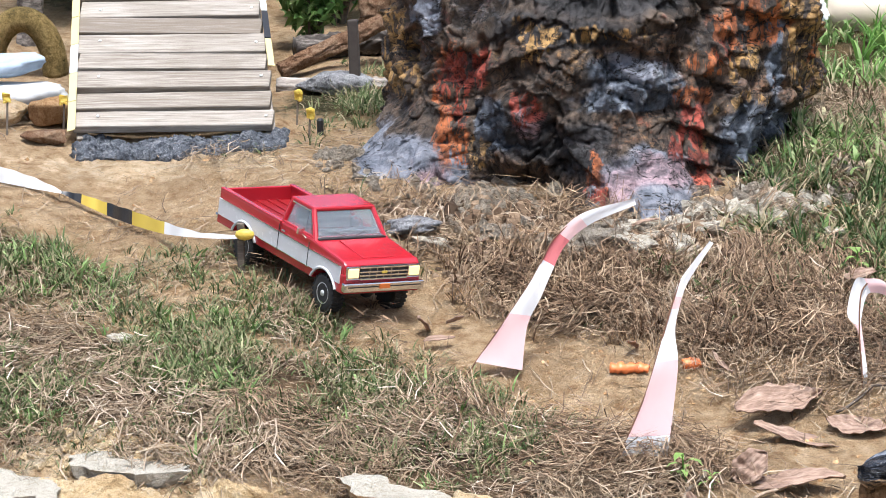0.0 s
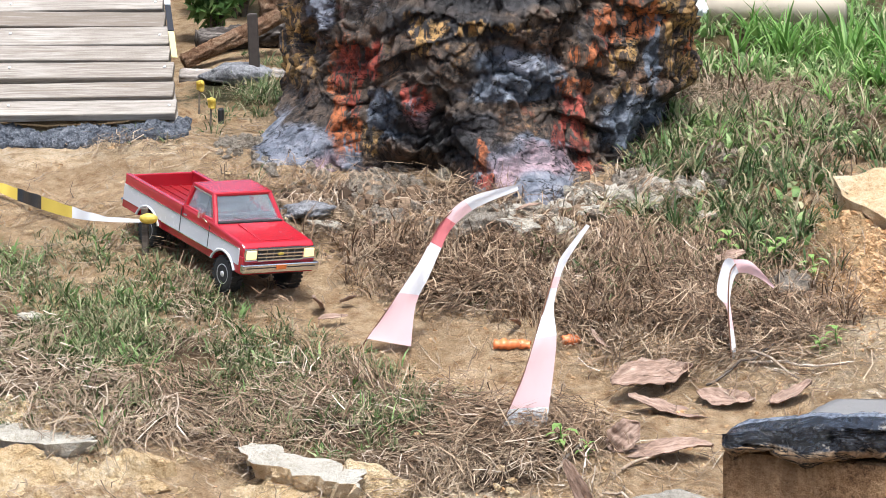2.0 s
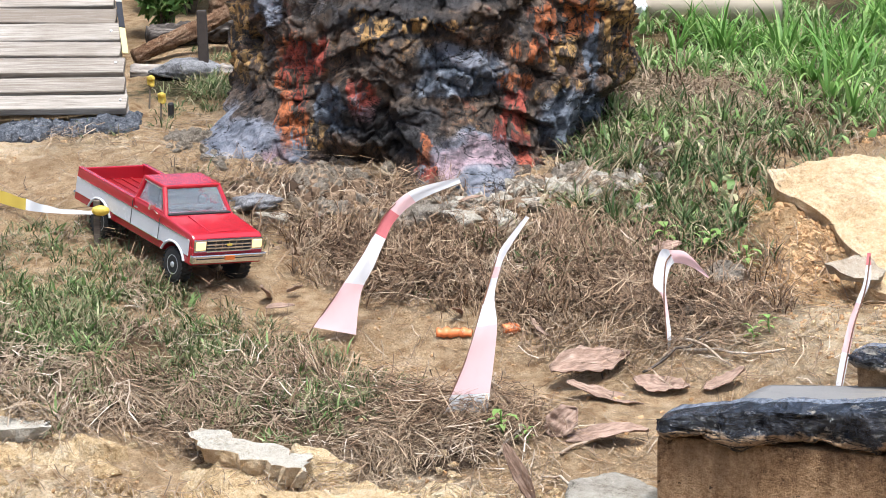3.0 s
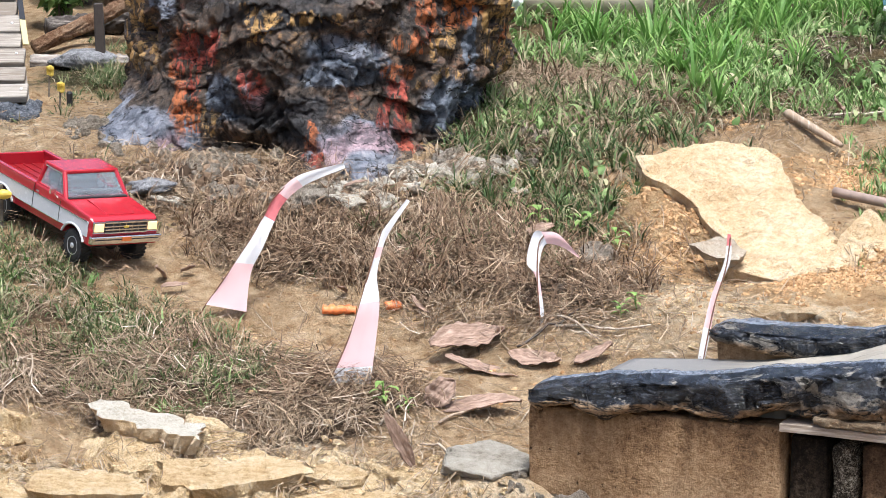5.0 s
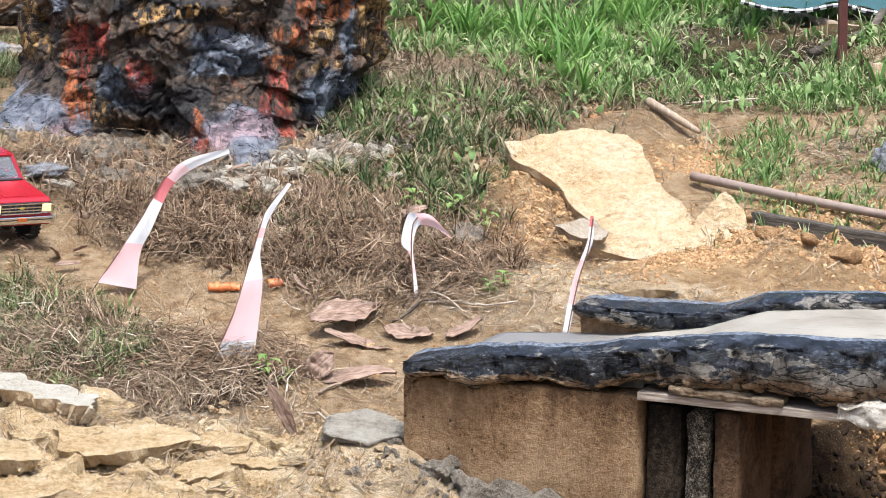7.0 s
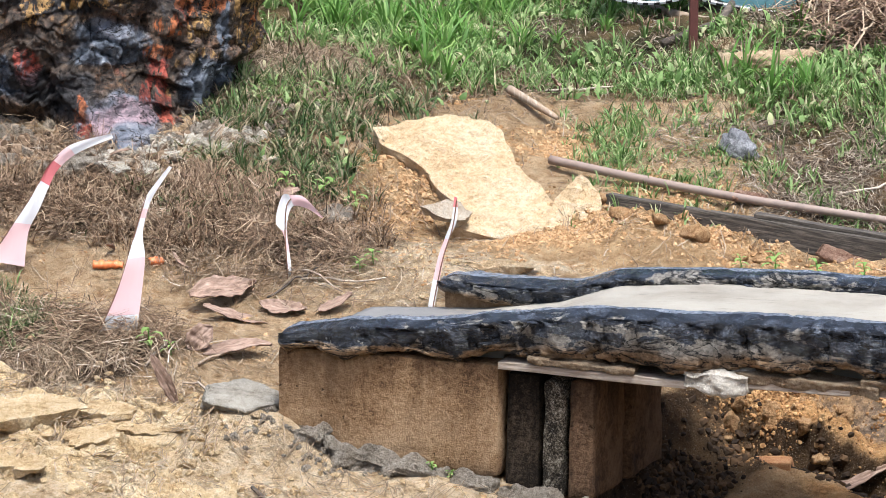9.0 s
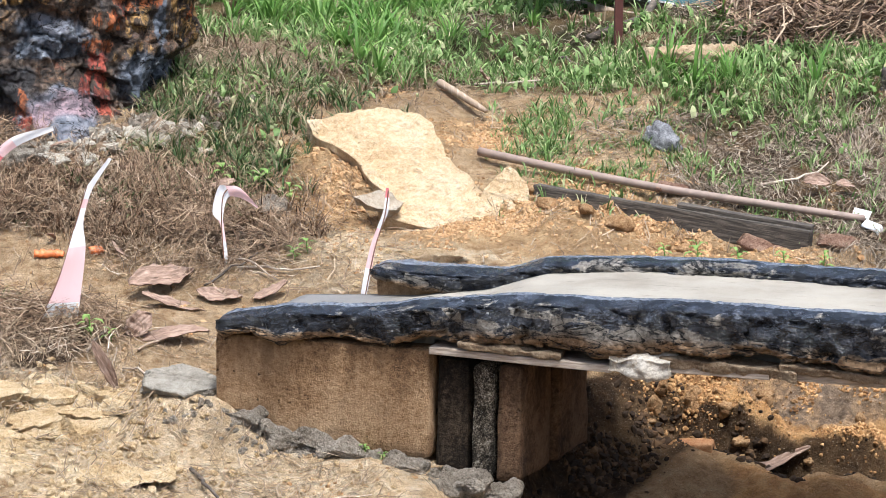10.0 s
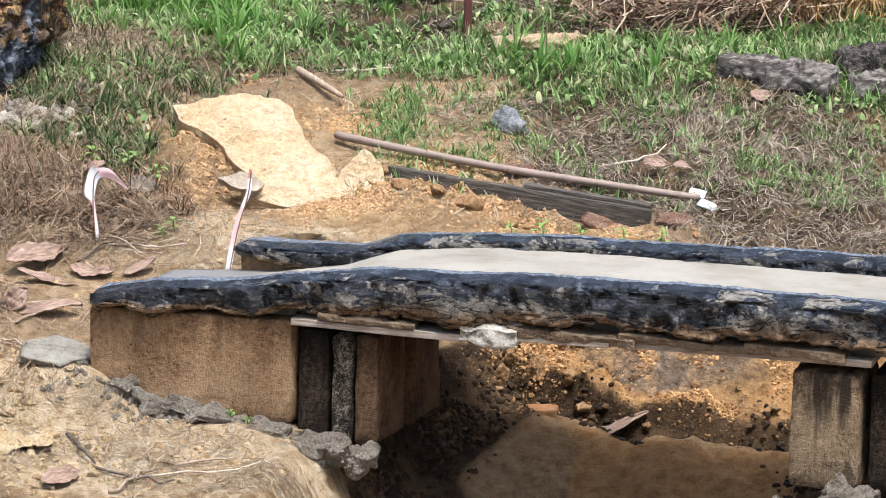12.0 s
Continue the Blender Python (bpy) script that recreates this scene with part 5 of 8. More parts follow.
    masks = {
        "black_patch": patch([(-0.42, 0.735, 0.19, 0.045), (-0.50, 0.655, 0.14, 0.03), (-0.46, 0.46, 0.06, 0.05), (-0.57, 0.49, 0.05, 0.05), (-0.15, 0.43, 0.06, 0.035)]),
        "orange": patch([(-0.14, 0.66, 0.04, 0.05), (-0.695, 0.53, 0.036, 0.12), (-0.665, 0.44, 0.016, 0.04), (-0.24, 0.61, 0.05, 0.025), (-0.20, 0.66, 0.05, 0.04), (-0.05, 0.60, 0.022, 0.03), (-0.54, 0.725, 0.06, 0.010), (-0.43, 0.43, 0.03, 0.03), (-0.27, 0.55, 0.04, 0.018)]),
        "red": patch([(-0.685, 0.56, 0.028, 0.08), (-0.64, 0.60, 0.03, 0.04), (-0.28, 0.49, 0.032, 0.055), (-0.43, 0.405, 0.02, 0.03), (-0.56, 0.53, 0.03, 0.03), (-0.22, 0.63, 0.025, 0.03), (-0.25, 0.42, 0.02, 0.03)]),
        "ochre": patch([(-0.03, 0.60, 0.07, 0.09), (-0.10, 0.68, 0.08, 0.05), (-0.19, 0.525, 0.05, 0.018), (-0.64, 0.44, 0.018, 0.04), (-0.25, 0.43, 0.012, 0.05), (-0.17, 0.62, 0.03, 0.06), (-0.55, 0.63, 0.02, 0.04), (-0.81, 0.60, 0.06, 0.09), (-0.45, 0.66, 0.12, 0.02), (-0.07, 0.64, 0.04, 0.05)]),
        "slate": patch([(-0.37, 0.595, 0.08, 0.03), (-0.17, 0.47, 0.065, 0.05), (-0.62, 0.50, 0.025, 0.05), (-0.34, 0.555, 0.05, 0.02), (-0.12, 0.60, 0.014, 0.08), (-0.42, 0.54, 0.06, 0.025)]),
        "pale": patch([(-0.81, 0.40, 0.09, 0.075), (-0.72, 0.385, 0.06, 0.065), (-0.62, 0.36, 0.06, 0.025), (-0.36, 0.37, 0.085, 0.085), (-0.32, 0.43, 0.05, 0.03), (-0.37, 0.605, 0.05, 0.014), (-0.74, 0.68, 0.03, 0.03), (-0.2, 0.36, 0.06, 0.02)]),
        "rosy": patch([(-0.74, 0.40, 0.045, 0.05), (-0.31, 0.425, 0.06, 0.035), (-0.39, 0.40, 0.03, 0.05), (-0.56, 0.51, 0.025, 0.03), (-0.62, 0.37, 0.04, 0.02)]),
    }
    for key, values in masks.items():
        layer = me.attributes.new(key, "FLOAT", "POINT")
        layer.data.foreach_set("value", np.asarray(values, np.float32))
    return tagged(new("painted_rock", me), "dark artificial rock painted with orange and red lava runs", "painted rock")


build_rock()

PLANK = wood_material("grey_plank", (0.36, 0.328, 0.285), (0.16, 0.13, 0.10), (1.5, 26, 26), 7)
YELLOW_TAPE = tape_material("yellow_tape", (0.74, 0.56, 0.10))
PALE_YELLOW = tape_material("faded_yellow_tape", (0.76, 0.68, 0.36))
BLACK_TAPE = plain_material("black_tape", (0.02, 0.02, 0.022), 0.35)
WHITE_TAPE = tape_material("white_tape", (0.84, 0.84, 0.85))
PINK_TAPE = tape_material("faded_red_tape", (0.90, 0.62, 0.62))
RED_TAPE = tape_material("red_tape", (0.70, 0.20, 0.21))


def build_ramp():
    ramp = thing("plank_ramp", "weathered grey plank ramp with gaps between the boards", "ramp", pose(-1.215, 1.70, 0.434, 0, 0, 2.5))
    slope = radians(27)
    frame_m = Matrix.Rotation(slope, 4, "X")
    rnd = random.Random(4)
    for k in range(15):
        s = 0.03 + k * 0.0625
        wide = 0.372 - 0.0035 * k
        bm = rough_box((wide + rnd.uniform(-0.006, 0.006), 0.0575 + rnd.uniform(-0.003, 0.0015), 0.016), 4, 0.0012, 12, k, 0.003)
        lift = rnd.uniform(-0.003, 0.006)
        bmesh.ops.transform(bm, matrix=frame_m @ pose(-0.012 - 0.125 * s + rnd.uniform(-0.004, 0.004), s, 0.02 + lift, rnd.uniform(-6, 3), rnd.uniform(-0.6, 0.6), rnd.uniform(-0.8, 0.8)), verts=bm.verts)
        board = part("board", bm, PLANK, ramp)
        for side in (-1, 1):
            if k % 2 == 0:
                bm = lathe([(0.0025, 0), (0.003, 0.002), (0.0015, 0.003)], 10)
                bmesh.ops.transform(bm, matrix=frame_m @ pose(side * (wide / 2 - 0.03) - 0.125 * s, s + rnd.uniform(-0.01, 0.01), 0.028 + lift), verts=bm.verts)
                part("screw", bm, STEEL, board)
    for side in (-1, 1):
        bm = rough_box((0.018, 0.94, 0.05), 3, 0.001, 12, 30 + side, 0.003)
        bmesh.ops.transform(bm, matrix=frame_m @ pose(side * 0.163 - 0.069, 0.46, -0.015, 0, 0, 7.1 + side * 1.6), verts=bm.verts)
        part("side_rail", bm, PLANK, ramp)
    for side, run in ((-1, 0.86), (1, 0.86)):
        n = 9
        for k in range(n):
            s0 = (0.03 if side < 0 else 0.24) + k * run / n
            x0 = side * (0.192 - 0.028 * s0) - 0.012 - 0.125 * s0
            bm = box((0.012 if side > 0 else 0.015, run / n * 0.98, 0.0016), (0, 0, 0))
            bmesh.ops.transform(bm, matrix=frame_m @ pose(x0, s0, 0.034, 0, 14 * side, 7.1 + side * 1.6), verts=bm.verts)
            part("tape_band", bm, (PALE_YELLOW, BLACK_TAPE if side > 0 else PALE_YELLOW, WHITE_TAPE)[k % 3], ramp, "yellow and black hazard tape")
    for x0 in (-0.24, 0.01):
        bm = box((0.03, 0.03, 0.52), (x0, 0.80, 0.16), 0.002)
        part("leg", bm, PLANK, ramp)
    return ramp


STEEL = plain_material("bright_screw", (0.80, 0.80, 0.80), 0.35, 0.3)
build_ramp()


def build_slab():
    """The broad sandstone slab that lies tilted on the soil bank."""
    outline = [(-0.220, 0.135), (-0.170, 0.141), (-0.108, 0.163), (-0.025, 0.167), (0.030, 0.141), (0.072, 0.083), (0.094, 0.009), (0.139, -0.040), (0.162, -0.083), (0.183, -0.128),
               (0.159, -0.191), (0.072, -0.220), (-0.002, -0.204), (-0.060, -0.168), (-0.048, -0.113), (-0.080, -0.068), (-0.111, 0.0), (-0.154, 0.045), (-0.201, 0.078)]
    pts = curve_through(outline + outline[:1], 120)[:-1]
    bm = bmesh.new()
    vs = [bm.verts.new((p[0], p[1], 0)) for p in pts]
    f = bm.faces.new(vs)
    out = bmesh.ops.extrude_face_region(bm, geom=[f])
    bmesh.ops.translate(bm, vec=(0, 0, 0.045), verts=[g for g in out["geom"] if isinstance(g, bmesh.types.BMVert)])
    bmesh.ops.recalc_face_normals(bm, faces=bm.faces)
    bmesh.ops.triangulate(bm, faces=[f for f in bm.faces if len(f.verts) > 4])
    for _ in range(4):
        long = [e for e in bm.edges if e.calc_length() > 0.014]
        bmesh.ops.subdivide_edges(bm, edges=long, cuts=1)
        bmesh.ops.triangulate(bm, faces=[f for f in bm.faces if len(f.verts) > 4])
    bm.normal_update()
    for v in bm.verts:
        q = v.co.copy()
        crack = abs(noise.noise(Vector((q.x * 7 + 3, q.y * 12, 0))))
        v.co += v.normal * (0.007 * noise.fractal(q * 34, 1, 2.1, 5) + 0.010 * noise.noise(q * 9) - 0.004 * max(0, 1 - crack / 0.05))
    return bm


slab = tagged(part("sandstone_slab", build_slab(), SLAB_STONE, None, smooth_faces=False), "broad ochre sandstone slab lying on loose soil", "rock slab")
slab.matrix_world = pose(0.42, 1.10, 0.345, 33, 0, 0) @ pose(0, 0, -0.045)
bm = prism([tuple(q) for q in curve_through([(-0.033, 0.015), (-0.007, 0.040), (0.017, 0.064), (0.038, 0.049), (0.061, 0.019), (0.055, -0.028), (0.013, -0.066), (-0.020, -0.081), (-0.049, -0.066), (-0.052, -0.029), (-0.033, 0.015)], 41)[:-1]], -0.045, 0.0, 0, "z")
bmesh.ops.triangulate(bm, faces=[f for f in bm.faces if len(f.verts) > 4])
for _ in range(3):
    bmesh.ops.subdivide_edges(bm, edges=[e for e in bm.edges if e.calc_length() > 0.009], cuts=1)
    bmesh.ops.triangulate(bm, faces=[f for f in bm.faces if len(f.verts) > 4])
bm.normal_update()
for v in bm.verts:
    v.co += v.normal * (0.006 * noise.fractal(v.co * 38, 1, 2.1, 5) + 0.008 * noise.noise(v.co * 15))
tip = tagged(part("sandstone_piece", bm, SLAB_STONE, None), "upright pointed piece of ochre sandstone", "rock")
tip.matrix_world = pose(0.62, 0.99, 0.29, 50, 0, 0)
# ---------------------------------------------------------------- the model pickup truck
RED = plain_material("red_enamel", (0.38, 0.014, 0.024), 0.14, wear=0.2, Coat_Weight=0.6, Coat_Roughness=0.08)
WHITE_PAINT = plain_material("white_enamel", (0.58, 0.58, 0.60), 0.25, wear=0.12)
# Body red darkened, so the shade inside the bed is in the colour.
BED_RED = plain_material("bed_red", (0.22, 0.010, 0.013), 0.35, wear=0.3)
RUBBER = plain_material("dusty_rubber", (0.022, 0.021, 0.020), 0.75, wear=0.3, scale=60)
CHROME = plain_material("chrome", (0.78, 0.78, 0.78), 0.14, 1.0, wear=0.15)
SILVER = plain_material("silver_rim", (0.62, 0.62, 0.62), 0.3, 0.4, wear=0.3)
BLACK_PLASTIC = plain_material("black_plastic", (0.015, 0.015, 0.016), 0.5)
DARK_GLASS = plain_material("window_glass", (0.80, 0.86, 0.90), 0.04, wear=0.15, Transmission_Weight=0.93, IOR=1.45, Coat_Weight=0.5)
SEAT_GREY = plain_material("grey_seat_cloth", (0.14, 0.135, 0.13), 0.8)
ORANGE = plain_material("orange_plate", (0.62, 0.16, 0.03), 0.5)
LAMP = plain_material("headlamp", (0.80, 0.62, 0.24), 0.3, Emission_Color=(1.0, 0.66, 0.22, 1), Emission_Strength=0.5)



def arched(x0, x1, low, high, wheels, radius, hub):
    """A side outline with a round arch cut over each wheel."""
    pts = [(x0, high), (x0, low)]
    for c in wheels:
        reach = math.sqrt(max(radius ** 2 - (low - hub) ** 2, 0))
        start = math.atan2(low - hub, -reach)
        stop = math.atan2(low - hub, reach)
        if c - reach < x0 or c + reach > x1:
            continue
        for k in range(13):
            a = start + (stop - start) * k / 12
            pts.append((c + radius * math.cos(a), hub + radius * math.sin(a)))
    return pts + [(x1, low), (x1, high)]


def build_truck():
    truck = thing("model_pickup_truck", "red and white toy pickup truck with glowing headlamps", "toy truck", TRUCK)
    front, rear, hub, half = 0.130, -0.130, 0.031, 0.073
    nose, tail, low = 0.190, -0.224, 0.047
    # body: lower tub, nose, bed walls
    body = part("body", prism(arched(tail, nose, low, 0.079, (rear, front), 0.040, hub), -half, half, 0.002), RED, truck, "glossy red enamel body")
    bm = prism([(-0.022, 0.076), (nose, 0.076), (nose - 0.003, 0.095), (nose - 0.012, 0.1005), (0.086, 0.108), (0.080, 0.109), (-0.022, 0.109)], -half + 0.001, half - 0.001, 0.004)
    part("hood", bm, RED, truck)
    bm = prism([(0.095, 0.107), (nose - 0.018, 0.1005), (nose - 0.018, 0.1025), (0.095, 0.1095)], -0.030, 0.030, 0.001)
    part("hood_bulge", bm, RED, truck)
    for side in (-1, 1):
        bm = box((0.200, 0.008, 0.030), (-0.122, side * (half - 0.004), 0.091), 0.002)
        wall = part("bed_side", bm, RED, truck)
        part("rail", box((0.200, 0.010, 0.004), (-0.122, side * (half - 0.005), 0.107), 0.0015), RED, wall)
        # white side stripe following the arches
        bm = prism(arched(tail + 0.004, nose - 0.012, 0.062, 0.091, (rear, front), 0.043, hub), side * half, side * (half + 0.0016), 0.0004)
        stripe = part("side_stripe", bm, WHITE_PAINT, truck, "white painted side stripe")
        for c in (rear, front):
            arc = [(c + 0.0425 * math.cos(a), hub + 0.0425 * math.sin(a)) for a in np.linspace(0.45, math.pi - 0.45, 14)]
            part("arch_trim", tube([(px, side * (half + 0.002), pz) for px, pz in arc], 0.0024, 6), WHITE_PAINT, stripe)
        for z0 in (0.0615, 0.0915):
            part("trim_strip", box((nose - tail - 0.03 if z0 > 0.08 else 0.165, 0.0012, 0.0012), (-0.017 if z0 > 0.08 else 0.0, side * (half + 0.0018), z0)), CHROME, stripe)
        part("door_gap", box((0.0010, 0.0012, 0.040), (0.076, side * (half + 0.0019), 0.082)), BLACK_PLASTIC, body)
        part("door_gap", box((0.0014, 0.0012, 0.046), (-0.020, side * (half + 0.0019), 0.082)), BLACK_PLASTIC, body)
        part("door_handle", box((0.010, 0.003, 0.003), (-0.006, side * (half + 0.002), 0.097), 0.001), CHROME, body)
        arm = part("mirror", box((0.004, 0.014, 0.011), (0.060, side * (half + 0.011), 0.117), 0.002), CHROME, truck, "chrome wing mirror")
        part("mirror_arm", tube([(0.060, side * (half - 0.002), 0.104), (0.060, side * (half + 0.008), 0.113)], 0.0015, 6), CHROME, arm)
        part("tail_lamp", box((0.003, 0.010, 0.018), (tail - 0.001, side * 0.060, 0.086), 0.001), RED_LENS, truck)
    part("tailgate", box((0.006, 2 * half - 0.004, 0.036), (tail + 0.003, 0, 0.0885), 0.002), RED, truck)
    part("bed_floor", box((0.196, 2 * half - 0.016, 0.003), (-0.122, 0, 0.081)), BED_RED, truck)
    for k in range(5):
        part("floor_rib", box((0.19, 0.006, 0.0025), (-0.122, -0.04 + k * 0.02, 0.0835), 0.001), BED_RED, truck)
    part("bed_front", box((0.004, 2 * half - 0.01, 0.028), (-0.024, 0, 0.094), 0.001), RED, truck)
    # cab: roof on pillars, glass all round, a bench and a wheel inside
    bw, rw, zb, zt = 0.068, 0.057, 0.107, 0.149
    low_ring = [(0.083, -bw), (0.083, bw), (-0.020, bw), (-0.020, -bw)]
    top_ring = [(0.050, -rw), (0.050, rw), (-0.013, rw), (-0.013, -rw)]
    cab = part("cab", box((0.072, 2 * rw + 0.006, 0.007), (0.0185, 0, zt + 0.0005), 0.0032, 3), RED, truck, "glossy red cab roof")
    for (x0, y0), (x1, y1) in zip(low_ring, top_ring):
        part("pillar", tube([(x0, y0 * 0.985, zb - 0.002), (x1, y1 * 0.985, zt)], 0.0048, 8), RED, cab)
    for side in (-1, 1):
        part("door_sill", box((0.106, 0.006, 0.006), (0.030, side * (bw - 0.001), zb + 0.002), 0.002), RED, cab)
        part("gutter", box((0.070, 0.003, 0.003), (0.0185, side * (rw + 0.002), zt - 0.003), 0.001), CHROME, cab)
    part("rear_panel", box((0.005, 2 * bw - 0.006, 0.014), (-0.0195, 0, zb + 0.006), 0.0015), RED, cab)
    part("cowl", box((0.010, 2 * bw - 0.006, 0.004), (0.085, 0, zb + 0.0015), 0.0015), BLACK_PLASTIC, cab)
    part("bench_seat", box((0.030, 0.104, 0.010), (0.012, 0, zb + 0.006), 0.003), SEAT_GREY, truck, "grey bench seat")
    part("bench_back", box((0.009, 0.104, 0.026), (-0.006, 0, zb + 0.016), 0.003, 2, Matrix.Rotation(radians(-10), 4, "Y")), SEAT_GREY, truck)
    part("dashboard", box((0.014, 0.116, 0.012), (0.066, 0, zb + 0.005), 0.003), BLACK_PLASTIC, truck)
    ring = [(0.052 - 0.004 * math.sin(t), 0.028 + 0.011 * math.cos(t), zb + 0.017 + 0.010 * math.sin(t)) for t in np.linspace(0, 2 * math.pi, 19)]
    part("steering_wheel", tube(ring, 0.0012, 6), BLACK_PLASTIC, truck)
    def pane(corners, name, inset, push, material):
        vs = [Vector(c) for c in corners]
        mid = sum(vs, Vector()) / 4
        n = (vs[1] - vs[0]).cross(vs[2] - vs[0]).normalized()
        if n.dot(mid - Vector((0.03, 0, 0.125))) < 0:
            n = -n
        bm = bmesh.new()
        inner = [mid + (v - mid) * inset for v in vs]
        f = bm.faces.new([bm.verts.new(v + n * push) for v in inner])
        out = bmesh.ops.extrude_face_region(bm, geom=[f])
        bmesh.ops.translate(bm, vec=n * 0.0012, verts=[g for g in out["geom"] if isinstance(g, bmesh.types.BMVert)])
        bmesh.ops.recalc_face_normals(bm, faces=bm.faces)
        ob = part(name, bm, material, truck)
        ob.visible_shadow = False
        return ob
    wind = [(0.083, -bw, zb), (0.083, bw, zb), (0.050, rw, zt), (0.050, -rw, zt)]
    pane(wind, "windshield", 0.95, 0.0, DARK_GLASS)
    back = [(-0.020, -bw, zb), (-0.020, bw, zb), (-0.012, rw, zt), (-0.012, -rw, zt)]
    pane(back, "rear_window", 0.92, 0.0, DARK_GLASS)
    for side in (-1, 1):
        quad = [(0.070, side * (bw - 0.0003), zb + 0.003), (-0.010, side * (bw - 0.0003), zb + 0.003), (-0.004, side * (rw + 0.001), zt - 0.003), (0.046, side * (rw + 0.001), zt - 0.003)]
        pane(quad, "side_window", 0.98, 0.0, DARK_GLASS)
        part("vent_bar", tube([(0.050, side * (bw - 0.001), zb + 0.003), (0.041, side * (rw + 0.001), zt - 0.003)], 0.0012, 6), BLACK_PLASTIC, truck)
    for k in (-1, 1):
        part("wiper", tube([(0.082, k * 0.006, zb + 0.003), (0.077, k * 0.030, zb + 0.010)], 0.0009, 5), BLACK_PLASTIC, truck)
    # nose: grille, lamps, bumper
    grille = part("grille", box((0.005, 0.090, 0.023), (nose + 0.001, 0, 0.083), 0.001), BLACK_PLASTIC, truck)
    for z0 in (0.0730, 0.0790, 0.0850, 0.0925):
        part("grille_bar", box((0.004, 0.092, 0.0028), (nose + 0.003, 0, z0), 0.0005), CHROME, grille)
    for y0 in (-0.028, -0.014, 0.0, 0.014, 0.028):
        part("grille_bar", box((0.003, 0.0012, 0.019), (nose + 0.0025, y0, 0.083)), CHROME, grille)
    part("badge", box((0.002, 0.010, 0.0045), (nose + 0.0055, 0, 0.084), 0.001), YELLOW_TAPE, grille)
    for side in (-1, 1):
        bezel = part("lamp_bezel", box((0.006, 0.024, 0.022), (nose + 0.0005, side * 0.0585, 0.083), 0.0015), CHROME, truck)
        part("headlight", box((0.004, 0.019, 0.015), (nose + 0.0035, side * 0.0585, 0.0835), 0.0015), LAMP, bezel, "glowing warm yellow headlight")
    part("front_bumper", box((0.011, 0.154, 0.015), (nose + 0.005, 0, 0.060), 0.003, 3), CHROME, truck, "chrome bumper")
    part("bumper_groove", box((0.002, 0.140, 0.002), (nose + 0.0096, 0, 0.0615)), BLACK_PLASTIC, truck)
    part("front_plate", box((0.002, 0.020, 0.008), (nose + 0.0112, 0, 0.062), 0.0005), ORANGE, truck, "orange front plate")
    part("rear_bumper", box((0.010, 0.144, 0.010), (tail - 0.005, 0, 0.056), 0.003), CHROME, truck)
    # underside and wheels
    part("chassis", box((0.36, 0.050, 0.018), (-0.01, 0, 0.048), 0.003), BLACK_PLASTIC, truck)
    for c in (front, rear):
        part("axle", tube([(c, -0.05, hub), (c, 0.05, hub)], 0.006, 8), BLACK_PLASTIC, truck)
        part("axle_box", boulder_bm((0.014, 0.013, 0.012), (c, 0.012, hub)), BLACK_PLASTIC, truck)
        part("arch_lining", box((0.07, 0.118, 0.004), (c, 0, 0.0745)), BLACK_PLASTIC, truck)
        for side in (-1, 1):
            wheel = new("wheel")
            wheel.empty_display_size = 0.02
            attach(wheel, truck)
            wheel.matrix_local = pose(c, side * 0.061, hub)
            bm = lathe([(0.017, -0.011), (0.027, -0.0125), (0.0305, -0.010), (0.031, -0.004), (0.031, 0.004), (0.0305, 0.010), (0.027, 0.0125), (0.017, 0.011)], 36, "y")
            part("tyre", bm, RUBBER, wheel, "black treaded rubber tyre", True)
            for k in range(24):
                a = 2 * math.pi * k / 24
                for row, shift in ((-0.0065, 0), (0.0065, 0.13)):
                    bm = box((0.0046, 0.0105, 0.0030))
                    bmesh.ops.transform(bm, matrix=Matrix.Rotation(a + shift, 4, "Y") @ pose(0, row, 0.0312, 0, 0, 16 if row > 0 else -16), verts=bm.verts)
                    if not k and row < 0:
                        merged = bm
                    else:
                        tmp = bpy.data.meshes.new("tmp")
                        bm.to_mesh(tmp); bm.free()
                        merged.from_mesh(tmp)
                        bpy.data.meshes.remove(tmp)
            part("tread", merged, RUBBER, wheel)
            s = side
            bm = lathe([(0.0005, s * 0.0125), (0.005, s * 0.0125), (0.0055, s * 0.0090), (0.012, s * 0.0070), (0.0155, s * 0.0105), (0.0175, s * 0.0118), (0.0180, s * 0.008)], 30, "y")
            rim = part("rim", bm, SILVER, wheel, "dusty chrome wheel rim", True)
            for k in range(6):
                a = math.pi * k / 3
                bm = lathe([(0.0022, s * 0.0076), (0.0022, s * 0.0092)], 8, "y")
                bmesh.ops.translate(bm, vec=(0.009 * math.cos(a), 0, 0.009 * math.sin(a)), verts=bm.verts)
                part("rim_hole", bm, BLACK_PLASTIC, wheel)
    return truck


def boulder_bm(size, at):
    bm = bmesh.new()
    bmesh.ops.create_icosphere(bm, subdivisions=2, radius=1)
    bmesh.ops.scale(bm, vec=size, verts=bm.verts)
    bmesh.ops.translate(bm, vec=at, verts=bm.verts)
    return bm


RED_LENS = plain_material("red_lens", (0.35, 0.01, 0.01), 0.2)
build_truck()

# ---------------------------------------------------------------- marker flags


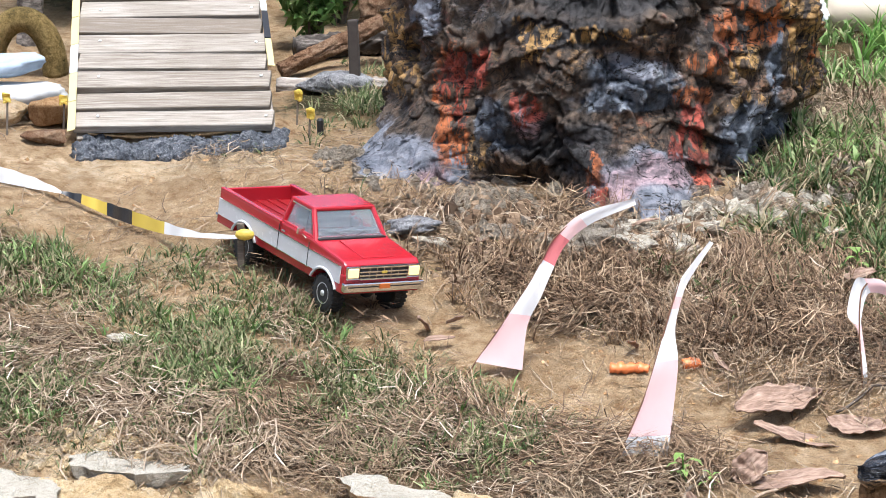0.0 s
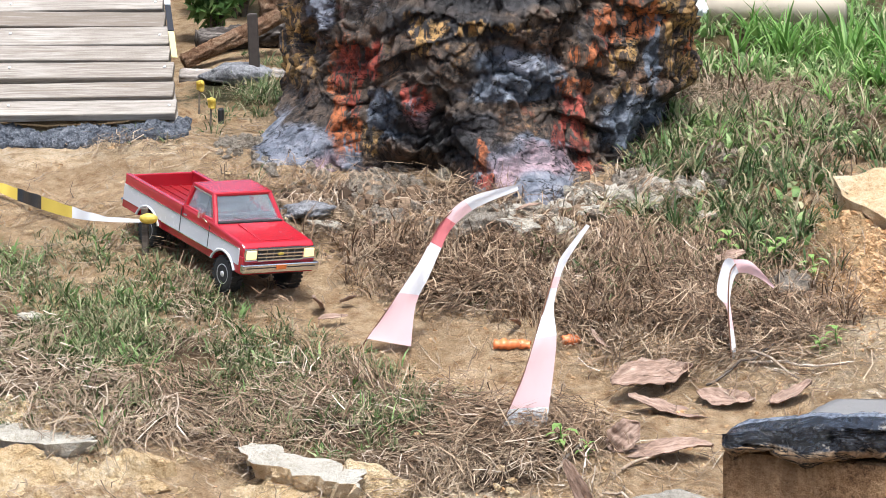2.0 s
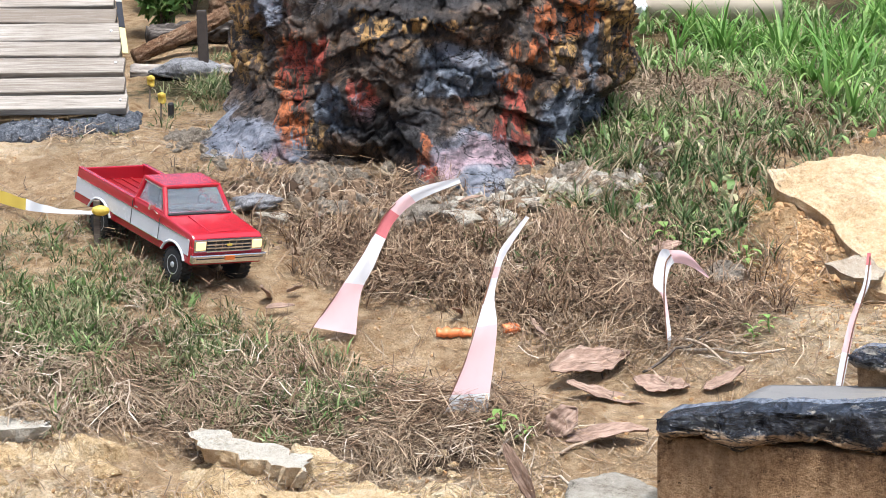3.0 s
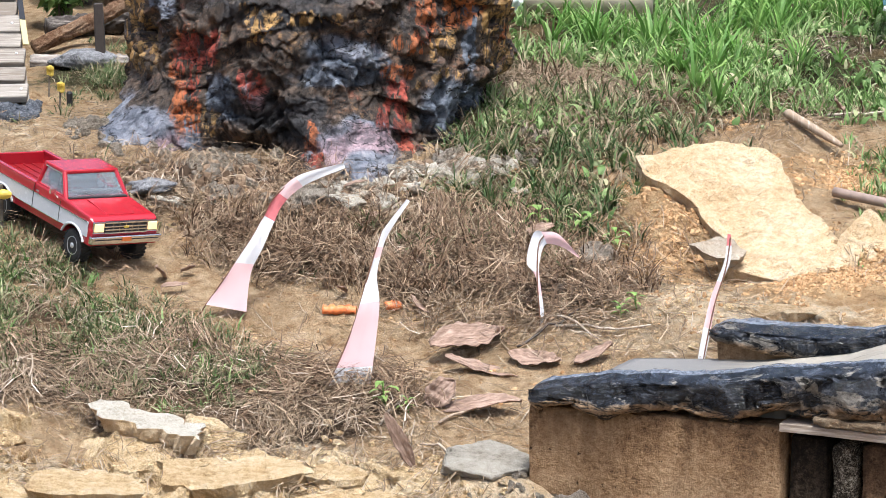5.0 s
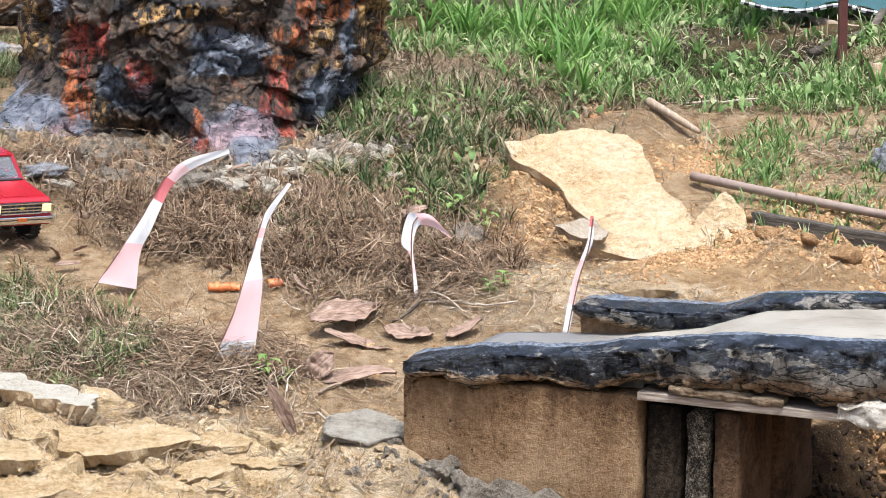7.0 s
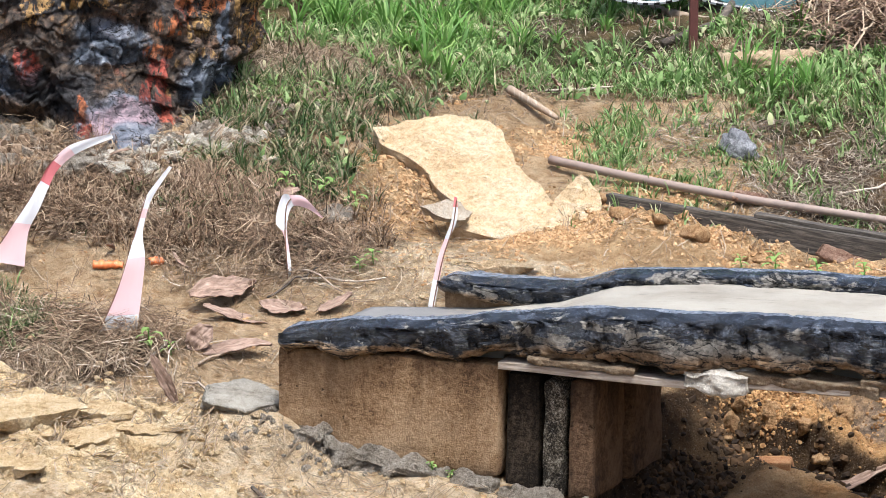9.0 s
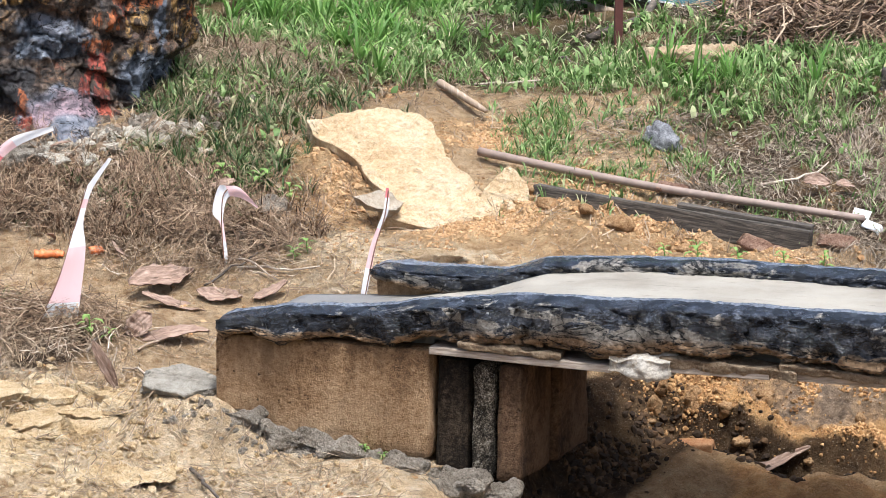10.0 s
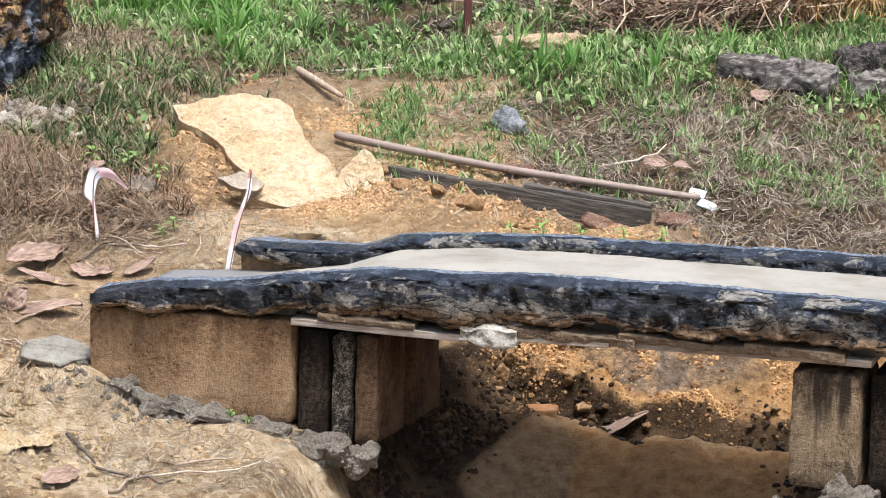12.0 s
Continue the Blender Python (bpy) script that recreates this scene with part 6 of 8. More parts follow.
def ribbon_band(left, right, y, s0, s1, material, name, parent, label="", wave=0.006):
    """A band of tape between two edge lines, from share s0 to s1 of their length."""
    n = 60
    a, b = curve_through(left, n + 1), curve_through(right, n + 1)
    i0, i1 = int(round(s0 * n)), int(round(s1 * n))
    verts, faces, cols = [], [], 5
    for i in range(i0, i1 + 1):
        for k in range(cols):
            f = k / (cols - 1)
            p = a[i] * (1 - f) + b[i] * f
            across = float(np.linalg.norm(b[i] - a[i]))
            depth = min(wave, 0.2 * across) * math.sin(i * 0.21 + f * 2.2) * math.sin(math.pi * min(1, f + 0.15)) + min(0.010, 0.25 * across) * (f - 0.5)
            away = 1 + (depth + 0.3 * (p[1] - a[0][1])) / (y + 6.7)
            verts.append((0.1 + (p[0] - 0.1) * away, -6.7 + (y + 6.7) * away, 1.61 + (p[1] - 1.61) * away))
    for i in range(i1 - i0):
        for k in range(cols - 1):
            o = i * cols + k
            faces.append((o, o + 1, o + cols + 1, o + cols))
    me = mesh(name, verts, faces, material)
    return attach(new(name, me), parent, label)


def flag(label, left, right, y, bands, stem, seed):
    base = stem[0]
    ob = thing("marker_flag", label, "flag", group="marker flags")
    for s0, s1, material in bands:
        ribbon_band(left, right, y, s0, s1, material, "tape_band", ob, {"white_tape": "white plastic tape", "faded_red_tape": "faded pink-red plastic tape", "red_tape": "red plastic tape"}[material.name])
    pts = []
    for p in curve_through(stem, 24):
        away = 1 + 0.3 * max(0.0, p[1] - left[0][1]) / (y + 6.7)
        pts.append((0.1 + (p[0] - 0.1) * away, -6.702 + (y + 6.7) * away, 1.61 + (p[1] - 1.61) * away))
    part("wire_stem", tube(pts, 0.0013, 6), RUSTY, ob, "thin rusty wire stem")
    return ob


RUSTY = plain_material("rusty_wire", (0.16, 0.075, 0.04), 0.7)
L1 = [(-0.589, 0.211), (-0.548, 0.270), (-0.504, 0.335), (-0.483, 0.373), (-0.462, 0.411), (-0.417, 0.451), (-0.335, 0.474)]
R1 = [(-0.515, 0.198), (-0.506, 0.270), (-0.484, 0.316), (-0.464, 0.362), (-0.444, 0.400), (-0.404, 0.434), (-0.332, 0.465)]
flag("leaning flag of red and white barrier tape", L1, R1, 0.73, [(0, 0.22, PINK_TAPE), (0.22, 0.52, WHITE_TAPE), (0.52, 0.70, RED_TAPE), (0.70, 0.82, PINK_TAPE), (0.82, 1, WHITE_TAPE)], [(-0.620, 0.165)] + L1[:6], 1)
L2 = [(-0.344, 0.130), (-0.306, 0.220), (-0.288, 0.276), (-0.275, 0.321), (-0.262, 0.366), (-0.250, 0.402), (-0.206, 0.461)]
R2 = [(-0.271, 0.130), (-0.258, 0.231), (-0.254, 0.281), (-0.258, 0.326), (-0.250, 0.366), (-0.237, 0.401), (-0.200, 0.458)]
flag("tall narrow flag of red and white barrier tape", L2, R2, 0.40, [(0, 0.06, WHITE_TAPE), (0.06, 0.33, PINK_TAPE), (0.33, 0.64, WHITE_TAPE), (0.64, 0.72, PINK_TAPE), (0.72, 1, WHITE_TAPE)], [(-0.360, 0.085)] + L2[:6], 2)
L3 = [(0.022, 0.178), (0.021, 0.222), (0.015, 0.275), (-0.001, 0.302), (0.011, 0.354), (0.030, 0.357), (0.057, 0.352), (0.094, 0.312)]
R3 = [(0.028, 0.184), (0.030, 0.212), (0.022, 0.275), (0.021, 0.294), (0.028, 0.326), (0.039, 0.335), (0.065, 0.328), (0.093, 0.309)]
flag("short drooping flag of red and white tape", L3, R3, 0.68, [(0, 0.2, WHITE_TAPE), (0.2, 0.33, PINK_TAPE), (0.33, 0.68, WHITE_TAPE), (0.68, 1, PINK_TAPE)], [(0.024, 0.150), (0.022, 0.21), (0.018, 0.27), (0.02, 0.33), (0.03, 0.35)], 3)
L4 = [(0.302, 0.139), (0.310, 0.194), (0.324, 0.261), (0.338, 0.302), (0.350, 0.336), (0.355, 0.383)]
R4 = [(0.314, 0.146), (0.322, 0.185), (0.338, 0.271), (0.347, 0.299), (0.361, 0.338), (0.361, 0.382)]
flag("twisted thin flag of red and white tape", L4, R4, 0.51, [(0, 0.26, WHITE_TAPE), (0.26, 0.58, PINK_TAPE), (0.58, 0.9, WHITE_TAPE), (0.9, 1, RED_TAPE)], [(0.306, 0.105), (0.318, 0.18), (0.334, 0.26), (0.352, 0.32), (0.36, 0.377)], 4)

# hazard tape strung along the track, with its peg
def build_barrier():
    ob = thing("hazard_tape", "yellow and black hazard tape strung to a peg", "barrier tape")
    top = [(-1.564, 1.440, 0.420), (-1.499, 1.420, 0.411), (-1.434, 1.400, 0.398), (-1.380, 1.380, 0.385), (-1.341, 1.360, 0.376), (-1.290, 1.330, 0.363), (-1.235, 1.270, 0.357), (-1.165, 1.19, 0.352), (-1.09, 1.115, 0.352), (-1.010, 1.048, 0.360)]
    wide = [0.026, 0.028, 0.020, 0.004, 0.016, 0.022, 0.024, 0.020, 0.008, 0.005]
    line, w = curve_through(top, 91), np.interp(np.linspace(0, 9, 91), range(10), wide)
    paints = [YELLOW_TAPE, WHITE_TAPE, WHITE_TAPE, BLACK_TAPE, YELLOW_TAPE, BLACK_TAPE, YELLOW_TAPE, WHITE_TAPE, WHITE_TAPE]
    for k, paint in enumerate(paints):
        verts, faces = [], []
        for i in range(k * 10, k * 10 + 11):
            p = line[i]
            verts += [(p[0], p[1] + 0.003 * math.sin(i), p[2] + w[i] * 0.5), (p[0], p[1] - 0.006, p[2] - w[i] * 0.5)]
        faces = [(2 * i, 2 * i + 1, 2 * i + 3, 2 * i + 2) for i in range(10)]
        attach(new("tape_band", mesh("tape_band", verts, faces, paint)), ob)
    bm = rough_box((0.012, 0.010, 0.10), 3, 0.001, 30, 3, 0.002)
    bmesh.ops.translate(bm, vec=(-1.012, 1.052, 0.332), verts=bm.verts)
    part("peg", bm, OLD_WOOD, ob, "grey wooden peg")
    knot = boulder_bm((0.017, 0.010, 0.010), (-1.004, 1.044, 0.364))
    part("knot", knot, YELLOW_TAPE, ob)


OLD_WOOD = wood_material("old_grey_wood", (0.26, 0.21, 0.16), (0.075, 0.058, 0.045), (2, 2, 22))
GREY_BEAM = wood_material("weathered_beam", (0.17, 0.14, 0.11), (0.03, 0.024, 0.018), (2, 24, 24))
build_barrier()

# ---------------------------------------------------------------- dead leaves


def dead_leaf(label, length, width, m, seed, curl=0.5, split=False):
    """A big dry leaf: a pointed blade, buckled and curled along its rib."""
    n, k = 26, 11
    verts, faces = [], []
    for i in range(n + 1):
        s = i / n
        half = width * 0.5 * (math.sin(math.pi * min(1, s * 0.96 + 0.04)) ** 0.7) * (1 + 0.16 * noise.noise(Vector((s * 6, seed, 0))))
        for j in range(k + 1):
            f = j / k * 2 - 1
            half_j = half * (1 + 0.22 * noise.noise(Vector((s * 9, seed, f * 2))))
            bulge = 0.55 * curl * width * (abs(f) ** 1.6) * (0.55 + 0.5 * noise.noise(Vector((s * 3, f, seed))))
            ripple = 0.10 * width * noise.fractal(Vector((s * 7, f * 3, seed * 2.3)), 1, 2, 3)
            verts.append(((s - 0.5) * length, f * half_j, bulge + ripple + 0.10 * length * math.sin(s * 3 + seed)))
    for i in range(n):
        for j in range(k):
            if split and 8 < i < 17 and 3 < j < 7:
                continue
            o = i * (k + 1) + j
            faces.append((o, o + 1, o + k + 2, o + k + 1))
    ob = tagged(new("dead_leaf", mesh("dead_leaf", verts, faces, LEAF)), label, "leaf", "fallen leaves")
    ob.modifiers.new("thickness", "SOLIDIFY").thickness = 0.0012
    ob.matrix_world = m
    return ob


def on_ground(px, py, up=0.0):
    return float(ground(px, py)) + up


def ditch(u, v, up=0.0):
    """A place on the ditch floor, along and across the bridge's line."""
    px, py = 0.009 + u * 0.927 + v * 0.375, -u * 0.375 + v * 0.927
    return px, py, on_ground(px, py, up)


dead_leaf("large curled brown leaf on the dead grass", 0.15, 0.066, pose(-0.106, 0.612, on_ground(-0.106, 0.612, 0.020), 34, -14, 24), 1.3, 0.5)
dead_leaf("long flat brown leaf on the track", 0.15, 0.045, pose(-0.07, 0.525, on_ground(-0.07, 0.525, 0.008), 8, 2, -3), 2.1, 0.3)
dead_leaf("crumpled brown leaf on the track", 0.10, 0.05, pose(0.015, 0.55, on_ground(0.015, 0.55, 0.012), 18, 8, -18), 3.7, 0.4)
dead_leaf("small brown leaf on the track", 0.075, 0.04, pose(0.12, 0.535, on_ground(0.12, 0.535, 0.012), 14, -14, 12), 4.4, 0.4)
dead_leaf("brown leaf with a raised tip", 0.16, 0.045, pose(-0.085, 0.335, on_ground(-0.085, 0.335, 0.010), 16, 4, 4), 5.2, 0.35)
dead_leaf("brown leaf standing on its edge", 0.065, 0.05, pose(-0.145, 0.345, on_ground(-0.145, 0.345, 0.022), 70, -40, 10), 6.8, 0.3)
dead_leaf("dark red-brown leaf standing upright", 0.115, 0.024, pose(-0.205, 0.13, on_ground(-0.205, 0.13, 0.052), 72, 62, -8), 7.5, 0.3)
dead_leaf("pale crumpled leaf among straw", 0.095, 0.055, pose(-0.045, -0.41, on_ground(-0.045, -0.41, 0.014), 20, -15, 40), 8.1, 0.4)
dead_leaf("reddish leaf lying on the turf", 0.07, 0.04, pose(-1.39, 0.59, on_ground(-1.39, 0.59, 0.02), 15, 0, 30), 9.3, 0.3)
dead_leaf("long dry leaf in the ditch", 0.17, 0.036, pose(*ditch(0.96, 0.575, 0.018), 10, -10, 6), 10.4, 0.5)
dead_leaf("small brown leaf caught in the weeds", 0.055, 0.03, pose(0.02, 1.04, on_ground(0.02, 1.04, 0.03), 25, 0, 8), 11.2, 0.3)
dead_leaf("dry brown leaf in the straw", 0.05, 0.03, pose(1.38, 1.02, on_ground(1.38, 1.02, 0.02), 25, 10, 30), 12.6, 0.4)
dead_leaf("curled dark leaf in the straw", 0.06, 0.035, pose(1.32, 1.03, on_ground(1.32, 1.03, 0.025), 40, 0, -12), 13.1, 0.6)
dead_leaf("tan leaf in the grass", 0.05, 0.035, pose(0.62, 1.62, on_ground(0.62, 1.62, 0.03), 50, 20, 60), 14.9, 0.4)
dead_leaf("red-brown leaf beside the log", 0.05, 0.04, pose(1.625, 1.40, on_ground(1.625, 1.40, 0.015), 40, 0, 0), 15.5, 0.3)
for k in range(14):
    rnd = random.Random(200 + k)
    px, py = rnd.uniform(-0.7, 0.2), rnd.uniform(0.75, 1.25)
    dead_leaf("small shrivelled brown leaf in dead grass", rnd.uniform(0.03, 0.06), rnd.uniform(0.012, 0.025), pose(px, py, on_ground(px, py, 0.016), rnd.uniform(-30, 40), rnd.uniform(-30, 30), rnd.uniform(0, 360)), 20 + k, 0.5)

# two scraps of orange plastic on the track
ORANGE_PLASTIC = plain_material("orange_plastic", (0.72, 0.20, 0.06), 0.4)
for label, px, py, turn, wide in (("torn strip of orange plastic", -0.345, 0.752, -6, 0.062), ("small rolled scrap of orange plastic", -0.248, 0.775, 18, 0.032)):
    verts, faces = [], []
    for i in range(15):
        s = i / 14 - 0.5
        for j in range(7):
            a = math.pi * (j / 6 - 0.1) * 1.1
            r = 0.010 * (1 - 0.5 * abs(s) - 0.25 * s) * (1 + 0.7 * noise.noise(Vector((s * 9, j * 0.6, wide * 90))))
            verts.append((s * wide, -r * math.cos(a), r * math.sin(a)))
    faces = [(i * 7 + j, i * 7 + j + 1, (i + 1) * 7 + j + 1, (i + 1) * 7 + j) for i in range(14) for j in range(6)]
    ob = tagged(new("plastic_scrap", mesh("plastic_scrap", verts, faces, ORANGE_PLASTIC)), label, "litter")
    ob.modifiers.new("thickness", "SOLIDIFY").thickness = 0.001
    ob.matrix_world = pose(px, py, on_ground(px, py, 0.003), 10, 0, turn)

# ---------------------------------------------------------------- stones
def stone(name, label, size, at, material, seed, turn=(0, 0, 0), flat=0.0, roughness=0.25, detail=4, facets=6):
    ob = tagged(new(name, boulder(name, size, seed, material, roughness, detail, flat, facets)), label, "stone")
    ob.matrix_world = pose(at[0], at[1], on_ground(at[0], at[1], at[2]), *turn)
    return ob


def flagstone(name, label, outline, thick, m, material, seed, sides=None):
    """A flat broken stone from its outline."""
    pts = []
    for k, (ax, ay) in enumerate(outline):
        bx, by = outline[(k + 1) % len(outline)]
        for i in range(5):
            jag = 0.22 * math.hypot(bx - ax, by - ay) * noise.noise(Vector((k * 3.1, i * 0.9, seed))) if i else 0.0
            pts.append((ax + (bx - ax) * i / 5 + jag, ay + (by - ay) * i / 5 + jag))
    bm = prism([tuple(p) for p in pts], 0, thick, 0, "z")
    bmesh.ops.triangulate(bm, faces=[f for f in bm.faces if len(f.verts) > 4])
    for _ in range(3):
        bmesh.ops.subdivide_edges(bm, edges=[e for e in bm.edges if e.calc_length() > 0.016], cuts=1)
        bmesh.ops.triangulate(bm, faces=[f for f in bm.faces if len(f.verts) > 4])
    bm.normal_update()
    for v in bm.verts:
        under = 1.0 - v.co.z / thick
        q = v.co + Vector((seed, seed * 2.3, 0))
        v.co.x *= 1 - 0.16 * under
        v.co.y *= 1 - 0.20 * under
        v.co += v.normal * ((0.005 + 0.005 * under) * noise.fractal(q * 26, 1, 2, 4) + 0.016 * under * noise.noise(q * 18))
        v.co.z += 0.006 * (1 - under) * noise.noise(q * 9)
    bmesh.ops.remove_doubles(bm, verts=bm.verts, dist=0.001)
    bmesh.ops.recalc_face_normals(bm, faces=bm.faces)
    if sides:
        for f in bm.faces:
            f.material_index = 1 if f.normal.z < 0.55 else 0
    ob = tagged(part(name, bm, material, None, smooth_faces=False), label, "stone")
    if sides:
        ob.data.materials.append(sides)
    ob.matrix_world = m
    return ob


def build_outcrop():
    """Yellow sandstone that breaks through the sand: cracked plates at uneven heights, with flaking layers."""
    xs, ys = np.arange(-1.36, -0.06, 0.0036), np.arange(-0.30, 0.24, 0.0036)
    gx, gy = np.meshgrid(xs, ys)
    wx, wy = gx + 0.025 * fbm(gx * 9, gy * 9, 0, 3, 201), gy + 0.025 * fbm(gx * 9, gy * 9, 5, 3, 202)
    r_ = np.random.RandomState(17)
    count = 170
    site = np.stack([r_.uniform(-1.40, -0.02, count), r_.uniform(-0.34, 0.28, count)], -1)
    lift, lean = r_.normal(0, 0.006, count), r_.normal(0, 0.14, (count, 2))
    d = np.sqrt((wx[..., None] - site[:, 0]) ** 2 * 0.6 + ((wy[..., None] - site[:, 1]) * 1.35) ** 2)
    order = np.argpartition(d, 1, axis=2)[..., :2]
    two = np.take_along_axis(d, order, 2)
    first = np.where(two[..., 0] <= two[..., 1], order[..., 0], order[..., 1])
    gap = np.abs(two[..., 0] - two[..., 1])
    plate = lift[first] + (gx - site[first, 0]) * lean[first, 0] + (gy - site[first, 1]) * lean[first, 1]
    layer = plate + 0.007 * fbm(gx * 14, gy * 18, 0, 3, 205)
    layer = np.floor(layer / 0.004) * 0.004 * 0.6 + layer * 0.4
    cover = spots(gx, gy, [(-0.62, -0.02, 0.42, 0.17, 1.3), (-0.42, 0.10, 0.16, 0.07, 0.9), (-0.62, 0.24, 0.14, 0.04, 0.8), (-1.10, 0.22, 0.20, 0.07, 1.0), (-0.30, -0.02, 0.16, 0.10, 0.9)])
    cover = cover + 0.45 * fbm(gx * 9, gy * 9, 0, 4, 207) - 0.55
    z = ground(gx, gy) + np.clip(cover, -0.6, 0.30) * 0.040 + 0.003 + layer - 0.022 * smooth(0.006, 0.0, gap) * np.clip(0.5 + 1.2 * fbm(gx * 6, gy * 6, 0, 2, 208), 0, 1.2) + 0.0022 * fbm(gx * 70, gy * 70, 0, 3, 209)
    n, k = gx.shape
    idx = np.arange(n * k).reshape(n, k)
    faces = np.stack([idx[:-1, :-1], idx[:-1, 1:], idx[1:, 1:], idx[1:, :-1]], -1).reshape(-1, 4)
    me = fast_mesh("bedrock", np.stack([gx, gy, z], -1).reshape(-1, 3), faces, BED_STONE, False)
    return tagged(new("bedrock", me), "cracked yellow sandstone breaking through the sand", "bedrock", kind="structure")


build_outcrop()
flagstone("flat_stone", "flat whitish broken stone on the sand", [(-0.115, 0.03), (-0.10, 0.055), (0.02, 0.04), (0.105, 0.015), (0.098, -0.005), (0.115, -0.045), (0.05, -0.04), (-0.05, -0.02)], 0.028, pose(-0.645, 0.205, on_ground(-0.645, 0.205, 0.016), 13, 6, -11), WHITE_STONE, 1, SLAB_STONE)
flagstone("flat_stone", "broad pale sandstone flake with a broken edge", [(-0.12, 0.05), (-0.03, 0.07), (0.10, 0.075), (0.15, 0.02), (0.08, -0.02), (-0.02, -0.06), (-0.09, -0.05)], 0.030, pose(-0.495, 0.055, on_ground(-0.495, 0.055, 0.014), 12, 2, 4), BED_STONE, 2)
flagstone("flat_stone", "pale layered sandstone lump", [(-0.09, 0.04), (0.0, 0.07), (0.09, 0.03), (0.10, -0.03), (0.0, -0.06), (-0.10, -0.03)], 0.03, pose(-0.72, -0.02, on_ground(-0.72, -0.02, 0.008), 8, 3, 0), BED_STONE, 3)
flagstone("flat_stone", "white chalky stone in the turf", [(-0.10, 0.02), (-0.02, 0.045), (0.08, 0.03), (0.10, -0.01), (0.02, -0.035), (-0.08, -0.025)], 0.03, pose(-1.07, 0.275, on_ground(-1.07, 0.275, -0.019), 10, 2, -8), WHITE_STONE, 4)
flagstone("flat_stone", "white rough stone block", [(-0.12, 0.03), (0.0, 0.05), (0.10, 0.03), (0.12, -0.04), (0.0, -0.05), (-0.12, -0.04)], 0.05, pose(-1.27, 0.21, on_ground(-1.27, 0.21, -0.03), 10, 5, -6), WHITE_STONE, 5)
flagstone("flat_stone", "flat pale stone by the loose soil", [(-0.07, 0.02), (0.0, 0.03), (0.08, 0.015), (0.07, -0.02), (-0.05, -0.02)], 0.014, pose(0.46, 0.72, on_ground(0.46, 0.72, 0.0), 6, 0, -6), SAND_STONE, 6)
TAN_GREY = stone_material("tan_grey_stone", [(0.28, (0.22, 0.17, 0.115)), (0.44, (0.38, 0.31, 0.23)), (0.7, (0.48, 0.42, 0.335))], 14, 0.004)
flagstone("flat_stone", "flat greyish stone leaning on the slab", [(-0.056, -0.010), (-0.010, 0.028), (0.022, 0.032), (0.050, 0.006), (0.040, -0.024), (-0.008, -0.028)], 0.022, pose(0.356, 0.968, 0.262, 30, 10, -6), TAN_GREY, 9)
CEMENT_FLAKE = stone_material("light_cement_flake", [(0.3, (0.13, 0.108, 0.080)), (0.45, (0.29, 0.26, 0.21)), (0.7, (0.42, 0.385, 0.325))], 9, 0.006)
stone("cement_slab", "flat broken slab of light grey cement", (0.105, 0.075, 0.036), (-0.062, 0.060, 0.010), CEMENT_FLAKE, 371, (10, 9, -18), 0.55, 0.3, 5, 14)
rnd = random.Random(31)
for k in range(44):
    a = rnd.uniform(0, 2 * math.pi)
    px, py = -0.58 + 0.46 * math.cos(a) * rnd.random() ** 0.6, -0.02 + 0.19 * math.sin(a) * rnd.random() ** 0.6
    wide = rnd.choice((0.022, 0.028, 0.036, 0.05, 0.07))
    ring = [(wide * math.cos(t) * rnd.uniform(0.65, 1.2), wide * 0.6 * math.sin(t) * rnd.uniform(0.6, 1.2)) for t in [i * 1.047 + rnd.uniform(-0.3, 0.3) for i in range(6)]]
    flagstone("flat_stone", "pale yellow angular sandstone flake in the rubble", ring, 0.008 + wide * rnd.uniform(0.10, 0.22), pose(px, py, on_ground(px, py, 0.006), rnd.uniform(2, 16), rnd.uniform(-9, 9), rnd.uniform(-40, 40)), BED_STONE, 20 + k)
rnd = random.Random(12)
for k, (px, py, s) in enumerate([(-0.62, 0.17, 0.035), (-0.66, 0.10, 0.028), (-0.60, 0.02, 0.024), (-0.40, 0.10, 0.02), (-0.33, 0.17, 0.02), (-0.28, 0.155, 0.026), (-0.24, 0.15, 0.02), (-0.36, -0.02, 0.03), (-0.25, -0.08, 0.024), (-0.48, -0.08, 0.05),
                                 (-0.15, -0.12, 0.022), (-0.9, 0.05, 0.04), (-0.85, -0.06, 0.045), (-0.02, -0.02, 0.02), (-0.70, 0.26, 0.03), (-0.16, 0.0, 0.018), (-0.3, -0.2, 0.03), (-0.08, -0.25, 0.022), (-0.55, -0.16, 0.05)]):
    stone("loose_stone", "small pale broken sandstone", (s * rnd.uniform(0.9, 1.5), s * rnd.uniform(0.7, 1.1), s * rnd.uniform(0.3, 0.55)), (px, py, s * 0.1), SAND_STONE, 300 + k, (rnd.uniform(-12, 12), rnd.uniform(-12, 12), rnd.uniform(0, 360)), 0.3, 0.35, 3, 7)
